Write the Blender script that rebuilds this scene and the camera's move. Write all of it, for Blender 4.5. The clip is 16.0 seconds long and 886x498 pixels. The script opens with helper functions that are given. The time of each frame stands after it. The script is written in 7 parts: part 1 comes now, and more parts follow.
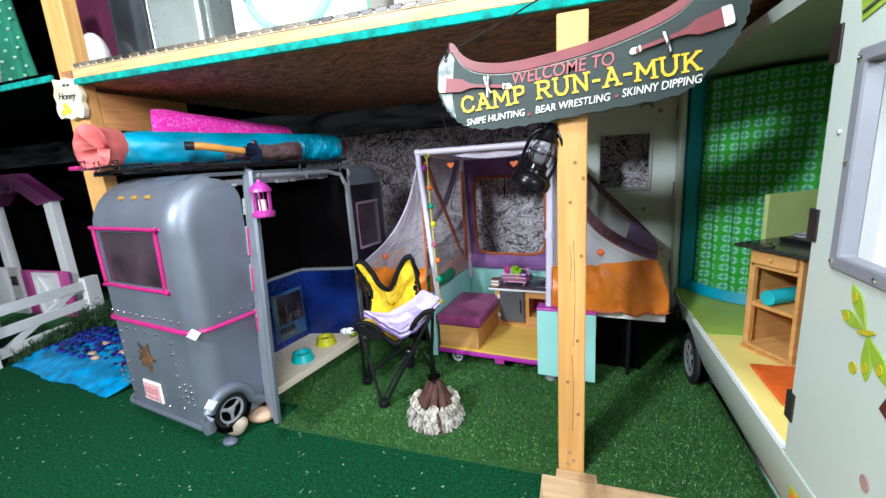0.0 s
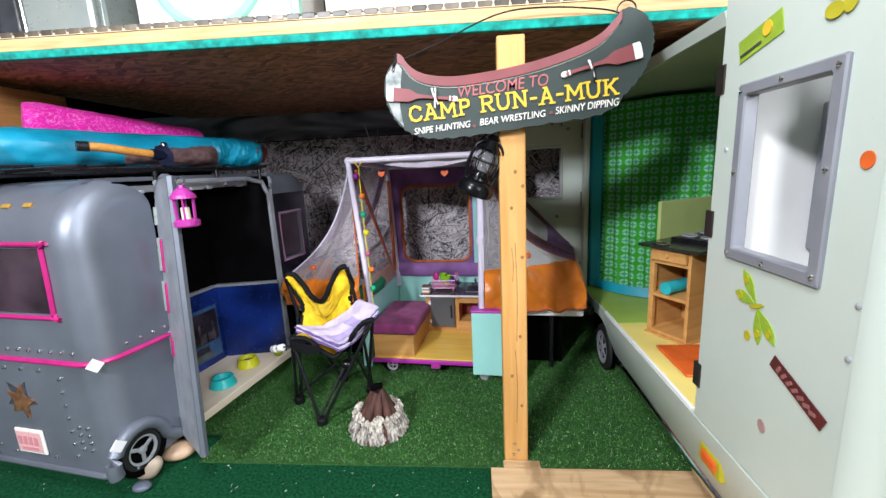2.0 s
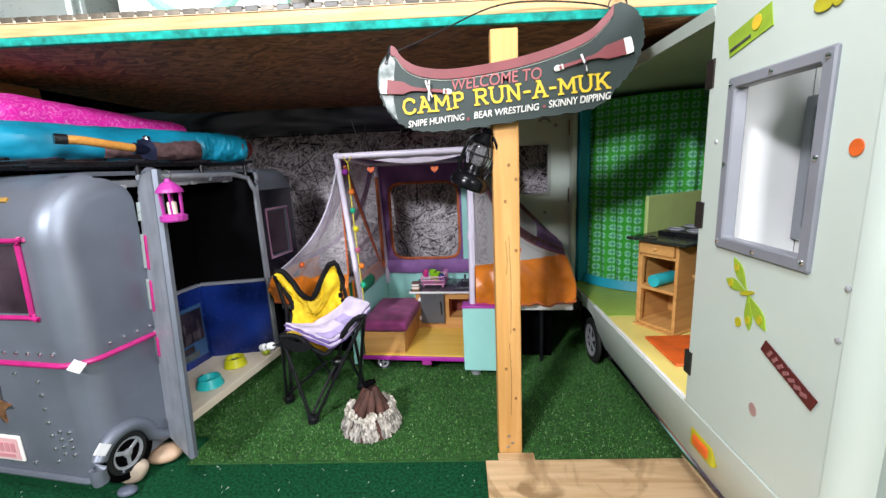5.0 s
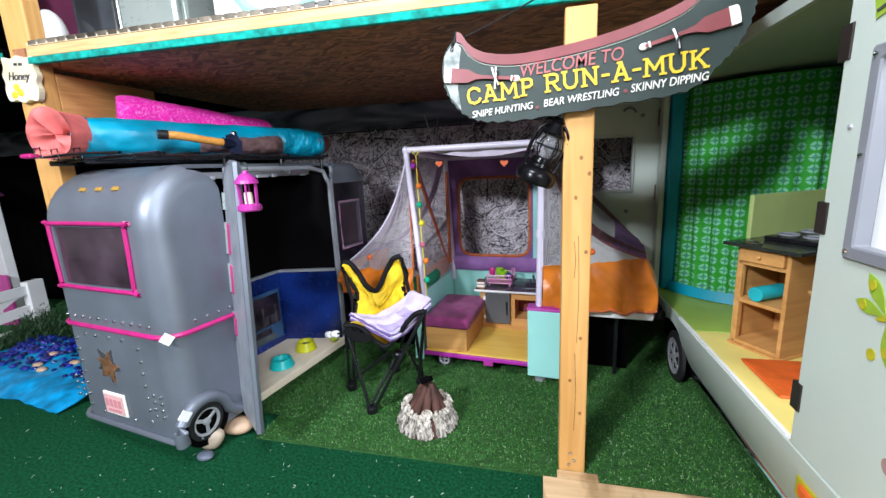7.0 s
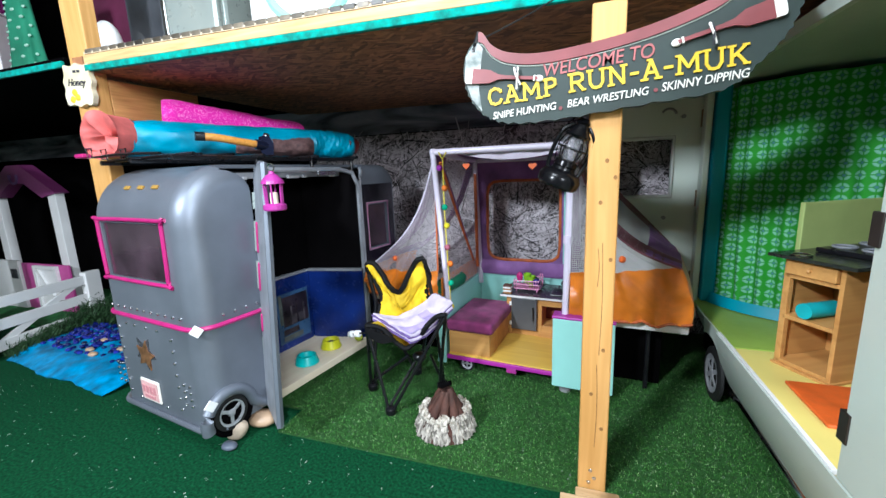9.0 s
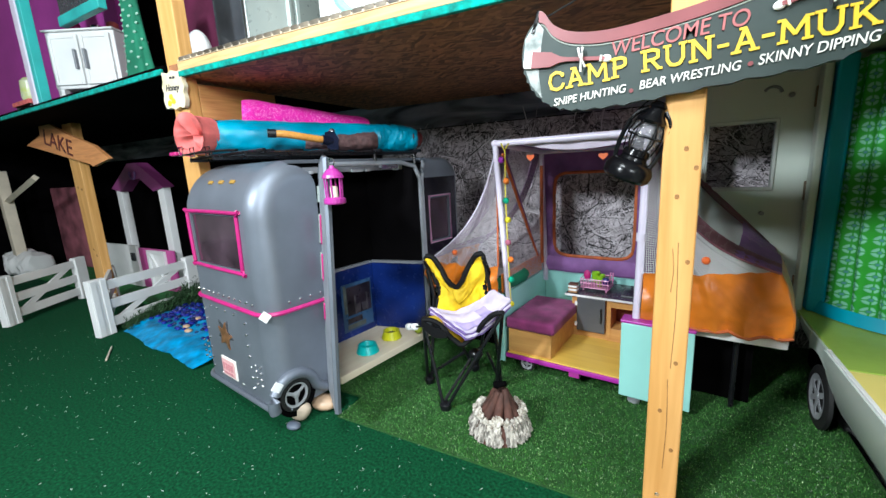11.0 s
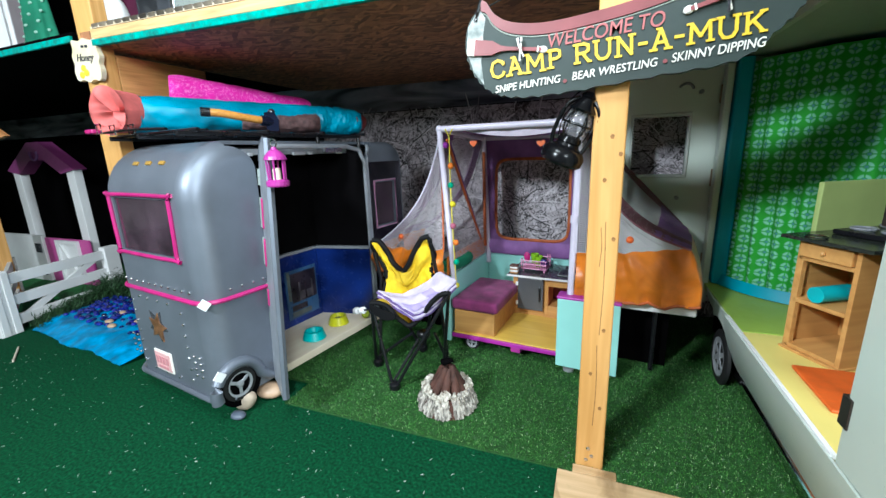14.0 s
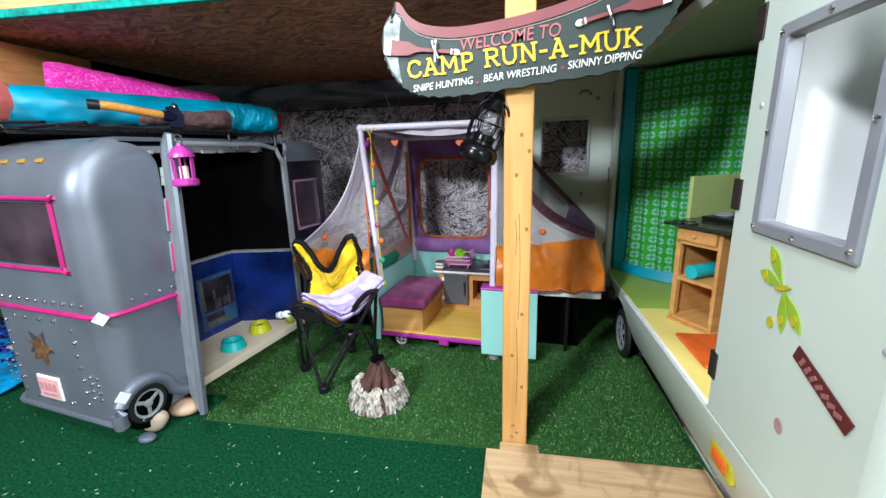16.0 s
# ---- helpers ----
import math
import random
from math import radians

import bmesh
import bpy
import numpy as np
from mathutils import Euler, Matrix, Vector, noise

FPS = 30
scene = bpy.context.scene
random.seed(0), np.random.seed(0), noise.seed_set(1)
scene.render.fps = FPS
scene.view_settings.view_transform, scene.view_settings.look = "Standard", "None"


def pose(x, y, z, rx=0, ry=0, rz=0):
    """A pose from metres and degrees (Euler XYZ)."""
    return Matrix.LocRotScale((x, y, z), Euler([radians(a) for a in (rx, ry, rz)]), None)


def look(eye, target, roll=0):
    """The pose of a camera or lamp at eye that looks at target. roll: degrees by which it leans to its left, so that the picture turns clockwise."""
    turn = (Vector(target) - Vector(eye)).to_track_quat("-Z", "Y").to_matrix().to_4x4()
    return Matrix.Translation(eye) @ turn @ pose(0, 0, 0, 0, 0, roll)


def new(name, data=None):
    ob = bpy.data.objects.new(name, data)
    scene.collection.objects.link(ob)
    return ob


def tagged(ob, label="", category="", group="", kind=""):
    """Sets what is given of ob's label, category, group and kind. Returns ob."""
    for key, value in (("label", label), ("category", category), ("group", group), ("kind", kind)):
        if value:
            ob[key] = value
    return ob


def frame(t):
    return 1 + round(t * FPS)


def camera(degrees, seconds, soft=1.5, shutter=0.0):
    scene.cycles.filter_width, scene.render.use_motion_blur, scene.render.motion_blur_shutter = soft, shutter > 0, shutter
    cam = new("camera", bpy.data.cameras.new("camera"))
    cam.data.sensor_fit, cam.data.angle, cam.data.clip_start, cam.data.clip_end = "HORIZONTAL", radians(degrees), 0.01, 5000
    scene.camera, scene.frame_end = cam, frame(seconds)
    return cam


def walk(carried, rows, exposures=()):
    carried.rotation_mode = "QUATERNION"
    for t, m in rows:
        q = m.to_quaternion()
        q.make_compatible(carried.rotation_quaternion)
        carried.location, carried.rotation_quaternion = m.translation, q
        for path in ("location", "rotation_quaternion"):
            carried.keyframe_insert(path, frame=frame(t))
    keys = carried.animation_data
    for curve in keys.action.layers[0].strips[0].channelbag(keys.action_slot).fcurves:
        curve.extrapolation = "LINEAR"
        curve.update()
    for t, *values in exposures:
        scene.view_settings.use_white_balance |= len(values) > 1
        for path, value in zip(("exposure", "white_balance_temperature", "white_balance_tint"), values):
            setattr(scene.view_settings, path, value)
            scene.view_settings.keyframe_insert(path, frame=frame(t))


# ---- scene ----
cam = camera(95.7, 16.0)
PATH = [
    (0, (0.017, -0.06, 0.655), (-0.617, 1.79, 0.236), -3.8),
    (0.5, (0.007, -0.067, 0.657), (-0.51, 1.818, 0.235), -3.7),
    (1, (-0.008, -0.078, 0.656), (-0.376, 1.839, 0.224), -3.0),
    (1.5, (-0.031, -0.086, 0.654), (-0.322, 1.851, 0.253), -3.5),
    (2, (-0.06, -0.095, 0.651), (-0.242, 1.858, 0.263), -2.8),
    (2.5, (-0.079, -0.101, 0.649), (-0.208, 1.856, 0.258), -3.0),
    (3, (-0.077, -0.1, 0.646), (-0.185, 1.86, 0.261), -3.4),
    (3.5, (-0.083, -0.102, 0.646), (-0.19, 1.857, 0.256), -3.1),
    (4, (-0.085, -0.101, 0.644), (-0.17, 1.858, 0.249), -2.8),
    (6.3, (-0.067, -0.076, 0.636), (-0.347, 1.866, 0.247), -2.7),
    (6.5, (-0.064, -0.07, 0.635), (-0.41, 1.86, 0.24), -2.9),
    (7, (-0.058, -0.058, 0.633), (-0.527, 1.846, 0.238), -2.6),
    (7.5, (-0.051, -0.048, 0.633), (-0.599, 1.832, 0.225), -1.5),
    (8, (-0.039, -0.04, 0.633), (-0.64, 1.828, 0.25), -1.7),
    (8.5, (-0.031, -0.042, 0.632), (-0.626, 1.829, 0.25), -1.9),
    (9, (-0.028, -0.037, 0.631), (-0.67, 1.819, 0.255), -2.1),
    (9.5, (-0.032, -0.021, 0.642), (-0.875, 1.759, 0.297), -2.2),
    (10, (-0.019, -0.004, 0.645), (-0.977, 1.713, 0.279), -2.5),
    (10.2, (-0.014, 0.002, 0.64), (-0.975, 1.713, 0.257), -2.8),
    (12.5, (-0.008, -0.003, 0.627), (-0.964, 1.705, 0.216), -2.7),
    (13, (-0.008, -0.004, 0.627), (-0.929, 1.72, 0.203), -3.0),
    (13.5, (-0.008, -0.015, 0.625), (-0.812, 1.76, 0.176), -2.3),
    (14, (-0.005, -0.025, 0.624), (-0.71, 1.787, 0.155), -1.9),
    (14.5, (-0.006, -0.032, 0.619), (-0.627, 1.811, 0.151), -2.0),
    (15, (-0.002, -0.034, 0.621), (-0.547, 1.829, 0.142), -1.9),
    (15.5, (0.005, -0.043, 0.617), (-0.44, 1.849, 0.143), -2.0),
    (16, (0.005, -0.047, 0.614), (-0.351, 1.864, 0.146), -1.7),
]
TONE = [(0, -0.03, 6250, 5), (1.5, -0.13, 6500, 9), (4, -0.25, 6750, 10), (6.5, -0.05, 6500, 8), (8.5, -0.07, 6050, 5), (10, 0.0, 6450, 0), (12.5, -0.03, 6300, 2), (14, -0.06, 6150, -2), (15, -0.08, 6000, 2), (16, -0.06, 6350, 4)]
walk(cam, [(t, look(eye, target, roll)) for t, eye, target, roll in PATH], TONE)

from mathutils.geometry import tessellate_polygon

# ---- light and exposure ----
scene.view_settings.exposure = 0.0
world = bpy.data.worlds.new("room_air")
scene.world = world
world.use_nodes = True
world.node_tree.nodes["Background"].inputs[0].default_value = (0.8, 0.85, 1.0, 1)
world.node_tree.nodes["Background"].inputs[1].default_value = 0.025


def area_lamp(name, eye, target, size, watts, color):
    data = bpy.data.lights.new(name, "AREA")
    data.shape, data.size, data.energy, data.color = "SQUARE", size, watts, color
    ob = new(name, data)
    ob.matrix_world = look(eye, target)
    return ob


area_lamp("work_lamp", (-1.07, -1.23, 1.575), (-0.3, 1.0, 0.42), 0.21, 77, (0.88, 0.91, 1.0))
area_lamp("ceiling_lamp", (-0.25, -0.02, 1.6), (-0.2, 0.75, 0.3), 0.35, 17, (0.88, 0.91, 1.0))
area_lamp("side_lamp", (1.35, -1.5, 1.45), (-1.6, 0.9, 0.15), 0.6, 82, (0.9, 0.92, 1.0))


# ---- materials ----
def mat(name, color, rough=0.5, metal=0.0, var=0.15, scale=8.0, bump=0.0, bscale=60.0, dark=None, spec=0.5, alpha=1.0,
        trans=0.0, coat=0.0, emit=0.0, vary=0.0, detail=6.0, distort=0.0, stretch=(1, 1, 1), sheen=0.0):
    m = bpy.data.materials.new(name)
    m.use_nodes = True
    nt = m.node_tree
    b = nt.nodes["Principled BSDF"]
    N, L = nt.nodes.new, nt.links.new
    co = N("ShaderNodeTexCoord")
    mp = N("ShaderNodeMapping")
    mp.inputs["Scale"].default_value = stretch
    L(co.outputs["Object"], mp.inputs["Vector"])
    dk = dark or tuple(c * (1 - var) ** 2 for c in color)
    lt = tuple(min(1, c * (1 + var * 0.6)) for c in color) if not dark else color
    n1 = N("ShaderNodeTexNoise")
    n1.inputs["Scale"].default_value, n1.inputs["Detail"].default_value, n1.inputs["Distortion"].default_value = scale, detail, distort
    L(mp.outputs[0], n1.inputs["Vector"])
    ramp = N("ShaderNodeValToRGB")
    ramp.color_ramp.elements[0].position, ramp.color_ramp.elements[1].position = 0.3, 0.7
    ramp.color_ramp.elements[0].color, ramp.color_ramp.elements[1].color = (*dk, 1), (*lt, 1)
    L(n1.outputs["Fac"], ramp.inputs["Fac"])
    out = ramp.outputs["Color"]
    n2 = N("ShaderNodeTexNoise")
    n2.inputs["Scale"].default_value, n2.inputs["Detail"].default_value = bscale, 3
    L(mp.outputs[0], n2.inputs["Vector"])
    if vary:
        info = N("ShaderNodeObjectInfo")
        hsv = N("ShaderNodeHueSaturation")
        mr = N("ShaderNodeMapRange")
        mr.inputs[3].default_value, mr.inputs[4].default_value = 1 - vary, 1 + vary
        L(info.outputs["Random"], mr.inputs[0])
        L(mr.outputs[0], hsv.inputs["Value"])
        L(out, hsv.inputs["Color"])
        out = hsv.outputs["Color"]
    L(out, b.inputs["Base Color"])
    rr = N("ShaderNodeMapRange")
    rr.inputs[3].default_value, rr.inputs[4].default_value = max(0.02, rough - 0.1), min(1, rough + 0.1)
    L(n2.outputs["Fac"], rr.inputs[0])
    L(rr.outputs[0], b.inputs["Roughness"])
    b.inputs["Metallic"].default_value = metal
    b.inputs["Specular IOR Level"].default_value = spec
    b.inputs["Alpha"].default_value = alpha
    b.inputs["Transmission Weight"].default_value = trans
    b.inputs["Coat Weight"].default_value = coat
    b.inputs["Sheen Weight"].default_value = sheen
    if emit:
        L(out, b.inputs["Emission Color"])
        b.inputs["Emission Strength"].default_value = emit
    if bump:
        bp = N("ShaderNodeBump")
        bp.inputs["Strength"].default_value, bp.inputs["Distance"].default_value = bump, 0.002
        L(n2.outputs["Fac"], bp.inputs["Height"])
        L(bp.outputs[0], b.inputs["Normal"])
    return m


def wood(name, light, dark, along="z", scale=14.0, rough=0.55, bump=0.25, ring=9.0):
    """Sawn softwood: fine grain stretched along one axis, with broad darker bands."""
    m = mat(name, light, rough=rough)
    nt = m.node_tree
    N, L = nt.nodes.new, nt.links.new
    b = nt.nodes["Principled BSDF"]
    mp = next(n for n in nt.nodes if n.type == "MAPPING")
    st = {"x": (0.06, 1, 1), "y": (1, 0.06, 1), "z": (1, 1, 0.06)}[along]
    mp.inputs["Scale"].default_value = st
    wv = N("ShaderNodeTexNoise")
    wv.inputs["Scale"].default_value, wv.inputs["Detail"].default_value, wv.inputs["Distortion"].default_value = scale * 6, 4, 1.2
    br = N("ShaderNodeTexNoise")
    br.inputs["Scale"].default_value, br.inputs["Detail"].default_value, br.inputs["Distortion"].default_value = ring, 3, 2.0
    mx = N("ShaderNodeMath")
    mx.operation = "MULTIPLY_ADD"
    mx.inputs[1].default_value = 0.55
    sc = N("ShaderNodeMath")
    sc.operation = "MULTIPLY"
    sc.inputs[1].default_value = 0.45
    for n in (wv, br):
        L(mp.outputs[0], n.inputs["Vector"])
    L(br.outputs["Fac"], sc.inputs[0])
    L(wv.outputs["Fac"], mx.inputs[0])
    L(sc.outputs[0], mx.inputs[2])
    rp = N("ShaderNodeValToRGB")
    rp.color_ramp.elements[0].position, rp.color_ramp.elements[1].position = 0.36, 0.62
    rp.color_ramp.elements[0].color, rp.color_ramp.elements[1].color = (*dark, 1), (*light, 1)
    L(mx.outputs[0], rp.inputs["Fac"])
    L(rp.outputs[0], b.inputs["Base Color"])
    bp = N("ShaderNodeBump")
    bp.inputs["Strength"].default_value, bp.inputs["Distance"].default_value = bump, 0.001
    L(wv.outputs["Fac"], bp.inputs["Height"])
    L(bp.outputs[0], b.inputs["Normal"])
    return m


def island_mat(name, stops, rough):
    """One material whose loose pieces each take a shade of their own."""
    m = mat(name, stops[1][1], rough=rough)
    nt = m.node_tree
    geo, rp = nt.nodes.new("ShaderNodeNewGeometry"), nt.nodes.new("ShaderNodeValToRGB")
    rp.color_ramp.elements[0].color, rp.color_ramp.elements[1].color = (*stops[0][1], 1), (*stops[-1][1], 1)
    for p, c in stops[1:-1]:
        rp.color_ramp.elements.new(p).color = (*c, 1)
    nt.links.new(geo.outputs["Random Per Island"], rp.inputs[0])
    nt.links.new(rp.outputs[0], nt.nodes["Principled BSDF"].inputs["Base Color"])
    return m


def bark_camouflage():
    """Printed backdrop of pale bark and twigs: thin light and dark strands over grey plates."""
    m = mat("bark_camouflage", (0.38, 0.345, 0.375), rough=0.6)
    nt = m.node_tree
    N, L = nt.nodes.new, nt.links.new
    b = nt.nodes["Principled BSDF"]
    co = next(n for n in nt.nodes if n.type == "TEX_COORD")

    def strands(scale, distort, width, stretch, turn):
        mp = N("ShaderNodeMapping")
        mp.vector_type = "TEXTURE"
        mp.inputs["Rotation"].default_value = (0, radians(turn), 0)
        mp.inputs["Scale"].default_value = tuple(1 / s for s in stretch)
        L(co.outputs["Object"], mp.inputs["Vector"])
        n = N("ShaderNodeTexNoise")
        n.inputs["Scale"].default_value, n.inputs["Detail"].default_value, n.inputs["Distortion"].default_value = scale * 1.15, 2.2, distort
        L(mp.outputs[0], n.inputs["Vector"])
        d = N("ShaderNodeMath")
        d.operation = "SUBTRACT"
        d.inputs[1].default_value = 0.5
        L(n.outputs["Fac"], d.inputs[0])
        ab = N("ShaderNodeMath")
        ab.operation = "ABSOLUTE"
        L(d.outputs[0], ab.inputs[0])
        mr = N("ShaderNodeMapRange")
        mr.inputs[1].default_value, mr.inputs[2].default_value = 0.0, width
        mr.inputs[3].default_value, mr.inputs[4].default_value = 1.0, 0.0
        L(ab.outputs[0], mr.inputs[0])
        return mr.outputs[0]

    def over(base, color, fac):
        mx = N("ShaderNodeMix")
        mx.data_type = "RGBA"
        mx.inputs["B"].default_value = (*color, 1)
        L(fac, mx.inputs["Factor"])
        L(base, mx.inputs["A"])
        return mx.outputs["Result"]

    n = N("ShaderNodeTexNoise")
    n.inputs["Scale"].default_value, n.inputs["Detail"].default_value, n.inputs["Distortion"].default_value = 10, 12, 1.4
    L(co.outputs["Object"], n.inputs["Vector"])
    rp = N("ShaderNodeValToRGB")
    rp.color_ramp.elements[0].color, rp.color_ramp.elements[0].position = (0.07, 0.06, 0.062, 1), 0.34
    rp.color_ramp.elements[1].color, rp.color_ramp.elements[1].position = (0.8, 0.74, 0.78, 1), 0.6
    e = rp.color_ramp.elements.new(0.5)
    e.color = (0.5, 0.44, 0.47, 1)
    L(n.outputs["Fac"], rp.inputs["Fac"])
    c = over(rp.outputs[0], (0.05, 0.04, 0.042), strands(9, 1.0, 0.016, (0.4, 1, 1), 35))
    c = over(c, (0.66, 0.61, 0.64), strands(10, 1.2, 0.03, (0.35, 1, 1), -50))
    c = over(c, (0.03, 0.025, 0.026), strands(15, 1.0, 0.016, (0.4, 1, 1), 80))
    c = over(c, (0.05, 0.042, 0.045), strands(19, 1.2, 0.02, (0.35, 1, 1), -20))
    c = over(c, (0.6, 0.55, 0.58), strands(12, 1.5, 0.02, (0.35, 1, 1), 15))
    L(c, b.inputs["Base Color"])
    bp = N("ShaderNodeBump")
    bp.inputs["Strength"].default_value, bp.inputs["Distance"].default_value = 0.4, 0.004
    L(n.outputs["Fac"], bp.inputs["Height"])
    L(bp.outputs[0], b.inputs["Normal"])
    return m


def paisley():
    """Hot pink cotton with pale curling print."""
    m = mat("pink_paisley", (0.72, 0.01, 0.33), rough=0.85)
    nt = m.node_tree
    N, L = nt.nodes.new, nt.links.new
    b = nt.nodes["Principled BSDF"]
    co = next(n for n in nt.nodes if n.type == "TEX_COORD")
    n = N("ShaderNodeTexNoise")
    n.inputs["Scale"].default_value, n.inputs["Detail"].default_value, n.inputs["Distortion"].default_value = 38, 2, 2.6
    L(co.outputs["Object"], n.inputs["Vector"])
    rp = N("ShaderNodeValToRGB")
    rp.color_ramp.elements[0].color, rp.color_ramp.elements[0].position = (0.62, 0.004, 0.3, 1), 0.48
    rp.color_ramp.elements[1].color, rp.color_ramp.elements[1].position = (0.6, 0.006, 0.3, 1), 0.55
    e = rp.color_ramp.elements.new(0.515)
    e.color = (0.76, 0.2, 0.5, 1)
    L(n.outputs["Fac"], rp.inputs["Fac"])
    L(rp.outputs[0], b.inputs["Base Color"])
    return m


def strand_board(name, light, dark):
    m = mat(name, light, rough=0.6)
    nt = m.node_tree
    N, L = nt.nodes.new, nt.links.new
    b = nt.nodes["Principled BSDF"]
    co = next(n for n in nt.nodes if n.type == "TEX_COORD")

    def flakes(turn, sx, sy):
        mp = N("ShaderNodeMapping")
        mp.vector_type = "TEXTURE"
        mp.inputs["Rotation"].default_value = (0, 0, radians(turn))
        mp.inputs["Scale"].default_value = (1 / sx, 1 / sy, 1)
        L(co.outputs["Object"], mp.inputs["Vector"])
        v = N("ShaderNodeTexVoronoi")
        v.voronoi_dimensions = "2D"
        v.inputs["Scale"].default_value = 1.0
        L(mp.outputs[0], v.inputs["Vector"])
        sp = N("ShaderNodeSeparateColor")
        L(v.outputs["Color"], sp.inputs[0])
        return sp.outputs[0]

    n = N("ShaderNodeTexNoise")
    n.inputs["Scale"].default_value, n.inputs["Detail"].default_value = 26, 5
    L(co.outputs["Object"], n.inputs["Vector"])
    mx = N("ShaderNodeMix")
    L(flakes(12, 24, 95), mx.inputs["A"])
    L(flakes(-38, 27, 105), mx.inputs["B"])
    step = N("ShaderNodeMapRange")
    step.inputs[1].default_value, step.inputs[2].default_value = 0.46, 0.54
    L(n.outputs["Fac"], step.inputs[0])
    L(step.outputs[0], mx.inputs["Factor"])
    rp = N("ShaderNodeValToRGB")
    rp.color_ramp.elements[0].position, rp.color_ramp.elements[1].position = 0.1, 0.95
    rp.color_ramp.elements[0].color, rp.color_ramp.elements[1].color = (*dark, 1), (*light, 1)
    L(mx.outputs["Result"], rp.inputs["Fac"])
    L(rp.outputs[0], b.inputs["Base Color"])
    return m


def flower_cloth():
    """Green cotton with rows of pale blue four-petal flowers."""
    m = mat("flower_cloth", (0.035, 0.3, 0.03), rough=0.8)
    nt = m.node_tree
    N, L = nt.nodes.new, nt.links.new
    b = nt.nodes["Principled BSDF"]
    uv = N("ShaderNodeUVMap")
    sep = N("ShaderNodeSeparateXYZ")
    L(uv.outputs[0], sep.inputs[0])

    def math_node(op, a, c=None):
        n = N("ShaderNodeMath")
        n.operation = op
        for i, s in enumerate((a, c)):
            if s is None:
                continue
            if isinstance(s, (int, float)):
                n.inputs[i].default_value = s
            else:
                L(s, n.inputs[i])
        return n.outputs[0]

    u = math_node("SUBTRACT", math_node("FRACT", sep.outputs[0]), 0.5)
    w = math_node("SUBTRACT", math_node("FRACT", sep.outputs[1]), 0.5)
    r = math_node("SQRT", math_node("ADD", math_node("MULTIPLY", u, u), math_node("MULTIPLY", w, w)))
    au, aw = math_node("ABSOLUTE", u), math_node("ABSOLUTE", w)
    cross = math_node("MINIMUM", au, aw)
    def ease(v, a, c):
        n = N("ShaderNodeMapRange")
        n.interpolation_type = "SMOOTHSTEP"
        n.inputs[1].default_value, n.inputs[2].default_value = a, c
        L(v, n.inputs[0])
        return n.outputs[0]

    petal = math_node("MULTIPLY", ease(r, 0.44, 0.33), ease(cross, 0.01, 0.08))
    petal = math_node("MULTIPLY", math_node("MULTIPLY", petal, ease(r, 0.12, 0.22)), 0.8)
    ring = ease(r, 0.16, 0.08)
    mix1 = N("ShaderNodeMix")
    mix1.data_type = "RGBA"
    mix1.inputs["A"].default_value = (0.03, 0.34, 0.025, 1)
    mix1.inputs["B"].default_value = (0.28, 0.62, 0.5, 1)
    L(petal, mix1.inputs["Factor"])
    mix2 = N("ShaderNodeMix")
    mix2.data_type = "RGBA"
    mix2.inputs["B"].default_value = (0.07, 0.27, 0.28, 1)
    L(ring, mix2.inputs["Factor"])
    L(mix1.outputs["Result"], mix2.inputs["A"])
    L(mix2.outputs["Result"], b.inputs["Base Color"])
    return m


def netting(name, color, pitch=0.0046, hole=0.34):
    """Hexagonal mesh cloth, open between its threads."""
    m = mat(name, color, rough=0.8)
    nt = m.node_tree
    N, L = nt.nodes.new, nt.links.new
    b = nt.nodes["Principled BSDF"]
    uv = N("ShaderNodeUVMap")
    v = N("ShaderNodeTexVoronoi")
    v.voronoi_dimensions = "2D"
    v.inputs["Scale"].default_value, v.inputs["Randomness"].default_value = 1 / pitch, 0.0
    L(uv.outputs[0], v.inputs["Vector"])
    g = N("ShaderNodeMath")
    g.operation = "GREATER_THAN"
    g.inputs[1].default_value = hole
    L(v.outputs["Distance"], g.inputs[0])
    L(g.outputs[0], b.inputs["Alpha"])
    return m


M_TURF = island_mat("turf_blade", ((0.0, (0.005, 0.032, 0.004)), (0.5, (0.022, 0.108, 0.013)), (0.84, (0.07, 0.25, 0.036)), (0.94, (0.16, 0.42, 0.08)), (1.0, (0.5, 0.66, 0.36))), 0.4)
M_TURFBASE = mat("turf_backing", (0.02, 0.095, 0.015), rough=0.9, var=0.3, scale=90, bump=0.6, bscale=500)
M_CARPET = mat("carpet", (0.006, 0.072, 0.027), rough=1.0, var=0.42, scale=160, bump=1.0, bscale=520, spec=0.1, detail=9)
M_PINE = wood("pine", (0.72, 0.4, 0.14), (0.56, 0.28, 0.075), "z", scale=7, ring=6)
M_PINEY = wood("pine_joist", (0.75, 0.4, 0.14), (0.5, 0.23, 0.07), "y")
M_PINEX = wood("pine_edge", (0.72, 0.47, 0.22), (0.4, 0.22, 0.08), "x")
M_KNOT = mat("knot_brown", (0.34, 0.16, 0.05), rough=0.7, var=0.3, scale=80)
M_PLY = wood("plywood", (0.74, 0.53, 0.32), (0.48, 0.3, 0.14), "x", scale=8, ring=5)
nt = M_PLY.node_tree
ply_ramp = nt.nodes["Principled BSDF"].inputs["Base Color"].links[0].from_socket
stain, fade, mixer = nt.nodes.new("ShaderNodeTexNoise"), nt.nodes.new("ShaderNodeMapRange"), nt.nodes.new("ShaderNodeMix")
stain.inputs["Scale"].default_value, stain.inputs["Detail"].default_value, stain.inputs["Distortion"].default_value = 7, 6, 1.5
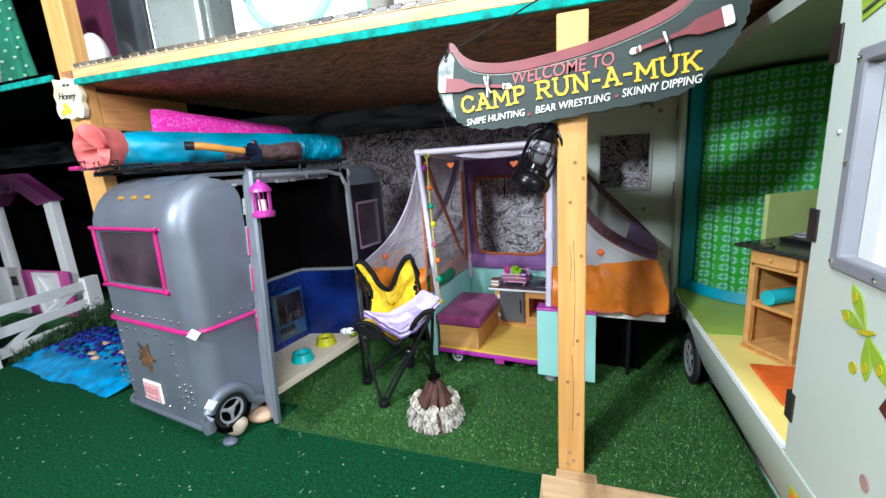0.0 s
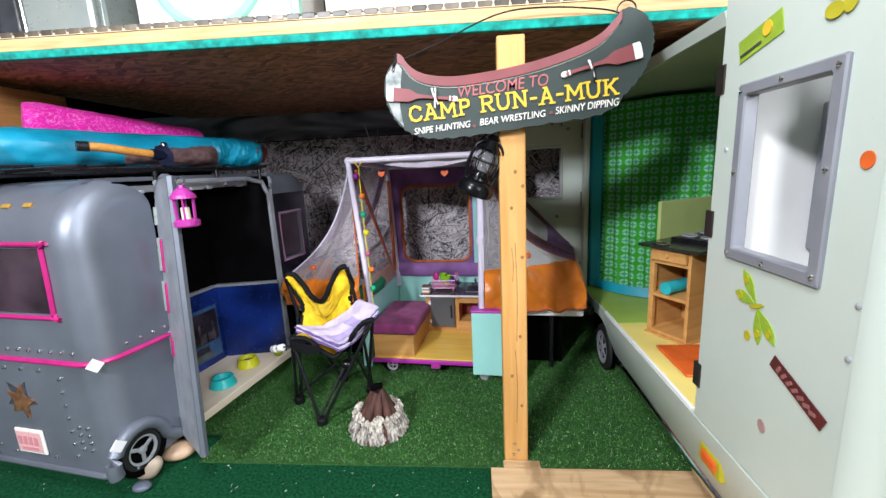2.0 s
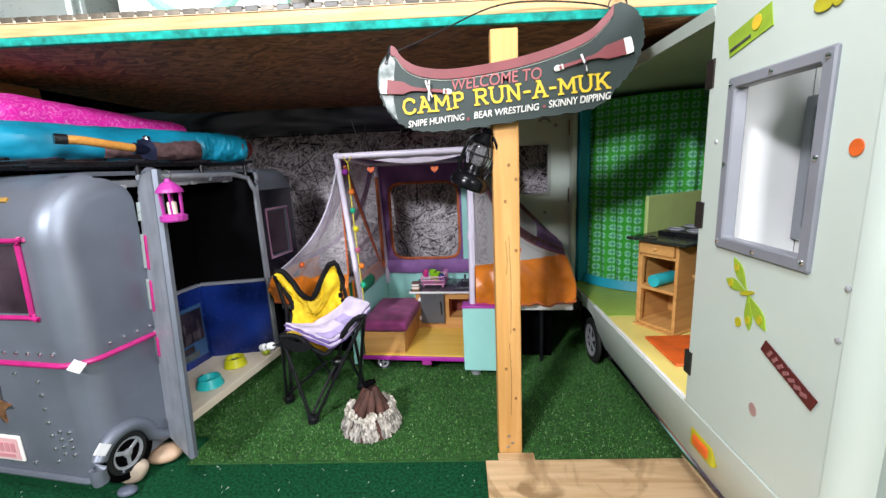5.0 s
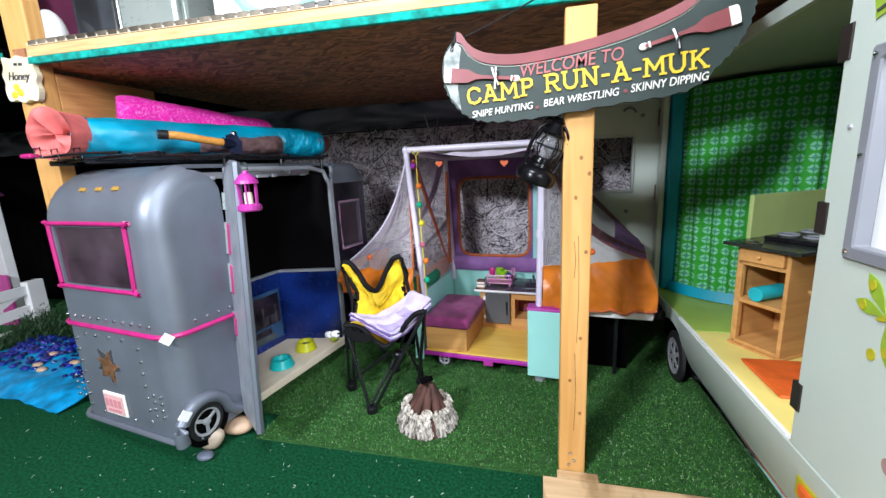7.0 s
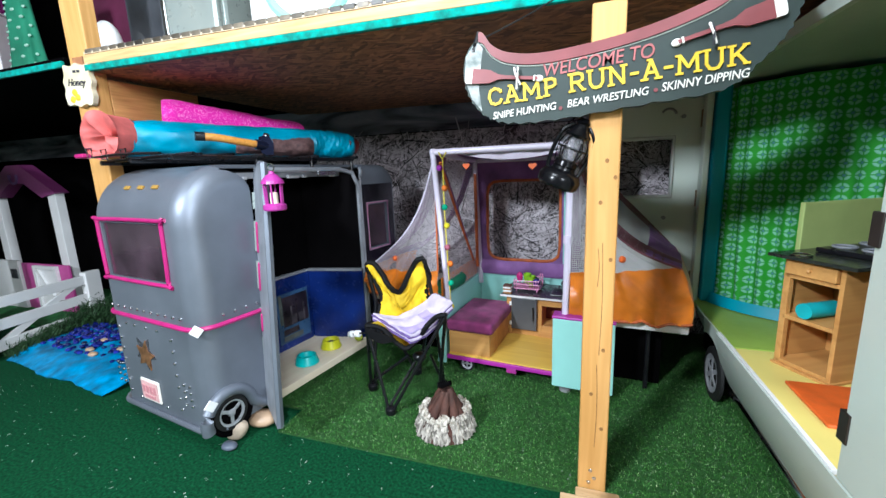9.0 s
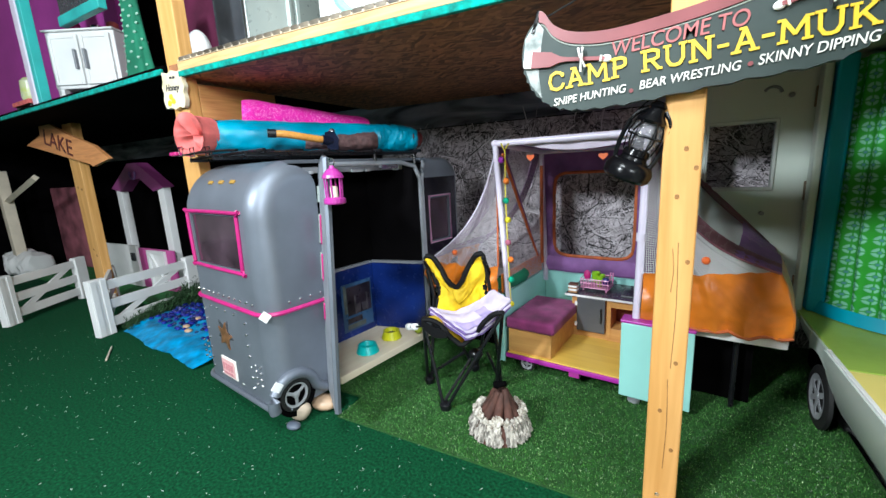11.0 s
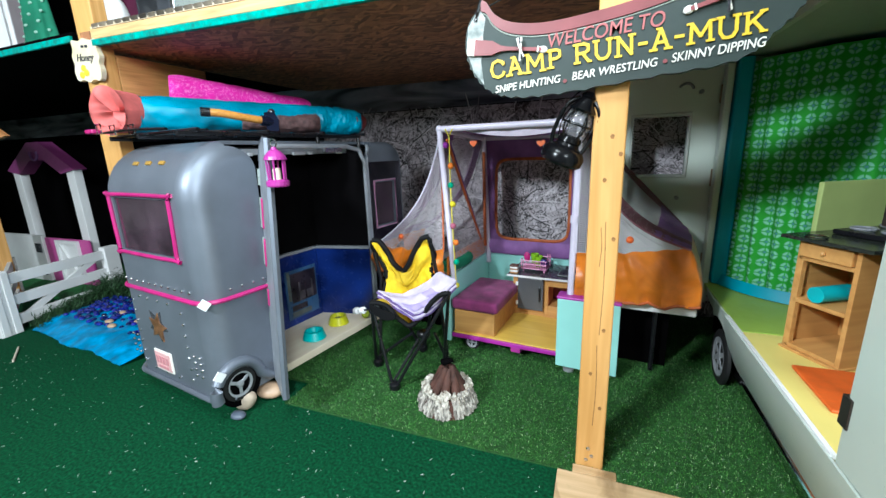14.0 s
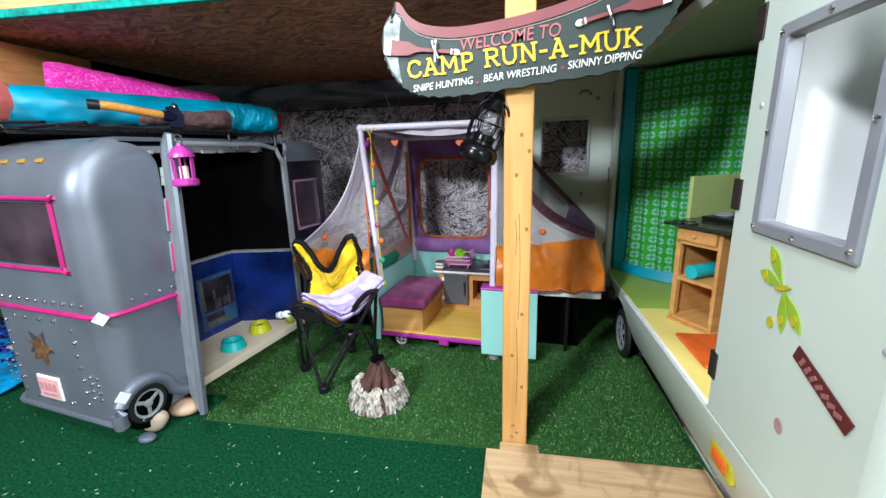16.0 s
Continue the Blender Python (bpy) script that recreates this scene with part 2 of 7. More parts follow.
fade.inputs[1].default_value, fade.inputs[2].default_value, fade.inputs[4].default_value = 0.52, 0.64, 0.75
mixer.data_type = "RGBA"
mixer.inputs["B"].default_value = (0.2, 0.115, 0.045, 1)
nt.links.new(next(n for n in nt.nodes if n.type == "TEX_COORD").outputs["Object"], stain.inputs["Vector"])
nt.links.new(stain.outputs["Fac"], fade.inputs[0])
nt.links.new(fade.outputs[0], mixer.inputs["Factor"])
nt.links.new(ply_ramp, mixer.inputs["A"])
nt.links.new(mixer.outputs["Result"], nt.nodes["Principled BSDF"].inputs["Base Color"])
M_OSB = strand_board("strand_board", (0.5, 0.22, 0.1), (0.15, 0.06, 0.028))
M_TEAL = mat("teal_felt", (0.0, 0.33, 0.27), rough=0.95, var=0.35, scale=60, bump=0.8, bscale=400)
M_TILE = mat("stone_tile", (0.11, 0.09, 0.065), rough=0.4, var=0.4, scale=40, vary=0.75)
M_GROUT = mat("grout", (0.68, 0.56, 0.4), rough=0.9)
M_BEDGE = mat("edging_black", (0.004, 0.004, 0.005), rough=0.7, spec=0.2)
M_CAMO = bark_camouflage()
M_NIGHT = mat("night_sky", (0.42, 0.43, 0.52), rough=0.8, dark=(0.004, 0.004, 0.007), scale=5, distort=1.5, stretch=(0.5, 1, 2.2))
M_BLACK = mat("matte_black", (0.0025, 0.0022, 0.0026), rough=0.95, var=0.4, spec=0.03)
M_BLACKP = mat("black_plastic", (0.008, 0.008, 0.01), rough=0.3, var=0.2)
M_SILVER = mat("silver_paint", (0.205, 0.228, 0.272), rough=0.46, metal=0.5, spec=0.35, var=0.14, scale=5, bump=0.05, bscale=900)
# Dark copy of the silver; its colour carries the shade of the far side.
M_FARSHADE = mat("shaded_metallic_plastic", (0.1, 0.1, 0.12), rough=0.2, metal=0.9, var=0.15, scale=6)
M_SILVERD = mat("silver_trim", (0.36, 0.38, 0.42), rough=0.45, metal=0.4, var=0.15, scale=20)
M_RIM = mat("silver_plastic", (0.5, 0.51, 0.54), rough=0.3, metal=0.35, var=0.1)
M_CHROME = mat("chrome", (0.75, 0.75, 0.77), rough=0.15, metal=1.0, var=0.1)
M_PINK = mat("pink_rubber", (0.48, 0.015, 0.17), rough=0.4, var=0.12, scale=30)
M_MAGENTA = mat("magenta_plastic", (0.4, 0.035, 0.28), rough=0.35, var=0.1)
M_SMOKE = mat("smoked_pane", (0.07, 0.045, 0.06), rough=0.12, var=0.5, scale=9, alpha=0.82, spec=0.6)
M_RUBBER = mat("tyre_rubber", (0.008, 0.008, 0.008), rough=0.7, var=0.2)
M_BLUE = mat("blue_panel", (0.006, 0.022, 0.15), rough=0.25, var=0.6, scale=7)
M_BLUELINE = mat("blue_print", (0.035, 0.09, 0.19), rough=0.3, var=0.3, scale=12)
M_BEIGE = wood("camper_floor", (0.82, 0.73, 0.58), (0.74, 0.63, 0.48), "y", scale=5, ring=4)
M_WHITE = mat("white_paint", (0.8, 0.8, 0.8), rough=0.4, var=0.06, scale=6)
M_MINT = mat("mint_plastic", (0.55, 0.62, 0.56), rough=0.32, var=0.04, scale=4, bump=0.03, bscale=300)
# Darker copy of the mint plastic, for ceiling, far wall and header.
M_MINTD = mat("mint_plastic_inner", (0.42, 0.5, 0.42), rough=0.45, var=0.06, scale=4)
M_GREYF = mat("grey_frame", (0.23, 0.24, 0.27), rough=0.4, var=0.1)
M_YELLOWF = mat("yellow_floor", (0.82, 0.68, 0.2), rough=0.4, var=0.08, scale=5)
M_GREENF = mat("lime_floor", (0.36, 0.5, 0.08), rough=0.4, var=0.1, scale=5)
M_PALELIME = mat("pale_lime", (0.45, 0.56, 0.2), rough=0.5, var=0.08)
M_LIME = mat("lime_print", (0.3, 0.46, 0.035), rough=0.5, var=0.15, scale=30)
M_OLIVE = mat("olive_print", (0.5, 0.45, 0.02), rough=0.5, var=0.15, scale=30)
M_ORANGEP = mat("orange_print", (0.75, 0.13, 0.02), rough=0.5, var=0.15, scale=30)
M_MAROON = mat("maroon_sign", (0.11, 0.015, 0.015), rough=0.5, var=0.2, scale=20)
M_TURQ = mat("turquoise_board", (0.0, 0.3, 0.42), rough=0.5, var=0.1)
M_AQUA = mat("aqua_panel", (0.36, 0.74, 0.68), rough=0.4, var=0.06, scale=5)
M_PURPLE = mat("purple_edge", (0.42, 0.03, 0.36), rough=0.35, var=0.1)
M_OAK = wood("honey_laminate", (0.66, 0.36, 0.12), (0.5, 0.24, 0.07), "x", scale=6, ring=4, rough=0.4)
M_OAKF = wood("honey_floor", (0.8, 0.54, 0.1), (0.68, 0.42, 0.07), "x", scale=6, ring=4, rough=0.4)
M_CUSHION = mat("plum_velvet", (0.26, 0.035, 0.15), rough=0.9, var=0.25, scale=25, sheen=0.12)
M_LILAC = mat("lilac_metal", (0.72, 0.66, 0.8), rough=0.35, var=0.06)
M_VIOLET = mat("violet_cloth", (0.27, 0.12, 0.34), rough=0.75, var=0.25, scale=14, bump=0.4, bscale=40)
M_ORANGE = mat("orange_satin", (0.8, 0.22, 0.015), rough=0.36, var=0.24, scale=6, sheen=0.15, bump=0.7, bscale=17, distort=1.6)
M_NET = netting("grey_netting", (0.62, 0.57, 0.62), hole=0.43)
M_NETF = netting("fine_netting", (0.42, 0.33, 0.33), pitch=0.004, hole=0.53)
M_NETO = mat("orange_binding", (0.55, 0.13, 0.035), rough=0.7, var=0.2, scale=30)
M_NETR = netting("pale_netting", (0.66, 0.62, 0.66), pitch=0.0066, hole=0.44)
M_GREYT = mat("grey_worktop", (0.06, 0.06, 0.07), rough=0.25, var=0.2, scale=90)
M_GREYD = mat("slate_door", (0.1, 0.105, 0.115), rough=0.35, var=0.12)
M_YELLOW = mat("yellow_canvas", (0.8, 0.53, 0.01), rough=0.8, var=0.25, scale=20, bump=0.7, bscale=55)
M_TOWEL = mat("lilac_blanket", (0.64, 0.56, 0.73), rough=0.95, var=0.14, scale=30, bump=0.5, bscale=700)
M_TOWELD = mat("purple_blanket_edge", (0.16, 0.1, 0.3), rough=0.95, var=0.2, scale=60)
M_LOG = mat("bark_log", (0.085, 0.032, 0.022), rough=0.8, var=0.4, scale=50, bump=0.8, bscale=180, stretch=(1, 1, 0.3))
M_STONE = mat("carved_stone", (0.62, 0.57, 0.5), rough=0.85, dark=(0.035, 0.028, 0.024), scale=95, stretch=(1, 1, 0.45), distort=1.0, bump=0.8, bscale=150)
M_PEBBLE = mat("tan_pebble", (0.5, 0.34, 0.22), rough=0.45, var=0.2, scale=25)
M_PEBBLEG = mat("grey_pebble", (0.1, 0.12, 0.16), rough=0.45, var=0.2, scale=25)
M_SIGN = mat("sign_green", (0.026, 0.042, 0.038), rough=0.6, var=0.15, scale=9)
M_SIGNR = mat("sign_red", (0.22, 0.055, 0.06), rough=0.45, var=0.15, scale=12)
M_SIGNT = mat("sign_letter_red", (0.42, 0.12, 0.12), rough=0.5, var=0.1, scale=30)
M_LANT = mat("lantern_black", (0.004, 0.004, 0.005), rough=0.22, var=0.3, spec=0.22)
M_SIGNY = mat("sign_yellow", (0.78, 0.52, 0.035), rough=0.5, var=0.08, scale=40)
M_SIGNW = mat("sign_white", (0.8, 0.78, 0.72), rough=0.5, var=0.08, scale=40)
M_CORAL = mat("coral_cloth", (0.7, 0.15, 0.14), rough=0.75, var=0.3, scale=18, bump=0.6, bscale=45)
M_CYAN = mat("cyan_nylon", (0.0, 0.27, 0.42), rough=0.45, var=0.3, scale=9, bump=0.45, bscale=38)
M_PINKC = paisley()
M_BROWN = wood("axe_wood", (0.6, 0.28, 0.06), (0.4, 0.16, 0.03), "x", rough=0.35)
M_WATER = mat("blue_cloth_water", (0.004, 0.3, 0.62), rough=0.42, var=0.4, scale=22, bump=1.0, bscale=60)
M_BEAD = mat("cobalt_glass", (0.008, 0.016, 0.2), rough=0.03, var=0.3, spec=1.0, vary=0.8)
M_LEAF = mat("pine_garland", (0.02, 0.07, 0.018), rough=0.7, var=0.5, scale=90)
M_CREAM = mat("cream_candle", (0.85, 0.75, 0.6), rough=0.6)
M_ROOM = mat("room_wall", (0.62, 0.6, 0.56), rough=0.9, var=0.08, scale=2)
M_ORCHID = mat("orchid_wall", (0.5, 0.06, 0.42), rough=0.8, var=0.1, scale=3)
M_GLITTER = mat("copper_star", (0.42, 0.2, 0.1), rough=0.35, metal=0.6, var=0.4, scale=60)
M_FRIDGE = mat("brushed_steel_toy", (0.33, 0.38, 0.36), rough=0.3, metal=0.3, var=0.08)
M_DOTS = mat("green_cloth", (0.015, 0.2, 0.11), rough=0.85, var=0.2, scale=12)
M_FLOWER = flower_cloth()


# ---- mesh helpers ----
def part(name, bm, material, parent=None, label="", smooth=False):
    me = bpy.data.meshes.new(name)
    bmesh.ops.recalc_face_normals(bm, faces=bm.faces)
    bm.to_mesh(me)
    bm.free()
    me.materials.append(material)
    if smooth:
        me.polygons.foreach_set("use_smooth", [True] * len(me.polygons))
        me.set_sharp_from_angle(angle=radians(40))
    ob = new(name, me)
    if parent is not None:
        ob.parent = parent
    if label:
        ob["label"] = label
    return ob


def thing(name, m, label, category, group="", kind=""):
    ob = new(name)
    ob.empty_display_size = 0.05
    ob.matrix_world = m
    return tagged(ob, label, category, group, kind)


def box(x0, x1, y0, y1, z0, z1, bevel=0.0, seg=2, bm=None, m=None):
    own = bmesh.new()
    bmesh.ops.create_cube(own, size=1)
    bmesh.ops.transform(own, matrix=Matrix.LocRotScale(((x0 + x1) / 2, (y0 + y1) / 2, (z0 + z1) / 2), None,
                        (abs(x1 - x0), abs(y1 - y0), abs(z1 - z0))), verts=own.verts)
    if bevel:
        bmesh.ops.bevel(own, geom=own.edges, offset=bevel, segments=seg, affect="EDGES", profile=0.5)
    if m is not None:
        bmesh.ops.transform(own, matrix=m, verts=own.verts)
    return join(bm, own)


def join(bm, own):
    if bm is None:
        return own
    me = bpy.data.meshes.new("tmp")
    own.to_mesh(me)
    own.free()
    bm.from_mesh(me)
    bpy.data.meshes.remove(me)
    return bm


def rod(a, b, r, r2=None, seg=12, bm=None):
    a, b = Vector(a), Vector(b)
    own = bmesh.new()
    bmesh.ops.create_cone(own, cap_ends=True, segments=seg, radius1=r, radius2=r if r2 is None else r2, depth=(b - a).length)
    q = (b - a).to_track_quat("Z", "Y").to_matrix().to_4x4()
    bmesh.ops.transform(own, matrix=Matrix.Translation((a + b) / 2) @ q, verts=own.verts)
    return join(bm, own)


def tube(pts, r, seg=8, closed=False, bm=None, flat=1.0):
    """A round bar swept along points; flat squashes it in height."""
    own = bmesh.new()
    pts = [Vector(p) for p in pts]
    n = len(pts)
    rings = []
    for i, p in enumerate(pts):
        a = pts[i - 1] if (i or closed) else p
        b = pts[(i + 1) % n] if (i < n - 1 or closed) else p
        d = (b - a).normalized()
        up = Vector((0, 0, 1)) if abs(d.z) < 0.95 else Vector((0, 1, 0))
        s = d.cross(up).normalized()
        u = s.cross(d).normalized()
        rings.append([own.verts.new(p + s * math.cos(k * math.tau / seg) * r + u * math.sin(k * math.tau / seg) * r * flat) for k in range(seg)])
    for i in range(n if closed else n - 1):
        A, B = rings[i], rings[(i + 1) % n]
        for k in range(seg):
            own.faces.new((A[k], A[(k + 1) % seg], B[(k + 1) % seg], B[k]))
    if not closed:
        own.faces.new(rings[0][::-1])
        own.faces.new(rings[-1])
    return join(bm, own)


def ball(c, r, seg=12, rings=8, scale=(1, 1, 1), bm=None):
    own = bmesh.new()
    bmesh.ops.create_uvsphere(own, u_segments=seg, v_segments=rings, radius=r)
    bmesh.ops.transform(own, matrix=Matrix.LocRotScale(c, None, scale), verts=own.verts)
    return join(bm, own)


def plate(outline, y0, y1, bm=None, m=None):
    """A flat shape drawn in x and z, with thickness from y0 to y1."""
    own = bmesh.new()
    a = [own.verts.new((x, y0, z)) for x, z in outline]
    b = [own.verts.new((x, y1, z)) for x, z in outline]
    n = len(outline)
    for tri in tessellate_polygon([[Vector((x, z, 0)) for x, z in outline]]):
        own.faces.new([a[i] for i in tri])
        own.faces.new([b[i] for i in reversed(tri)])
    for i in range(n):
        own.faces.new((a[i], b[i], b[(i + 1) % n], a[(i + 1) % n]))
    if m is not None:
        bmesh.ops.transform(own, matrix=m, verts=own.verts)
    return join(bm, own)


def spin(profile, seg=24, c=(0, 0, 0), bm=None, caps=True):
    """A turned shape from pairs of radius and height."""
    own = bmesh.new()
    rings = [[own.verts.new((c[0] + r * math.cos(k * math.tau / seg), c[1] + r * math.sin(k * math.tau / seg), c[2] + z)) for k in range(seg)] for r, z in profile]
    for A, B in zip(rings, rings[1:]):
        for k in range(seg):
            own.faces.new((A[k], A[(k + 1) % seg], B[(k + 1) % seg], B[k]))
    if caps:
        own.faces.new(rings[0][::-1])
        own.faces.new(rings[-1])
    return join(bm, own)


def sheet(fn, nu, nv, thick=0.0, su=1.0, sv=1.0):
    """A cloth or curved panel: fn(u, v) gives its points; uv in metres by su and sv."""
    own = bmesh.new()
    uvl = own.loops.layers.uv.new("UVMap")
    vs = [[own.verts.new(fn(i / nu, j / nv)) for j in range(nv + 1)] for i in range(nu + 1)]
    for i in range(nu):
        for j in range(nv):
            f = own.faces.new((vs[i][j], vs[i + 1][j], vs[i + 1][j + 1], vs[i][j + 1]))
            for lp, (a, b) in zip(f.loops, ((i, j), (i + 1, j), (i + 1, j + 1), (i, j + 1))):
                lp[uvl].uv = (a / nu * su, b / nv * sv)
    if thick:
        bmesh.ops.recalc_face_normals(own, faces=own.faces)
        bmesh.ops.solidify(own, geom=own.faces[:], thickness=thick)
    return own


def smooth_path(pts, n=8, closed=False):
    """Points along a smooth line through the given ones."""
    P = [Vector(p) for p in pts]
    out = []
    k = len(P)
    for i in range(k if closed else k - 1):
        p0, p1, p2, p3 = (P[(i + d) % k] if closed else P[max(0, min(k - 1, i + d))] for d in (-1, 0, 1, 2))
        for j in range(n):
            t = j / n
            out.append(0.5 * ((2 * p1) + (p2 - p0) * t + (2 * p0 - 5 * p1 + 4 * p2 - p3) * t * t + (3 * p1 - p0 - 3 * p2 + p3) * t ** 3))
    if not closed:
        out.append(P[-1])
    return out


def shell(x0, x1, y0, y1, z0, z1, r, rt, openings, thick, corners=(), rf=0.075):
    """A hollow body with top edges of radius rt behind and rf in front, and side rims of radius r, with box-shaped openings cut out of its skin and rounded corners beside them."""
    bm = bmesh.new()
    bmesh.ops.create_cube(bm, size=1)
    bmesh.ops.transform(bm, matrix=Matrix.LocRotScale(((x0 + x1) / 2, (y0 + y1) / 2, (z0 + z1) / 2), None, (x1 - x0, y1 - y0, z1 - z0)), verts=bm.verts)
    top = [e for e in bm.edges if all(v.co.z > z1 - 1e-5 for v in e.verts) and abs(e.verts[0].co.x - e.verts[1].co.x) > 1e-4]
    for y, rad in ((y0, rt), (y1, rf)):
        edge = [e for e in top if e.is_valid and all(abs(v.co.y - y) < 1e-5 for v in e.verts)]
        bmesh.ops.bevel(bm, geom=edge, offset=rad, segments=12, affect="EDGES", profile=0.5)
    rim = [e for e in bm.edges if any(all(abs(v.co.x - x) < 1e-5 for v in e.verts) for x in (x0, x1)) and not all(v.co.z < z0 + 1e-5 for v in e.verts)]
    bmesh.ops.bevel(bm, geom=rim, offset=r, segments=7, affect="EDGES", profile=0.5)
    for o in openings:
        for axis, lo, hi in zip((0, 1, 2), o[0::2], o[1::2]):
            for v in (lo, hi):
                no = Vector((0, 0, 0))
                no[axis] = 1
                bmesh.ops.bisect_plane(bm, geom=bm.verts[:] + bm.edges[:] + bm.faces[:], plane_co=no * v, plane_no=no, dist=1e-6)
    gone = []
    for f in bm.faces:
        c = f.calc_center_median()
        if any(o[0] < c.x < o[1] and o[2] < c.y < o[3] and o[4] < c.z < o[5] for o in openings):
            gone.append(f)
    bmesh.ops.delete(bm, geom=gone, context="FACES")
    for cy, cz, rad, s in corners:
        def beyond(f, no, k):
            c = f.calc_center_median()
            return c.x > x1 - 0.052 and (c.y - cy) * s > 0 and c.z > cz and (c - Vector((0, cy, cz))).dot(no) > k
        for deg in (8, 25, 45, 65, 82):
            no = Vector((0, s * math.cos(radians(deg)), math.sin(radians(deg))))
            near = [f for f in bm.faces if any((v.co.y - cy) * s > -1e-5 and v.co.z > cz - 1e-5 and v.co.x > x1 - 0.052 and abs(v.co.y - cy) < rad + 0.02 for v in f.verts)]
            geom = list({v for f in near for v in f.verts} | {e for f in near for e in f.edges} | set(near))
            bmesh.ops.bisect_plane(bm, geom=geom, plane_co=Vector((0, cy, cz)) + no * rad, plane_no=no, dist=1e-6)
            bmesh.ops.delete(bm, geom=[f for f in bm.faces if beyond(f, no, rad) and abs(f.calc_center_median().y - cy) < rad + 0.01], context="FACES")
    bmesh.ops.recalc_face_normals(bm, faces=bm.faces)
    bmesh.ops.solidify(bm, geom=bm.faces[:], thickness=thick)
    return bm


def lettering(text, height, width, material, parent, m, name="lettering", depth=0.0015, shear=0.0):
    cu = bpy.data.curves.new("letters", "FONT")
    cu.body, cu.size, cu.extrude, cu.align_x, cu.shear, cu.offset = text, 1.0, 0.02, "LEFT", shear, 0.004
    tmp = new("letters_tmp", cu)
    bpy.context.view_layer.update()
    me = bpy.data.meshes.new_from_object(tmp.evaluated_get(bpy.context.evaluated_depsgraph_get()))
    bpy.data.objects.remove(tmp)
    co = np.empty(len(me.vertices) * 3)
    me.vertices.foreach_get("co", co)
    co = co.reshape(-1, 3)
    lo, hi = co.min(0), co.max(0)
    co = (co - lo) / (hi - lo)
    out = np.stack([co[:, 0] * width, (1 - co[:, 2]) * depth, co[:, 1] * height], 1)
    me.vertices.foreach_set("co", out.ravel())
    me.materials.append(material)
    ob = new(name, me)
    ob.parent = parent
    ob.matrix_local = m
    return ob


def setting(name, bm, material, label, category):
    return tagged(part(name, bm, material), label, category, kind="structure")


# ---- the room ----
setting("floor", box(-4.5, 2.2, -3.2, 1.75, -0.05, 0.0), M_CARPET, "dark green carpet with lint on it", "floor")
setting("wall_back", box(-4.6, 2.3, 1.62, 1.72, 0.0, 2.6), M_BLACK, "black wall behind the doll shelves", "wall")
setting("wall_front", box(-4.6, 2.3, -3.3, -3.2, 0.0, 2.6), M_ROOM, "plain pale room wall", "wall")
setting("wall_west", box(-4.6, -4.5, -3.2, 1.62, 0.0, 2.6), M_ROOM, "plain pale room wall", "wall")
setting("wall_east", box(2.2, 2.3, -3.2, 1.62, 0.0, 2.6), M_ROOM, "plain pale room wall", "wall")
setting("ceiling", box(-4.6, 2.3, -3.3, 1.72, 2.6, 2.65), M_ROOM, "plain pale room ceiling", "ceiling")
setting("backdrop_bark", box(-1.22, 1.0, 1.604, 1.615, 0.0, 0.80), M_CAMO, "grey bark camouflage print backdrop", "backdrop")
setting("backdrop_night", box(-4.4, 1.0, 1.606, 1.616, 0.805, 0.93), M_NIGHT, "dark night sky print with clouds", "backdrop")

# printed twigs and dry grass on the bark backdrop
def twigs(n, x0, x1, z0, z1):
    rng = np.random.default_rng(21)
    V, F = [], []
    for k in range(n):
        L, w = rng.uniform(0.008, 0.045), rng.uniform(0.0004, 0.0015)
        if rng.random() < 0.06:
            L, w = rng.uniform(0.06, 0.14), rng.uniform(0.0014, 0.0028)
        cx, cz = rng.uniform(x0, x1), rng.uniform(z0, z1)
        a = rng.choice((0.5, 1.9, 2.5, 0.1)) + rng.normal(0, 0.45) + 2.0 * math.sin(cx * 5 + cz * 4)
        bend = rng.normal(0, 0.12) * L
        y = 1.6035 - 0.0015 * k / n
        i = len(V)
        for q in (-0.5, -0.17, 0.17, 0.5):
            px, pz = cx + math.cos(a) * q * L - math.sin(a) * bend * (1 - 4 * q * q), cz + math.sin(a) * q * L + math.cos(a) * bend * (1 - 4 * q * q)
            ww = w * (1.15 - q * 0.9)
            V += [(px - math.sin(a) * ww, y, pz + math.cos(a) * ww), (px + math.sin(a) * ww, y, pz - math.cos(a) * ww)]
        F += [(i + 2 * j, i + 2 * j + 1, i + 2 * j + 3, i + 2 * j + 2) for j in range(3)]
    me = bpy.data.meshes.new("printed_twigs")
    me.from_pydata(V, [], F)
    m = island_mat("twig_print", ((0.0, (0.012, 0.01, 0.011)), (0.24, (0.025, 0.02, 0.022)), (0.36, (0.3, 0.26, 0.28)), (0.65, (0.62, 0.57, 0.6)), (1.0, (0.82, 0.77, 0.8))), 0.6)
    me.materials.append(m)
    return tagged(new("backdrop_twigs", me), "pale and dark twigs printed on the bark backdrop", "backdrop", kind="structure")


twigs(16000, -1.2, 0.98, 0.02, 0.79)

# shelf, which drops a little towards the right
DROP = -1.0
SHELF = pose(0, 0.705, 0.892, 0, -DROP, 0)
shelf = thing("shelf", SHELF, "plywood shelf with teal felt edge and tiled top", "shelf", kind="structure")
part("board", box(-1.28, 1.0, 0.0045, 0.92, 0.003, 0.04), M_OSB, shelf, "reddish brown strand board underside")
part("edge_strip", box(-1.22, 1.0, -0.006, 0.004, 0.016, 0.0385, 0.001), M_PINEX, shelf, "pale plywood edge")
part("felt_strip", box(-1.22, 1.0, -0.008, 0.004, 0.0, 0.0155, 0.002), M_TEAL, shelf, "teal felt strip")
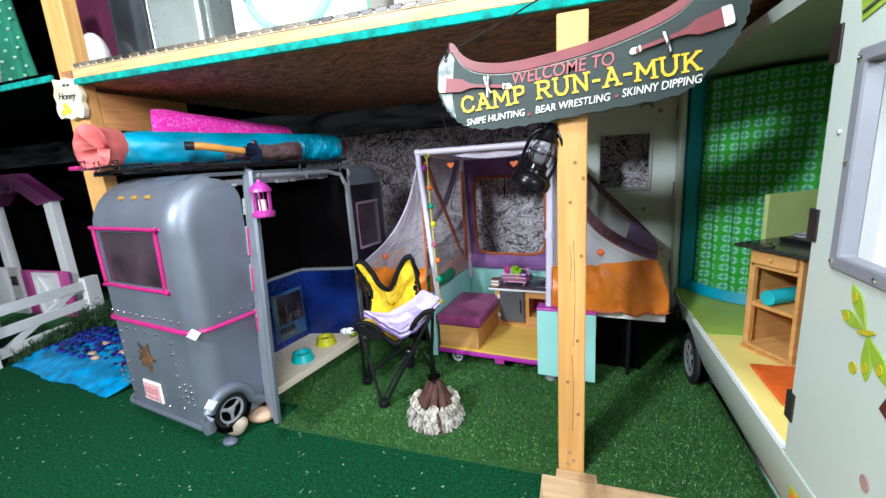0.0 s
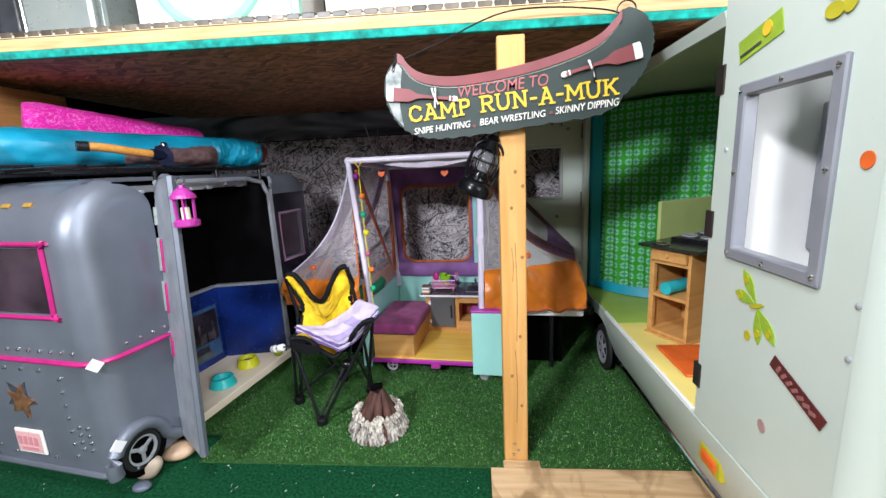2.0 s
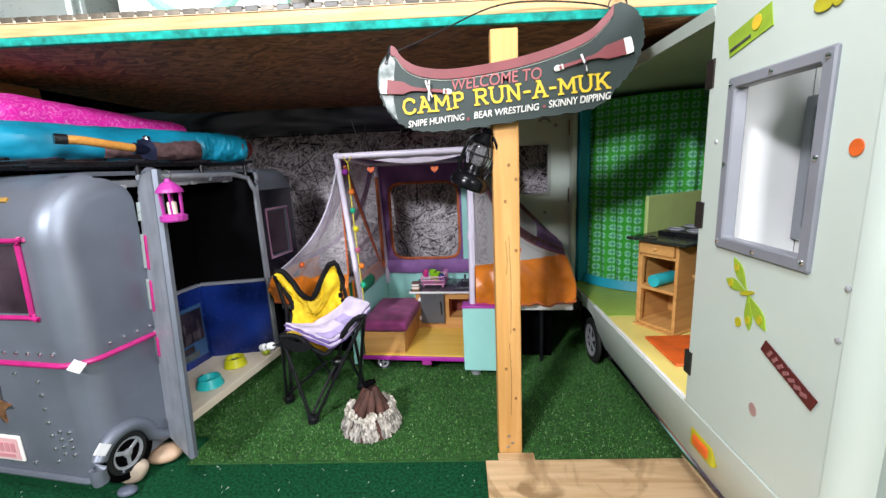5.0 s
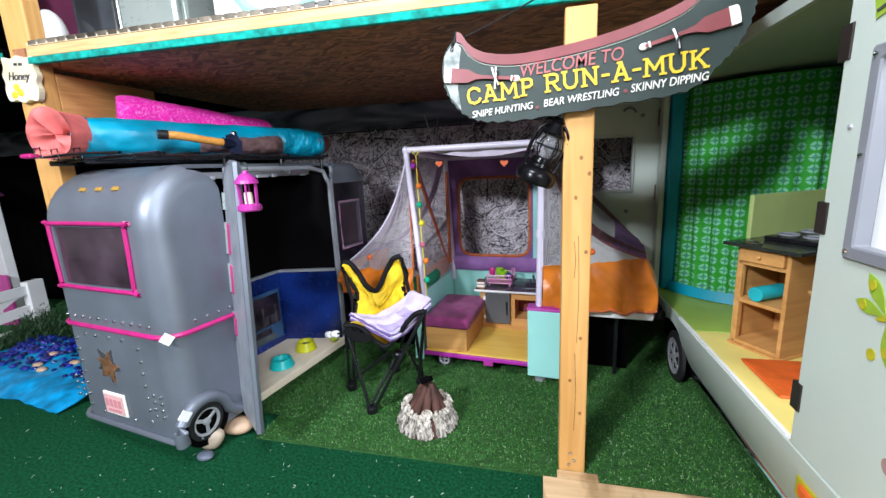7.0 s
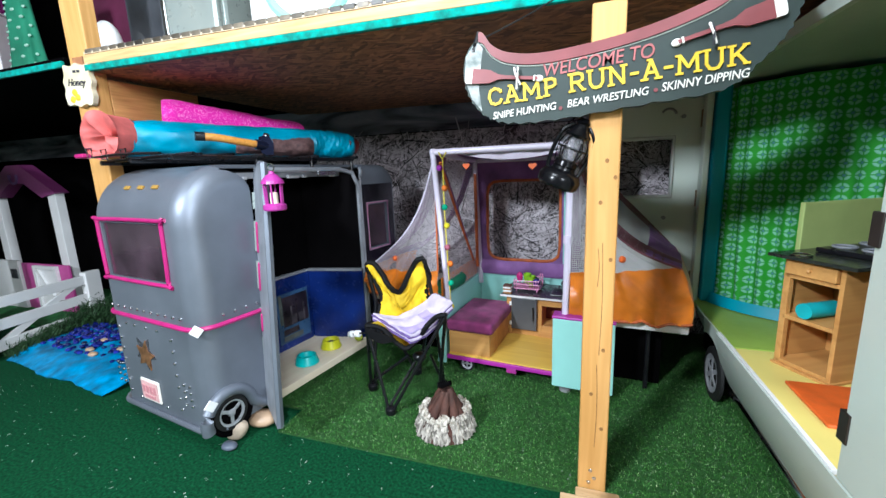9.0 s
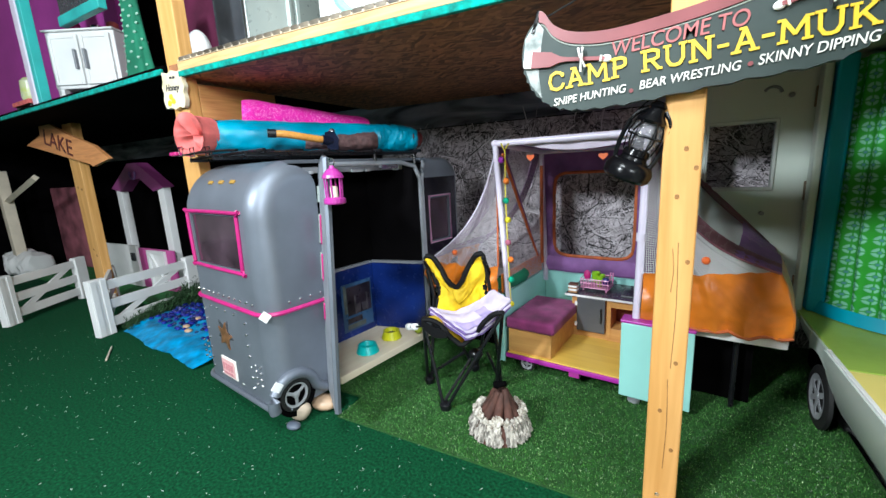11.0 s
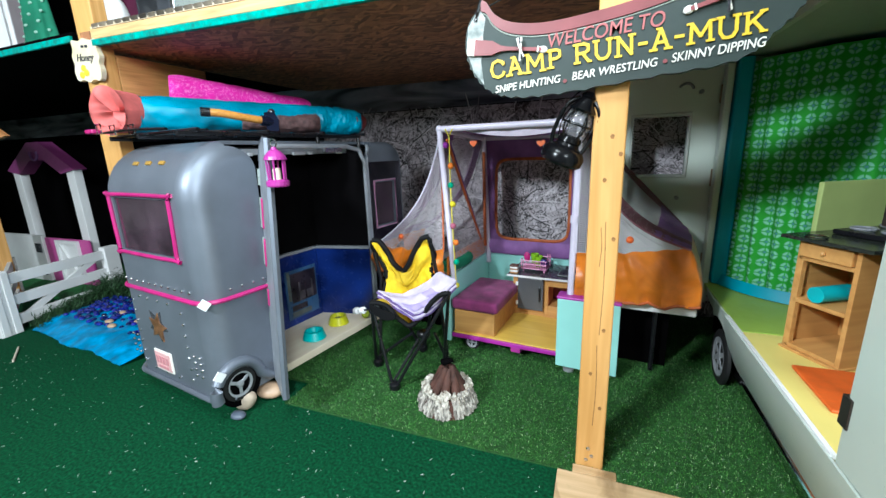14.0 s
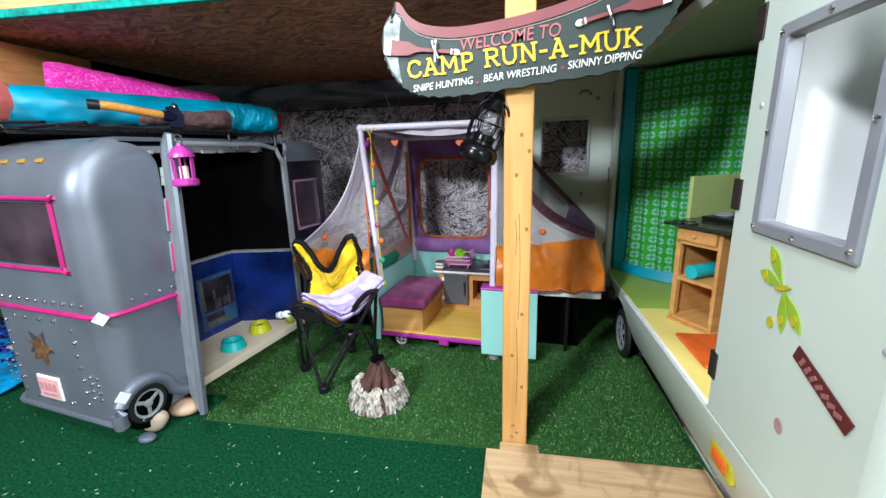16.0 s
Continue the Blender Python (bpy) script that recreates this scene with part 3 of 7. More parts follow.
shelf_left = thing("shelf", pose(-1.3, 0.705, 0.93), "black shelf with teal felt edge", "shelf", kind="structure")
part("board", box(-3.2, -0.01, 0.004, 0.92, 0.004, 0.03), M_BLACK, shelf_left)
part("felt_strip", box(-3.2, -0.01, -0.004, 0.004, 0.004, 0.02, 0.002), M_TEAL, shelf_left, "teal felt strip")


def post(name, x0, x1, y0, y1, z1, label):
    ob = thing(name, pose((x0 + x1) / 2, (y0 + y1) / 2, 0), label, "post", kind="structure")
    w, d = (x1 - x0) / 2, (y1 - y0) / 2
    part("timber", box(-w, w, -d, d, 0, z1, 0.003), M_PINE, ob)
    return ob


P_KNOTS = ((0.012, 0.64), (0.026, 0.612), (0.004, 0.57), (0.024, 0.47), (0.018, 0.3), (0.0, 0.21), (0.02, 0.14))
p1 = post("post", -0.018, 0.0335, 0.703, 0.741, 0.886, "knotty pine post under the shelf edge")
post("post", -1.295, -1.222, 0.712, 0.75, 2.2, "pine post between two doll shelves")
pf = post("post", -2.655, -2.55, 0.91, 0.95, 0.93, "pine post beside the toy fence")
for x, z in ((-0.02, 0.62), (0.018, 0.61), (0.0, 0.3), (0.02, 0.27), (-0.01, 0.14)):
    part("knot", ball((x, -0.02, z), 0.008, 10, 6, (1, 0.15, 0.8)), M_KNOT, pf, "dark knot")
setting("joist", box(-1.262, -1.224, 0.752, 1.02, 0.805, 0.905, 0.002), M_PINEY, "orange pine joist under the shelf", "beam")
for x, z in P_KNOTS:
    k = part("knot", ball((0, 0, 0), 0.0034, 10, 6, (1, 0.15, 1.15)), M_KNOT, p1, "dark knot")
    k.location = (x - 0.007, -0.0192, z)
for z0, z1, x in ((0.29, 0.5, 0.004), (0.1, 0.27, 0.002), (0.42, 0.49, -0.003)):
    part("crack", tube(smooth_path([(x, -0.0186, z0), (x + 0.002, -0.0186, (z0 + z1) / 2), (x - 0.001, -0.0186, z1)], 6), 0.0009, 5), M_KNOT, p1, "drying crack")
for x, z in ((-0.003, 0.046), (0.004, 0.03), (-0.006, 0.02)):
    part("screw", ball((x, -0.0188, z), 0.004, 10, 6, (1, 0.4, 1)), M_CHROME, p1)
# Added sheet that hides the pale room wall and keeps this end dark.
setting("side_black", box(-4.3, -4.25, 0.5, 1.6, 0.0, 0.93), M_BLACK, "black sheet added to darken the end of the shelves", "wall")
setting("base_board", box(-0.05, 0.62, -0.4, 0.679, 0.0, 0.006, 0.001), M_PLY, "pale plywood board on the floor", "floor")
setting("post_foot", box(-0.022, 0.058, 0.6795, 0.7, 0.0, 0.0075, 0.001), M_PLY, "pale wooden foot under the post", "post")

# artificial turf
turf = thing("turf_mat", pose(0, 0, 0), "bright green artificial turf mat", "mat", kind="stuff")
part("backing", box(-0.735, 0.6, 0.682, 1.6, 0.0005, 0.004), M_TURFBASE, turf)
part("backing", box(-0.93, -0.7355, 0.78, 1.6, 0.0005, 0.004), M_TURFBASE, turf)


def blades(n, x0, x1, y0, y1, tall, width):
    rng = np.random.default_rng(3)
    c = np.stack([rng.uniform(x0, x1, n), rng.uniform(y0, y1, n), np.full(n, 0.003)], 1)
    c = c[(c[:, 0] > -0.735) | (c[:, 1] > 0.78)]
    n = len(c)
    a = rng.uniform(0, math.tau, n)
    side = np.stack([np.cos(a), np.sin(a), np.zeros(n)], 1) * width * 0.5
    tip = np.stack([rng.normal(0, tall * 0.5, n), rng.normal(0, tall * 0.5, n), rng.uniform(0.6, 1.1, n) * tall], 1)
    v = np.stack([c - side, c + side, c + tip], 1).reshape(-1, 3)
    me = bpy.data.meshes.new("blades")
    me.from_pydata(v.tolist(), [], np.arange(n * 3).reshape(-1, 3).tolist())
    me.materials.append(M_TURF)
    ob = new("blades", me)
    ob.parent = turf
    ob["kind"] = "stuff"


blades(300000, -0.93, 0.6, 0.683, 1.58, 0.005, 0.0017)

# ---- silver camper ----
camper = thing("toy_camper", pose(-0.838, 0.58, 0, 0, 0, -9), "silver toy camper trailer with pink trim and open side", "toy camper")
part("body", shell(-0.385, 0.02, 0.0, 0.81, 0.045, 0.668, 0.05, 0.13,
     [(-0.031, 0.05, 0.172, 0.585, 0.07, 0.70), (0.0, 0.05, 0.62, 0.73, 0.38, 0.53), (-0.326, -0.06, -0.01, 0.01, 0.405, 0.54)], 0.009,
     [(0.112, 0.595, 0.06, 1), (0.64, 0.6, 0.055, -1)]),
     M_SILVER, camper, smooth=True)
part("header_rail", box(-0.04, -0.03, 0.175, 0.585, 0.632, 0.65, 0.002), M_SILVERD, camper, "grey rail over the opening")
for y0, y1 in ((0.33, 0.37), (0.385, 0.4), (0.5, 0.52), (0.19, 0.2)):
    part("rail_catch", box(-0.0295, -0.022, y0, y1, 0.63, 0.638, 0.001), M_RIM, camper, "pale catch on the rail")
part("opening_rim", tube([(0.021, 0.585, 0.075), (0.021, 0.585, 0.6)] + [(0.021 - 0.05 * (k / 6) ** 3, 0.64 - 0.055 * math.cos(k * math.pi / 12), 0.6 + 0.055 * math.sin(k * math.pi / 12)) for k in range(1, 6)], 0.006, 8), M_SILVERD, camper, "rounded grey rim", True)
part("floor_board", box(-0.37, 0.038, 0.175, 0.58, 0.05, 0.0725, 0.002), M_BEIGE, camper, "beige wooden floor")
WALL_X, END_A, END_B = -0.155, Vector((-0.155, 0.49)), Vector((0.028, 0.556))


def end_panel(z0, z1, y_off, depth):
    """An upright board across the end of the cabin, slightly skewed to its side wall."""
    n = Vector((-(END_B - END_A).y, (END_B - END_A).x)).normalized()
    bm = bmesh.new()
    ring = [END_A + n * y_off, END_B + n * y_off, END_B + n * (y_off + depth), END_A + n * (y_off + depth)]
    lo = [bm.verts.new((p.x, p.y, z0)) for p in ring]
    hi = [bm.verts.new((p.x, p.y, z1)) for p in ring]
    for k in range(4):
        bm.faces.new((lo[k], lo[(k + 1) % 4], hi[(k + 1) % 4], hi[k]))
    bm.faces.new(lo[::-1])
    bm.faces.new(hi)
    return bm


part("side_lining", box(WALL_X - 0.007, WALL_X, 0.165, 0.489, 0.066, 0.312), M_BLUE, camper, "blue printed wall lining")
part("end_lining", end_panel(0.066, 0.312, 0.0, 0.007), M_BLUE, camper, "blue printed wall lining")
part("lining_ledge", box(WALL_X - 0.01, WALL_X + 0.004, 0.165, 0.486, 0.313, 0.321, 0.001), M_SILVERD, camper)
part("lining_ledge", end_panel(0.313, 0.321, -0.004, 0.014), M_SILVERD, camper)
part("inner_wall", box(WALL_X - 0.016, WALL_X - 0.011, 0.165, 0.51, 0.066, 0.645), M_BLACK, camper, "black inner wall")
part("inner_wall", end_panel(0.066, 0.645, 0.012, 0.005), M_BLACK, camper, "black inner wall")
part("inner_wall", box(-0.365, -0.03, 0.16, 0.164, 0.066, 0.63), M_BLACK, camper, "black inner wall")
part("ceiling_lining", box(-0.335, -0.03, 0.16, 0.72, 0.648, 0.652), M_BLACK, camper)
M_PRINTD = mat("brown_print", (0.03, 0.022, 0.03), rough=0.3, var=0.5, scale=18)
M_PRINTC = mat("dim_print", (0.07, 0.06, 0.07), rough=0.35, var=0.5, scale=25)
M_PRINTP = mat("pale_print", (0.13, 0.15, 0.14), rough=0.35, var=0.35, scale=30)


def lining_print(y0, y1, z0, z1, m, lift, label=""):
    part("lining_print", box(WALL_X + 0.0005, WALL_X + 0.001 + 0.001 * lift, y0, y1, z0, z1), m, camper, label)


lining_print(0.345, 0.475, 0.095, 0.262, M_BLUELINE, 1, "printed pale blue shelf front")
lining_print(0.365, 0.47, 0.15, 0.25, M_PRINTD, 2, "printed dark opening")
lining_print(0.352, 0.364, 0.16, 0.258, M_PRINTP, 2, "printed pale edge")
lining_print(0.36, 0.44, 0.102, 0.118, M_PRINTP, 2, "printed pale shelf edge")
lining_print(0.362, 0.425, 0.122, 0.14, M_PRINTD, 2)
lining_print(0.395, 0.455, 0.156, 0.182, M_PRINTC, 3, "printed chair seat")
for y in (0.395, 0.42, 0.448):
    lining_print(y, y + 0.006, 0.152, 0.215, M_PRINTD if y == 0.42 else M_PRINTC, 4, "printed chair slat")
lining_print(0.3, 0.318, 0.17, 0.295, M_OAK, 1, "printed wooden door edge")
lining_print(0.22, 0.29, 0.08, 0.215, M_BLUELINE, 1, "printed pale blue cupboard")


def door_leaf(w, w_top, top):
    """Outline of the door: a slanting free edge and a rounded shoulder over the hinge side."""
    arc = [(w_top * (1 - math.cos(a) ** 0.55), top - 0.1 + 0.1 * math.sin(a) ** 0.8) for a in np.linspace(0, math.pi / 2, 14)]
    return plate([(0, 0.05), (w, 0.075)] + arc[::-1], -0.007, 0.007), arc


def rim(pts, r):
    return tube(pts, r, seg=6)


leaf_bm, leaf_arc = door_leaf(0.184, 0.138, 0.665)
leaf = part("door", leaf_bm, M_SILVERD, camper, "open grey side door")
leaf.matrix_local = pose(0.01, 0.153, 0, -3.5, 0, -31)
part("edge_bead", rim([(0.184, 0, 0.075)] + [(x, 0, z) for x, z in leaf_arc[::-1]], 0.0085), M_SILVER, leaf, "rounded bright edge", True)
for z0, z1 in ((0.08, 0.14), (0.16, 0.23), (0.25, 0.31), (0.36, 0.43), (0.455, 0.53), (0.56, 0.6)):
    part("hinge_knuckle", rod((0.002, -0.004, z0), (0.002, -0.004, z1), 0.008, seg=10), M_FRIDGE, leaf, "pale hinge knuckle", True)
for z0, z1 in ((0.36, 0.43), (0.455, 0.53), (0.255, 0.3)):
    part("pink_strip", box(0.022, 0.036, -0.0105, -0.0068, z0, z1, 0.003), M_PINK, leaf, "pink strip")

part("rear_pane", box(-0.324, -0.062, 0.004, 0.007, 0.407, 0.538), M_SMOKE, camper, "smoked plastic rear window")
part("rear_window_frame", tube(smooth_path([(-0.326, -0.003, 0.4), (-0.068, -0.003, 0.4), (-0.06, -0.003, 0.408), (-0.053, -0.003, 0.54), (-0.06, -0.003, 0.548), (-0.33, -0.003, 0.548), (-0.337, -0.003, 0.54), (-0.334, -0.003, 0.408)], 3, True), 0.0048, closed=True), M_PINK, camper, "pink rubber window frame", True)
part("side_pane", box(0.01, 0.013, 0.622, 0.728, 0.382, 0.528), M_SMOKE, camper, "smoked plastic side window")
part("side_window_frame", tube([(0.022, 0.616, 0.374), (0.022, 0.734, 0.374), (0.022, 0.734, 0.536), (0.022, 0.616, 0.536)], 0.004, closed=True), mat("faded_pink_rubber", (0.62, 0.3, 0.48), rough=0.4), camper, "pink rubber window frame", True)
part("opening_frame", tube([(0.022, 0.572, 0.07), (0.022, 0.572, 0.6), (0.018, 0.555, 0.64), (0.012, 0.5, 0.652), (0.012, 0.2, 0.652)], 0.007), M_SILVERD, camper, "grey opening frame", True)
# Overlay strips that darken the camper's far side as shade would.
part("far_side_shade", box(0.0206, 0.0222, 0.594, 0.612, 0.09, 0.6, 0.0006), M_FARSHADE, camper, "dark reflecting overlay for the shade on the far side")
part("far_side_shade", box(0.0206, 0.0222, 0.738, 0.768, 0.09, 0.6, 0.0006), M_FARSHADE, camper, "dark reflecting overlay for the shade on the far side")
part("far_side_shade", box(0.0206, 0.0222, 0.6125, 0.7375, 0.09, 0.37, 0.0006), M_FARSHADE, camper, "dark reflecting overlay for the shade on the far side")
part("far_side_shade", box(0.0206, 0.0222, 0.6125, 0.7375, 0.54, 0.6, 0.0006), M_FARSHADE, camper, "dark reflecting overlay for the shade on the far side")
part("top_latch", box(0.015, 0.028, 0.4, 0.47, 0.635, 0.648, 0.002), M_CHROME, camper)

R = 0.05
belt = [(-0.388, 0.3), (-0.388, R)] + [(-0.385 + R - (R + 0.003) * math.cos(a), R - (R + 0.003) * math.sin(a)) for a in np.linspace(0.2, 1.4, 5)] + \
       [(0.02 - R + (R + 0.003) * math.sin(a), R - (R + 0.003) * math.cos(a)) for a in np.linspace(0.1, 1.5, 7)] + [(0.023, 0.185)]
part("belt_trim", tube([(x, y, 0.303) for x, y in belt], 0.0056, flat=1.0), M_PINK, camper, "pink rubber belt trim", True)
part("bottom_lip", tube([(x * 1.01, y - 0.002, 0.05) for x, y in belt[:-2]], 0.007), M_SILVER, camper, "rounded bottom lip", True)
rivet_at = [(x, -0.0015, 0.325) for x in np.linspace(-0.345, -0.04, 11)] + [(0.0215, y, 0.325) for y in (0.06, 0.09, 0.12, 0.15, 0.178)]
rivet_at += [(x, -0.0015, z) for x in (-0.33, -0.095) for z in (0.085, 0.115, 0.145, 0.175, 0.205, 0.235, 0.265)]
rivet_at += [(x, -0.0015, 0.28) for x in (-0.29, -0.25, -0.2, -0.15)] + [(x, -0.0015, 0.075) for x in (-0.28, -0.22, -0.16)]
rivet_at += [(x + dx, -0.0015, z) for x in (-0.365, -0.06) for dx in (-0.012, 0.012) for z in (0.105, 0.122, 0.139, 0.156)]
rv_mesh = bpy.data.meshes.new("rivet")
tmp = ball((0, 0, 0), 0.0036, 8, 6)
tmp.to_mesh(rv_mesh)
tmp.free()
rv_mesh.materials.append(M_CHROME)
for p in rivet_at:
    ob = new("rivet", rv_mesh)
    ob.parent, ob.location = camper, p
star = [(math.cos(math.pi / 2 + k * math.pi / 5) * (0.042 if k % 2 == 0 else 0.02), math.sin(math.pi / 2 + k * math.pi / 5) * (0.042 if k % 2 == 0 else 0.02)) for k in range(10)]
s = part("star_badge", plate(star, -0.003, 0.0), M_GLITTER, camper, "worn copper star")
s.matrix_local = pose(-0.224, 0.0, 0.203, 0, 12, 0)
# Larger dark star set behind the badge as its shadow.
s = part("star_shadow", plate([(x * 1.15, z * 1.1) for x, z in star], -0.0015, 0.0), M_GREYT, camper, "dark star plate for the shadow of the badge")
s.matrix_local = pose(-0.224, 0.0, 0.21, 0, 30, 0)
pl = part("number_plate", box(-0.268, -0.183, -0.005, 0.0, 0.076, 0.136, 0.003), M_SIGNW, camper, "white and pink toy plate")
part("plate_face", box(-0.262, -0.189, -0.0065, -0.005, 0.082, 0.13), mat("pink_plate", (0.72, 0.42, 0.42), var=0.1), pl)
M_FADED = mat("faded_red", (0.6, 0.25, 0.28), rough=0.5)
for k in range(4):
    part("bar", box(-0.256 + k * 0.016, -0.245 + k * 0.016, -0.0078, -0.0065, 0.1, 0.12), M_FADED, pl)
part("bar", box(-0.249, -0.201, -0.0078, -0.0065, 0.087, 0.094), M_FADED, pl)
M_AMBER = mat("amber_lens", (0.42, 0.24, 0.05), rough=0.3)
for x in (-0.23, -0.17, -0.11):
    o = part("marker_light", box(-0.011, 0.011, -0.002, 0.004, -0.005, 0.005, 0.002), M_AMBER, camper, "amber marker light")
    o.matrix_local = pose(x, 0.0268, 0.6217, -37.5)
for x, y, z, rz in ((0.012, 0.0, 0.303, 45), (0.034, -0.006, 0.13, 75)):
    o = part("price_tag", box(-0.011, 0.011, -0.002, 0.002, -0.011, 0.011, 0.001), M_WHITE, camper, "blank white tag")
    o.matrix_local = pose(x, y, z, 0, 40, rz)


def wheel(parent, m, r, w, spokes=5):
    tyre = part("tyre", spin([(r * 0.6, -w / 2), (r * 0.93, -w / 2), (r, -w * 0.3), (r, w * 0.3), (r * 0.93, w / 2), (r * 0.74, w / 2), (r * 0.7, w * 0.2)], 28), M_RUBBER, parent, "black tyre", True)
    tyre.matrix_local = m
    bm = spin([(r * 0.5, w * 0.3), (r * 0.68, w * 0.5), (r * 0.72, w * 0.56), (r * 0.62, w * 0.52), (r * 0.58, w * 0.3), (r * 0.5, w * 0.3)], 28, caps=False)
    for k in range(spokes):
        a = k * math.tau / spokes
        box(0, r * 0.6, -r * 0.09, r * 0.09, w * 0.36, w * 0.5, 0.001, 1, bm, Matrix.Rotation(a, 4, "Z"))
    spin([(r * 0.2, w * 0.3), (r * 0.2, w * 0.52), (r * 0.1, w * 0.58)], 14, bm=bm)
    part("rim", bm, M_RIM, tyre, "silver spoked rim", True)
    return tyre


wheel(camper, pose(0.01, 0.045, 0.082, 0, 90, 0), 0.045, 0.03, 3)
part("fender", tube([(0.022, 0.168, 0.058), (0.022, 0.13, 0.063)] + [(0.022, 0.045 + 0.06 * math.cos(a), 0.078 + 0.06 * math.sin(a)) for a in np.linspace(0.1, math.pi + 0.3, 14)], 0.014, 10), M_SILVER, camper, "rounded wheel arch", True)
# No recess is cut: a flat black disc stands in for its dark.
part("wheel_well", rod((0.0205, 0.048, 0.078), (0.0225, 0.048, 0.078), 0.055, seg=28), M_BLACK, camper, "black disc standing in for the dark wheel well")
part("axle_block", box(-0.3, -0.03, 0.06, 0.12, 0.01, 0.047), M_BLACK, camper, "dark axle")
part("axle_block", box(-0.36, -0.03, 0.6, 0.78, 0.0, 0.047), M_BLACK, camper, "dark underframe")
# roof rack
for x in (-0.34, -0.2, -0.03):
    part("rack_rail", tube([(x, 0.03, 0.684), (x, 0.62, 0.684)], 0.006), M_BLACKP, camper, "black roof rack rail")
for y in (0.06, 0.24, 0.43, 0.61):
    part("rack_bar", tube([(-0.37, y, 0.69), (0.0, y, 0.69)], 0.005), M_BLACKP, camper, "black roof rack bar")
    for x in (() if y < 0.1 else (-0.34, -0.03)):
        part("rack_foot", rod((x, y, 0.645), (x, y, 0.688), 0.006), M_BLACKP, camper)

# ---- on the camper's roof ----
ROOF = pose(-0.838, 0.58, 0, 0, 0, -9)


def bundle(a, b, r0, r1, wrinkle, seed, squash=1.0, seg=28, n=36):
    """A soft roll between two points with creases."""
    a, b = Vector(a), Vector(b)
    d = (b - a).normalized()
    s = d.cross(Vector((0, 0, 1))).normalized()
    u = s.cross(d)

    def fn(i, j):
        r = r0 + (r1 - r0) * i
        edge = min(1, (min(i, 1 - i) * 12) ** 0.5)
        p = a.lerp(b, i)
        w = j * math.tau
        q = Vector((math.cos(w) * 1.5, math.sin(w) * 1.5, i * 7 + seed))
        r *= 0.82 + 0.18 * edge + wrinkle * noise.noise(q) + wrinkle * 0.6 * noise.noise(q * 2.7)
        return p + s * math.cos(w) * r + u * math.sin(w) * r * squash
    bm = sheet(fn, n, seg)
    bmesh.ops.remove_doubles(bm, verts=bm.verts, dist=1e-5)
    bmesh.ops.holes_fill(bm, edges=[e for e in bm.edges if len(e.link_faces) == 1])
    return bm


roll = thing("sleeping_bag_roll", ROOF, "rolled blue nylon bag with coral end on the roof rack", "bag")
part("roll", bundle((-0.3, 0.06, 0.741), (-0.045, 0.62, 0.736), 0.05, 0.043, 0.1, 1.0, 0.95, 40, 90), M_CYAN, roll, smooth=True)


def gathered(u, v):
    """The folded mouth of the bag: a short sleeve, then cloth tucked in towards the middle."""
    a = u * math.tau
    d = Vector((-0.2, 0.98, 0)).normalized()
    s = Vector((d.y, -d.x, 0))
    pleat = 0.5 + 0.5 * math.sin(a * 3 + 1.6 * math.sin(a * 2 + 1.0))
    if v < 0.5:
        k = v / 0.5
        r, back = 0.051 + 0.009 * pleat * k, 0.06 * (1 - k)
    else:
        k = (v - 0.5) / 0.5
        r, back = 0.06 * (1 - k) ** 0.8 + 0.001, 0.05 * k * (0.25 + 0.75 * pleat) - 0.012 * k * (1 - k) * (1 - pleat) * 4
    c = Vector((-0.282, 0.012, 0.746)) + d * back
    return c + s * math.cos(a) * r + Vector((0, 0, 1)) * math.sin(a) * r * (1 - 0.12 * pleat)


part("coral_end", sheet(gathered, 60, 18), M_CORAL, roll, "bunched coral cloth end", True)
part("seam", tube([Vector((-0.288, 0.0866, 0.7408)) + Vector((0.91, -0.414, 0)) * math.cos(a) * 0.0505 + Vector((0, 0, 1)) * math.sin(a) * 0.048 for a in np.linspace(0, math.tau, 41)[:-1]], 0.0016, 6, True), M_CYAN, roll, "stitched seam", True)
# Maroon here instead of coral, so the shade is in the colour.
part("coral_end", bundle((-0.05, 0.6, 0.734), (-0.035, 0.65, 0.73), 0.034, 0.024, 0.2, 8.0, n=10), M_MAROON, roll, "bunched coral end, coloured darker for the shade on it", True)
part("roll_fold", bundle((-0.1, 0.485, 0.738), (-0.042, 0.63, 0.732), 0.045, 0.04, 0.17, 11.0, 0.95, 40, 40), M_CYAN, roll, "crumpled blue end", True)
part("mesh_pocket", bundle((-0.165, 0.28, 0.722), (-0.075, 0.48, 0.724), 0.022, 0.036, 0.2, 3.0, 0.85), mat("brown_mesh", (0.1, 0.05, 0.05), rough=0.8, var=0.3, scale=90), roll, "brown mesh pocket", True)
bol = thing("bolster_pillow", ROOF, "hot pink paisley print bolster on the blue roll", "pillow")
part("cover", bundle((-0.335, 0.19, 0.812), (-0.16, 0.53, 0.778), 0.052, 0.03, 0.09, 2.0, 0.95, 36, 50), M_PINKC, bol, smooth=True)
axe = thing("toy_axe", pose(0, 0, 0), "toy axe with orange wooden handle on the roof rack", "toy axe")
part("handle", tube(smooth_path([(-0.906, 0.728, 0.737), (-0.885, 0.757, 0.735), (-0.86, 0.8, 0.727), (-0.838, 0.845, 0.72)], 5), 0.0095, 10), M_BROWN, axe, smooth=True)
part("grip", tube([(-0.912, 0.72, 0.738), (-0.9, 0.737, 0.737)], 0.011, 10), M_BLACKP, axe, "black handle end", True)
M_STEEL = mat("blue_steel", (0.02, 0.025, 0.06), rough=0.15, metal=0.7)
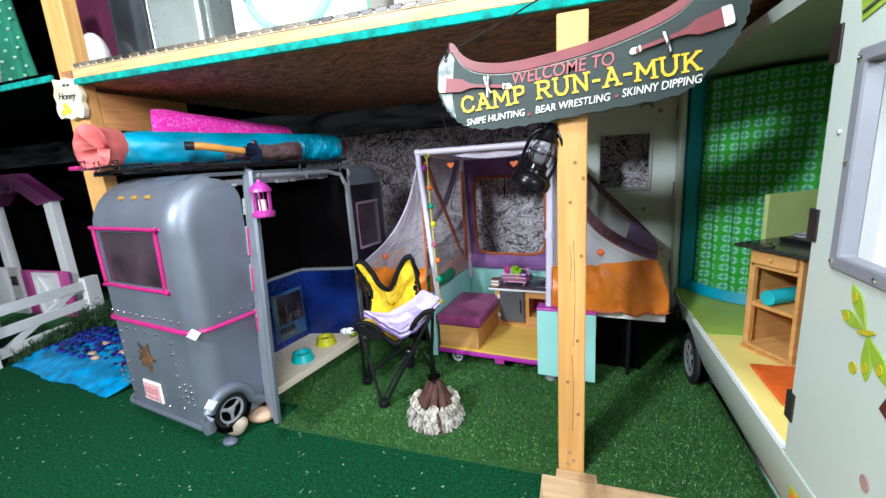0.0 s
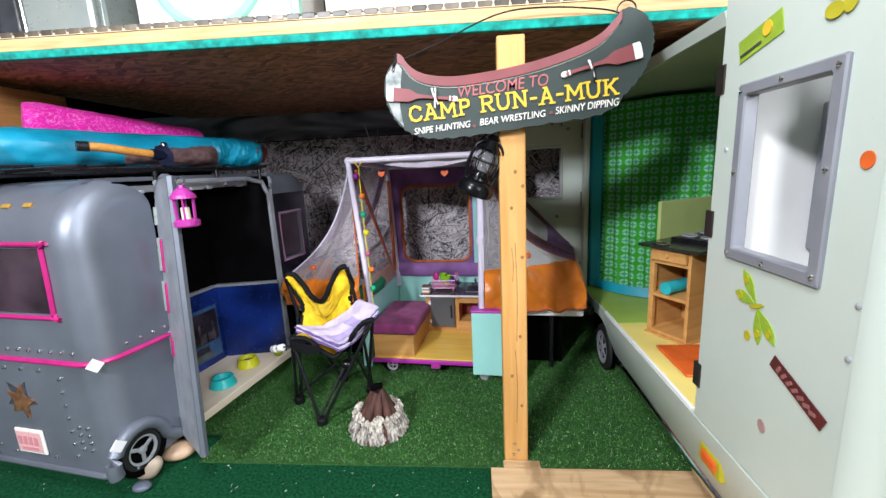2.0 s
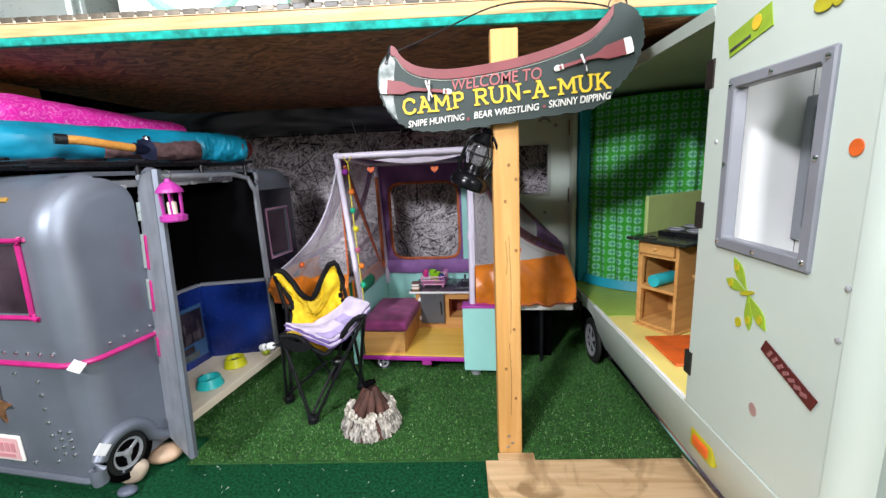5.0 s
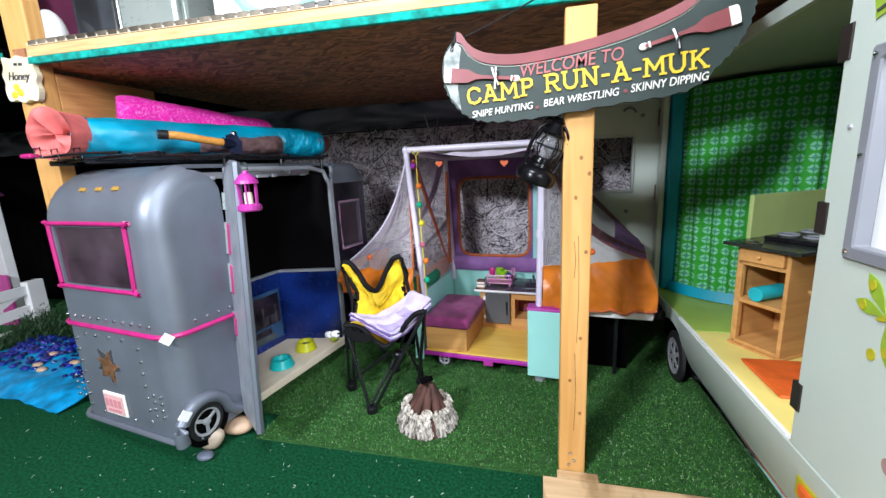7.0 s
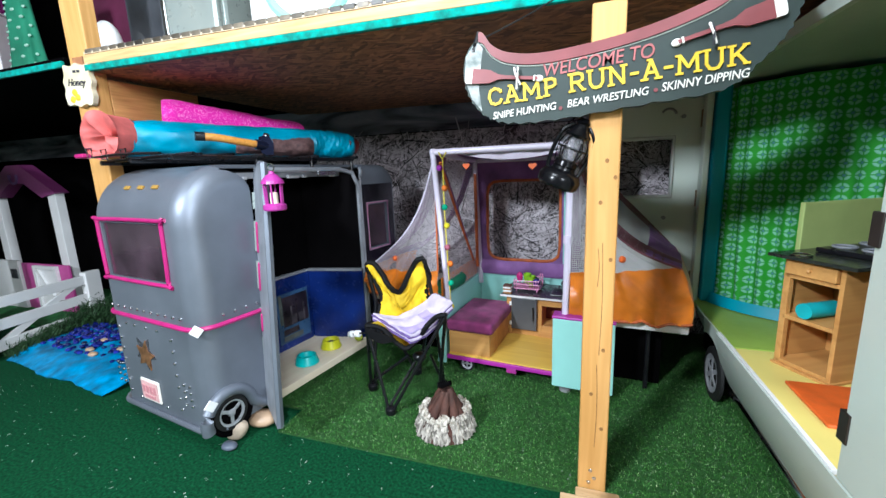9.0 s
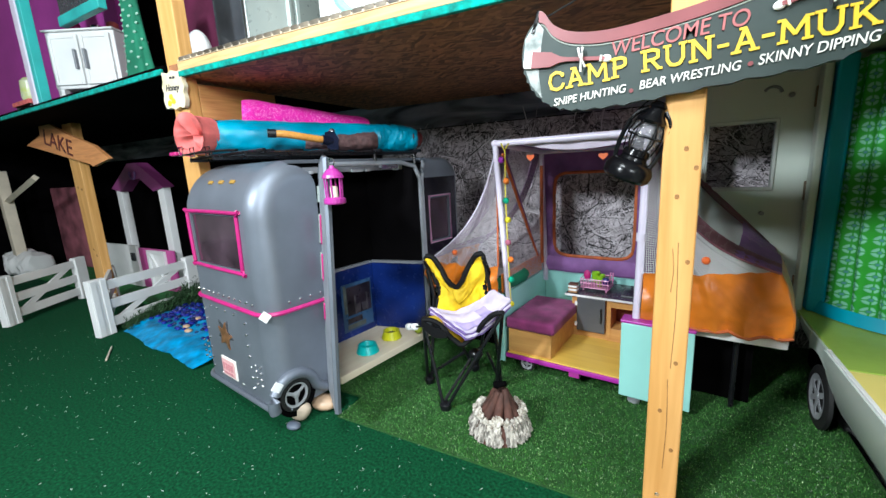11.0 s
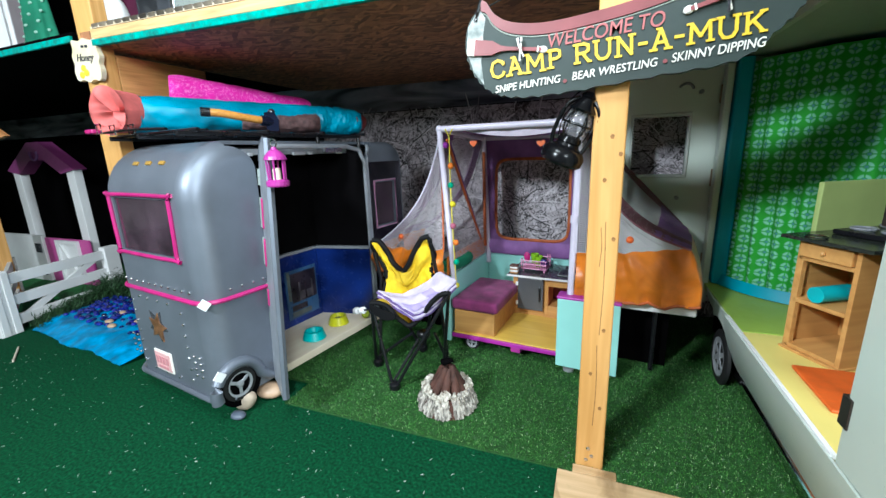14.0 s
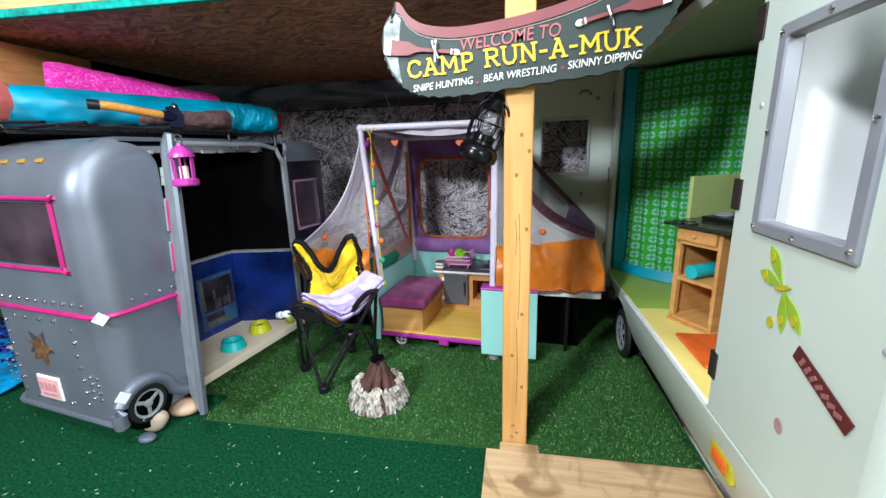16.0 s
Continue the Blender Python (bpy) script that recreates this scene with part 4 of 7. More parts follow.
hd = part("head", plate([(-0.012, -0.022), (0.014, -0.028), (0.022, 0.0), (0.014, 0.026), (-0.01, 0.024), (-0.016, 0.0)], -0.009, 0.009), M_STEEL, axe, "dark blue metal head")
hd.matrix_local = pose(-0.83, 0.86, 0.718, 0, -10, 35)
part("collar", rod((-0.842, 0.838, 0.721), (-0.826, 0.87, 0.716), 0.0135, seg=14), M_STEEL, axe, "shiny collar", True)
part("pommel", ball((-0.826, 0.862, 0.742), 0.009, 12, 8), M_CHROME, axe, "bright rivet", True)
straps = thing("roof_straps", ROOF, "black straps with metal buckles on the roof rack", "strap")
for k, (x, y) in enumerate(((-0.37, 0.03), (-0.36, 0.12), (-0.35, 0.2))):
    part("strap", tube(smooth_path([(x, y, 0.7), (x + 0.06, y - 0.02, 0.697 + 0.004 * k), (x + 0.15, y - 0.005, 0.7), (x + 0.26, y + 0.02, 0.697)], 4), 0.0055, 6, flat=0.6), M_BLACKP, straps)
for x, y, z in ((-0.315, 0.0, 0.705), (-0.27, 0.01, 0.7), (-0.225, 0.03, 0.7)):
    part("buckle", tube([(x - 0.012, y, z - 0.01), (x + 0.012, y, z - 0.01), (x + 0.012, y, z + 0.012), (x - 0.012, y, z + 0.012)], 0.0022, 6, True), M_CHROME, straps, "steel wire buckle", True)
part("red_tab", box(-0.37, -0.33, -0.01, 0.015, 0.696, 0.706, 0.003), M_PINK, straps, "red plastic tab")

# ---- pink hanging lantern ----
lan = thing("toy_lantern", pose(-0.634, 0.648, 0.565) @ Matrix.Scale(0.9, 4), "pink toy lantern with cream candle on the camper door", "lantern")
part("base", spin([(0.024, 0.0), (0.026, 0.003), (0.026, 0.012), (0.019, 0.016)], 18), M_MAGENTA, lan)
part("roof", spin([(0.026, 0.061), (0.024, 0.068), (0.014, 0.08), (0.007, 0.084), (0.005, 0.09)], 18), M_MAGENTA, lan)
for k in range(6):
    a = k * math.tau / 6
    part("upright", rod((0.019 * math.cos(a), 0.019 * math.sin(a), 0.012), (0.021 * math.cos(a), 0.021 * math.sin(a), 0.063), 0.0022, seg=6), M_MAGENTA, lan)
part("candle", spin([(0.009, 0.014), (0.009, 0.04), (0.007, 0.042)], 14), M_CREAM, lan, "cream candle", True)
part("ring", tube([(0.009 * math.cos(a), 0, 0.098 + 0.009 * math.sin(a)) for a in np.linspace(0, math.tau, 14)[:-1]], 0.0015, 6, True), M_CHROME, lan, "wire ring")

# ---- stones by the camper wheel ----


def pebble(c, r, scale, seed, material, label):
    bm = bmesh.new()
    bmesh.ops.create_icosphere(bm, subdivisions=3, radius=r)
    for v in bm.verts:
        v.co *= 1 + 0.14 * noise.noise(v.co / r * 1.1 + Vector((seed, 0, 0)))
        v.co = Vector((v.co.x * scale[0], v.co.y * scale[1], v.co.z * scale[2]))
    low = min(v.co.z for v in bm.verts)
    for v in bm.verts:
        v.co.z -= low
    ob = part("pebble", bm, material, smooth=True)
    ob.location = c
    return tagged(ob, label, "stone", "stones by the camper wheel")


pebble((-0.797, 0.7, 0), 0.033, (1.2, 0.9, 0.6), 1, M_PEBBLE, "smooth tan pebble beside the camper wheel")
pebble((-0.82, 0.638, 0), 0.027, (1.0, 0.95, 0.95), 4, mat("cream_pebble", (0.62, 0.5, 0.38), rough=0.5, var=0.15, scale=20), "round cream pebble beside the camper wheel")
pebble((-0.806, 0.6, 0), 0.019, (1.1, 0.8, 0.45), 7, M_PEBBLEG, "flat slate grey pebble on the carpet")

# ---- bowls in the camper ----


def bowl(x, y, r, h, material, label, full):
    ob = thing("dog_bowl", pose(x, y, 0.073), label, "bowl", "pet bowls")
    part("bowl", spin([(r * 0.85, 0), (r, 0.002), (r * 0.78, h), (r * 0.66, h), (r * 0.55, h * 0.45), (0.002, h * 0.4)], 28), material, ob, smooth=True)
    if full:
        part("food", spin([(r * 0.6, h * 0.55), (r * 0.3, h * 0.72), (0.003, h * 0.76)], 20), M_GREYT, ob, "dark inside", True)


bowl(-0.807, 0.905, 0.036, 0.026, mat("turquoise_plastic", (0.02, 0.5, 0.5), rough=0.35, var=0.1), "turquoise plastic pet bowl on the camper floor", False)
bowl(-0.8, 1.022, 0.034, 0.028, mat("lime_plastic", (0.6, 0.6, 0.02), rough=0.35, var=0.1), "lime yellow pet bowl on the camper floor", True)
tb = part("toy_ball", ball((0, 0, 0.0), 0.014, 16, 10), mat("tennis_felt", (0.5, 0.6, 0.05), rough=0.95, var=0.2, scale=90), smooth=True)
tb.location = (-0.735, 1.09, 0.0865)
tagged(tb, "small yellow-green toy ball on the camper floor", "ball")

# ---- camp chair ----
chair = thing("camp_chair", pose(0, 0, 0), "yellow folding camp chair with black edging and legs", "chair")
LE = smooth_path([(-0.602, 0.955, 0.383), (-0.598, 0.962, 0.34), (-0.572, 0.968, 0.285), (-0.575, 0.94, 0.225), (-0.556, 0.848, 0.238)], 8)
RE = smooth_path([(-0.44, 0.985, 0.395), (-0.428, 0.988, 0.345), (-0.436, 0.99, 0.29), (-0.385, 0.96, 0.238), (-0.345, 0.878, 0.275)], 8)


def sling(u, v, lift=0.0):
    i = min(len(LE) - 1.001, v * (len(LE) - 1))
    k, t = int(i), i - int(i)
    a, b = LE[k].lerp(LE[k + 1], t), RE[k].lerp(RE[k + 1], t)
    p = a.lerp(b, u)
    k = max(0.0, (1 - abs(2 * u - 1) - 0.16) / 0.84)
    sag = 0.3 * k + 0.7 * k * k * (3 - 2 * k)
    back = max(0, 1 - v * 2.2)
    p.z -= sag * (0.097 * back + (0.07 + 0.026 * max(0, v - 0.6)) * (1 - back)) * (1 if v < 0.34 else 0.95)
    p.y += 0.015 * noise.noise(Vector((u * 7, v * 5, 2))) + 0.008 * abs(noise.noise(Vector((u * 9 + v * 6, v * 12, 5))))
    p.z += lift + 0.004 * noise.noise(p * 30)
    return p


part("sling", sheet(lambda u, v: sling(u, v), 36, 44, 0.003), M_YELLOW, chair, "yellow canvas sling", True)
part("edging", tube([sling(u, 0) for u in np.linspace(0, 1, 20)], 0.008, 8), M_BEDGE, chair, "black edging", True)
part("edging", tube([sling(0, v) for v in np.linspace(0, 1, 24)], 0.007, 8), M_BEDGE, chair, "black edging", True)
part("edging", tube([sling(1, v) for v in np.linspace(0, 1, 24)], 0.007, 8), M_BEDGE, chair, "black edging", True)
part("edging", tube([sling(u, 1) for u in np.linspace(0, 1, 20)], 0.007, 8), M_BEDGE, chair, "black edging", True)
FEET = {"f": (-0.49, 0.828), "l": (-0.596, 0.926), "r": (-0.4, 0.985), "b": (-0.505, 1.05)}
TOPS = {"fl": (-0.556, 0.848, 0.236), "fr": (-0.345, 0.878, 0.272), "bl": (-0.59, 0.965, 0.27), "br": (-0.42, 0.988, 0.28)}
for f, ends in (("f", ("fl", "fr")), ("l", ("fl", "bl")), ("r", ("fr", "br")), ("b", ("bl", "br"))):
    x, y = FEET[f]
    part("foot", spin([(0.013, 0.004), (0.015, 0.007), (0.015, 0.02), (0.01, 0.024)], 14, (x, y, 0)), M_BLACKP, chair, "black plastic foot", True)
    for k, e in enumerate(ends):
        q = Vector(TOPS[e])
        part("leg", rod((x + (0.007 if k else -0.007), y, 0.016), q, 0.0047, seg=10), M_BLACKP, chair, "black steel leg", True)
for e, h in (("bl", (-0.607, 0.955, 0.38)), ("br", (-0.437, 0.985, 0.392))):
    part("back_post", rod(TOPS[e], h, 0.0055, seg=10), M_BLACKP, chair, smooth=True)
part("arm_flap", sheet(lambda u, v: Vector((-0.556 + 0.075 * u, 0.842 - 0.004 * math.sin(u * 3), 0.238 - 0.02 * u - v * (0.014 + 0.014 * math.sin(u * math.pi)))), 12, 4, 0.004), M_BEDGE, chair, "black arm flap", True)
part("hub", ball((-0.44, 0.92, 0.13), 0.018, 12, 8, (1.1, 1, 0.8)), M_BLACKP, chair, "black centre joint", True)
for f in FEET.values():
    part("brace", rod((f[0], f[1], 0.03), (-0.44 + (f[0] + 0.49) * 0.3, 0.92 + (f[1] - 0.93) * 0.3, 0.13), 0.0042, seg=8), M_BLACKP, chair, smooth=True)

blanket = thing("folded_blanket", pose(0, 0, 0), "folded lilac and purple blanket on the camp chair", "blanket")


BL, BB, BR, BT = Vector((-0.573, 0.905, 0.254)), Vector((-0.432, 0.846, 0.222)), Vector((-0.338, 0.925, 0.296)), Vector((-0.405, 0.985, 0.296))


def fold(u, v, lift):
    """A folded pile on the seat: u from its low end to its raised end, v from front to back."""
    p = (BL.lerp(BT, u)).lerp(BB.lerp(BR, u), 1 - v)
    p.z += lift - 0.03 * math.sin(math.pi * min(1, u * 1.1)) * (0.5 + 0.5 * v)
    p.z += 0.006 * noise.noise(Vector((u * 4, v * 3, 1.0))) + 0.003 * noise.noise(Vector((u * 9, v * 8, lift * 150)))
    p.x += 0.004 * noise.noise(Vector((v * 5, u * 3, lift * 400)))
    return p


M_STRIPE = mat("lavender_stripe", (0.42, 0.34, 0.6), rough=0.95, var=0.12, scale=30)
for k, (mm, lb) in enumerate(((M_TOWELD, "purple edge"), (M_TOWEL, "lilac cloth"), (M_TOWELD, "purple cloth"), (M_TOWEL, "lilac cloth"))):
    a, b = 0.02 * (k % 2), 0.015 * ((k + 1) % 2)
    part("layer", sheet(lambda u, v: fold(a + u * (0.98 - a), b + v * (0.98 - b), -0.018 + 0.0062 * k), 26, 16, 0.0045), mm, blanket, lb, True)
part("stripe", sheet(lambda u, v: fold(0.02 + u * 0.6, 0.03 + v * 0.3 * (1 - 0.6 * u), 0.0052), 18, 6, 0.001), M_STRIPE, blanket, "lavender stripe", True)
part("stripe", sheet(lambda u, v: fold(0.5 + u * 0.16, 0.02 + v * 0.5, 0.0056), 6, 12, 0.001), M_STRIPE, blanket, "lavender stripe", True)

stick = thing("marshmallow_stick", pose(0, 0, 0), "toy roasting stick with two white marshmallows", "toy food")
part("stick", rod((-0.54, 0.838, 0.225), (-0.63, 0.872, 0.196), 0.0025, seg=8), M_BLACKP, stick)
for a in ((-0.592, 0.858, 0.208), (-0.618, 0.868, 0.2)):
    d = Vector((-0.09, 0.034, -0.029)).normalized() * 0.009
    bm = rod(Vector(a) - d, Vector(a) + d, 0.0095, seg=14)
    bmesh.ops.bevel(bm, geom=[e for e in bm.edges if len(e.link_faces) == 2 and e.calc_face_angle(0) > 1], offset=0.003, segments=2, affect="EDGES")
    part("marshmallow", bm, M_WHITE, stick, smooth=True)

# ---- campfire ----
fire = thing("toy_campfire", pose(-0.332, 0.812, 0.004), "toy campfire of brown logs in a ring of carved stone", "toy campfire")
rng = random.Random(5)
part("ash_bed", spin([(0.07, 0), (0.055, 0.042), (0.03, 0.044), (0.003, 0.046)], 24), M_LOG, fire)
ring = 27
for k in range(ring):
    a = k * math.tau / ring + rng.uniform(-0.06, 0.06)
    h = rng.uniform(0.04, 0.06)
    w, dpt = rng.uniform(0.008, 0.0115), rng.uniform(0.008, 0.012)
    bm = bmesh.new()
    bmesh.ops.create_icosphere(bm, subdivisions=3, radius=1)
    off = Vector((k * 3.1, k * 1.7, 0))
    for v in bm.verts:
        q = v.co.copy()
        flat = 1 / max(abs(q.x), abs(q.y), 0.55)
        ridge = abs(noise.noise(Vector((q.x * 3.2, q.y * 3.2, q.z * 0.9)) + off))
        v.co = Vector((q.x * w * min(flat, 1.35), q.y * dpt * min(flat, 1.35), (q.z * min(1.25, 1 / max(abs(q.z), 0.8)) + 1) * h / 2))
        v.co += q * (0.008 * ridge + 0.004 * noise.noise(q * 4 + off) + 0.002 * noise.noise(q * 9 + off) - 0.003)
    m = Matrix.Rotation(a, 4, "Z") @ Matrix.Translation((0.07, 0, 0)) @ Matrix.Rotation(-0.42, 4, "Y") @ Matrix.Rotation(rng.uniform(-0.16, 0.16), 4, "X")
    bmesh.ops.transform(bm, matrix=m, verts=bm.verts)
    for v in bm.verts:
        v.co.z = max(v.co.z, 0.0)
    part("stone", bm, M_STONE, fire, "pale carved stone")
M_CHIP = mat("white_chip", (0.72, 0.68, 0.6), rough=0.8, dark=(0.2, 0.16, 0.12), scale=130, bump=0.8, bscale=200)
for k in range(24):
    a = k * math.tau / 24 + rng.uniform(-0.14, 0.14)
    bm = bmesh.new()
    bmesh.ops.create_icosphere(bm, subdivisions=2, radius=rng.uniform(0.006, 0.0105))
    for v in bm.verts:
        v.co *= 1 + 1.3 * noise.noise(v.co * 140 + Vector((k, 0, 0)))
        v.co.z *= 1.3
    bmesh.ops.translate(bm, vec=(0.054 * math.cos(a), 0.054 * math.sin(a), 0.046 + rng.uniform(-0.005, 0.007)), verts=bm.verts)
    part("stone", bm, M_CHIP, fire, "white stone chip")
for k in range(9):
    a = k * math.tau / 9 + rng.uniform(-0.12, 0.12)
    foot = Vector((0.045 * math.cos(a), 0.045 * math.sin(a), 0.03))
    top = Vector((0.011 * math.cos(a + 0.6) + 0.003, 0.011 * math.sin(a + 0.6), rng.uniform(0.1, 0.122)))
    part("log", bundle(foot, top, 0.0135, 0.0075, 0.16, k * 4.0, seg=12, n=10), M_LOG, fire, "dark brown log", True)
part("charred_top", bundle((-0.012, 0.0, 0.112), (0.016, 0.004, 0.122), 0.009, 0.007, 0.3, 5.0, seg=10, n=6), M_BLACK, fire, "charred log ends", True)
# ---- pop-up camper ----
POP = pose(-0.415, 1.095, 0, 0, 0, -6)
popup = thing("popup_camper", POP, "aqua and purple toy pop-up camper with netting wings", "toy camper")
part("chassis", box(-0.005, 0.335, 0.0, 0.385, 0.045, 0.058, 0.002), M_PURPLE, popup, "purple floor edge")
part("floor_board", box(0.0, 0.33, 0.004, 0.38, 0.0585, 0.063, 0.001), M_OAKF, popup, "honey wood floor")
part("end_panel", box(-0.034, -0.007, -0.004, 0.006, 0.03, 0.235, 0.002), M_AQUA, popup, "aqua end panel")
part("side_panel", box(-0.034, -0.02, 0.008, 0.385, 0.03, 0.235, 0.002), M_AQUA, popup, "aqua side panel")
part("back_panel", box(-0.018, 0.37, 0.376, 0.388, 0.05, 0.24, 0.002), M_AQUA, popup, "aqua back panel")
part("front_panel", box(0.327, 0.486, -0.016, -0.006, 0.026, 0.226, 0.002), M_AQUA, popup, "aqua front panel")
part("panel_cap", box(0.325, 0.488, -0.018, 0.03, 0.227, 0.234, 0.002), M_PURPLE, popup, "purple cap")
part("inner_panel", box(0.338, 0.348, 0.0, 0.37, 0.05, 0.226, 0.002), M_PURPLE, popup)
part("bench", box(0.0, 0.135, 0.012, 0.25, 0.063, 0.135, 0.002), M_OAK, popup, "honey wood bench")
bm = box(-0.008, 0.145, 0.008, 0.255, 0.136, 0.172, 0.01, 4)
bmesh.ops.subdivide_edges(bm, edges=[e for e in bm.edges if e.calc_length() > 0.05], cuts=7, use_grid_fill=True)
for v in bm.verts:
    if v.co.z > 0.165:
        for cx, cy in ((0.045, 0.08), (0.1, 0.08), (0.045, 0.17), (0.1, 0.17)):
            v.co.z -= 0.007 * math.exp(-((v.co.x - cx) ** 2 + (v.co.y - cy) ** 2) / 0.00018)
part("cushion", bm, M_CUSHION, popup, "tufted plum velvet cushion", True)
part("cupboard", box(0.13, 0.15, 0.222, 0.375, 0.063, 0.203, 0.001), M_OAK, popup)
part("cupboard", box(0.15, 0.24, 0.226, 0.375, 0.063, 0.203, 0.001), M_OAK, popup, "honey wood cupboard")
part("shelf_bay", box(0.24, 0.252, 0.222, 0.375, 0.063, 0.203, 0.001), M_OAK, popup)
part("shelf_bay", box(0.252, 0.335, 0.222, 0.375, 0.063, 0.105, 0.001), M_OAK, popup)
part("shelf_bay", box(0.252, 0.335, 0.222, 0.375, 0.175, 0.203, 0.001), M_OAK, popup)
part("bay_back", box(0.252, 0.335, 0.3, 0.31, 0.105, 0.175), mat("brick_red", (0.2, 0.04, 0.03), rough=0.6), popup, "red brown recess")
fd = part("cupboard_door", box(0.148, 0.236, 0.214, 0.221, 0.085, 0.198, 0.002), M_GREYD, popup, "slate grey door")
part("handle", box(0.222, 0.227, 0.208, 0.214, 0.12, 0.17, 0.001), M_BLACKP, fd, "black handle")
for z in (0.1, 0.17):
    part("hinge", box(0.142, 0.15, 0.211, 0.222, z, z + 0.012, 0.001), M_WHITE, fd, "white hinge")
part("worktop", box(0.112, 0.345, 0.205, 0.376, 0.2035, 0.209, 0.001), M_GREYT, popup, "dark grey worktop")
part("worktop_edge", box(0.112, 0.345, 0.2025, 0.2048, 0.203, 0.2095), M_WHITE, popup, "pale worktop edge")
sink = part("sink", box(0.275, 0.335, 0.24, 0.33, 0.2095, 0.213, 0.001), M_GREYD, popup, "grey sink")
part("basin", box(0.28, 0.33, 0.246, 0.305, 0.2132, 0.214), M_BLACKP, sink)
part("tap", tube(smooth_path([(0.305, 0.32, 0.213), (0.305, 0.32, 0.235), (0.305, 0.308, 0.242), (0.305, 0.295, 0.236)], 5), 0.003, 8), M_GREYT, sink, "dark tap", True)
for x in (0.293, 0.317):
    part("tap_knob", rod((x, 0.32, 0.213), (x, 0.32, 0.224), 0.004), M_GREYT, sink)
# frame
TFL, TFR, TBL, TBR = (-0.036, 0.02, 0.69), (0.36, 0.033, 0.69), (-0.027, 0.352, 0.668), (0.35, 0.352, 0.668)
for a, b in (((0.006, 0.008, 0.22), TFL), ((0.356, 0.012, 0.22), TFR), ((-0.012, 0.36, 0.2), TBL), ((0.345, 0.36, 0.2), TBR)):
    part("frame_post", rod(a, b, 0.009, seg=14), M_LILAC, popup, "pale lilac tube post", True)
for a, b in ((TFL, TFR), (TFL, TBL), (TFR, TBR), (TBL, TBR)):
    part("frame_bar", rod(a, b, 0.009, seg=14), M_LILAC, popup, "pale lilac tube bar", True)
for c in (TFL, TFR, TBL, TBR):
    part("corner_joint", ball(c, 0.0115, 12, 8), M_LILAC, popup, smooth=True)
part("post_joint", rod((0.357, 0.02, 0.43), (0.3575, 0.021, 0.45), 0.0115), M_LILAC, popup, smooth=True)
# canopy and cloth walls


def canopy(u, v):
    a = Vector(TFL).lerp(Vector(TFR), u)
    b = Vector(TBL).lerp(Vector(TBR), u)
    p = a.lerp(b, v)
    p.z += 0.008 - 0.02 * math.sin(u * math.pi) * math.sin(v * math.pi) + 0.003 * noise.noise(p * 20)
    return p


part("canopy", sheet(canopy, 16, 14, 0.002), M_VIOLET, popup, "violet cloth canopy", True)
part("valance", sheet(lambda u, v: Vector(TFL).lerp(Vector(TFR), 0.2 + 0.8 * u) + Vector((0, 0.012 + 0.004 * math.sin(u * 20), -0.004 - v * (0.006 + 0.02 * math.sin(u * math.pi)))), 20, 3, 0.0015), mat("pale_lining", (0.62, 0.55, 0.66), rough=0.8), popup, "pale sagging lining", True)


def cloth_wall(u, v):
    """Back wall with a rounded window: u runs round, v from the outer edge to the window."""
    a = u * math.tau
    cx, cz, hw, hh = 0.148, 0.443, 0.136, 0.149
    c, s = math.cos(a), math.sin(a)
    k = 1 / max(abs(c) ** 7 + abs(s) ** 7, 1e-6) ** (1 / 7)
    inner = Vector((cx + hw * c * k, 0.378, cz + hh * s * k))
    k2 = 1 / max(abs(c), abs(s))
    outer = Vector((0.16 + 0.188 * c * k2, 0.37, 0.452 + 0.216 * s * k2))
    p = outer.lerp(inner, v)
    p.y += 0.006 * noise.noise(p * 14)
    return p


part("back_cloth", sheet(cloth_wall, 96, 4, 0.002), M_VIOLET, popup, "violet cloth wall with window", True)
part("window_binding", tube([cloth_wall(u, 1.0) for u in np.linspace(0, 1, 97)[:-1]], 0.006, 6, True), M_NETO, popup, "orange window binding", True)
part("lower_cloth", sheet(lambda u, v: Vector((-0.015 + 0.36 * u, 0.362 - 0.008 * math.sin(v * 3) + 0.004 * noise.noise(Vector((u * 6, v, 0))), 0.242 + 0.05 * v)), 20, 5, 0.002), M_VIOLET, popup, "violet cloth sill", True)
part("side_cloth", sheet(lambda u, v: Vector((0.352 + 0.004 * math.sin(v * 7), 0.05 + 0.31 * u, 0.235 + 0.43 * v)), 10, 14, 0.002), M_VIOLET, popup, "violet side cloth", True)
part("aqua_strip", box(0.297, 0.335, 0.362, 0.366, 0.24, 0.62), M_AQUA, popup, "aqua strip beside the window")
part("side_net", sheet(lambda u, v: Vector((-0.02 - 0.012 * v, 0.03 + 0.32 * u, 0.24 + 0.42 * v)), 8, 12, 0, 0.32, 0.42), M_NET, popup, "grey net side", True)
part("side_band", sheet(lambda u, v: Vector((-0.019 - 0.01 * v, 0.03 + 0.28 * v + 0.02 * u, 0.66 - 0.36 * v)), 4, 16, 0.002), M_VIOLET, popup, "violet diagonal band", True)
part("flap_binding", tube([(-0.018, 0.03, 0.66), (-0.022, 0.17, 0.48), (-0.024, 0.31, 0.3)], 0.005, 6), M_NETO, popup, "orange binding", True)
part("flap_binding", tube([(-0.02, 0.335, 0.62), (-0.018, 0.338, 0.27)], 0.006, 6), M_NETO, popup, "orange binding", True)
part("side_skirt", box(-0.03, -0.024, 0.03, 0.35, 0.24, 0.3), M_ORANGE, popup, "orange inner skirt")
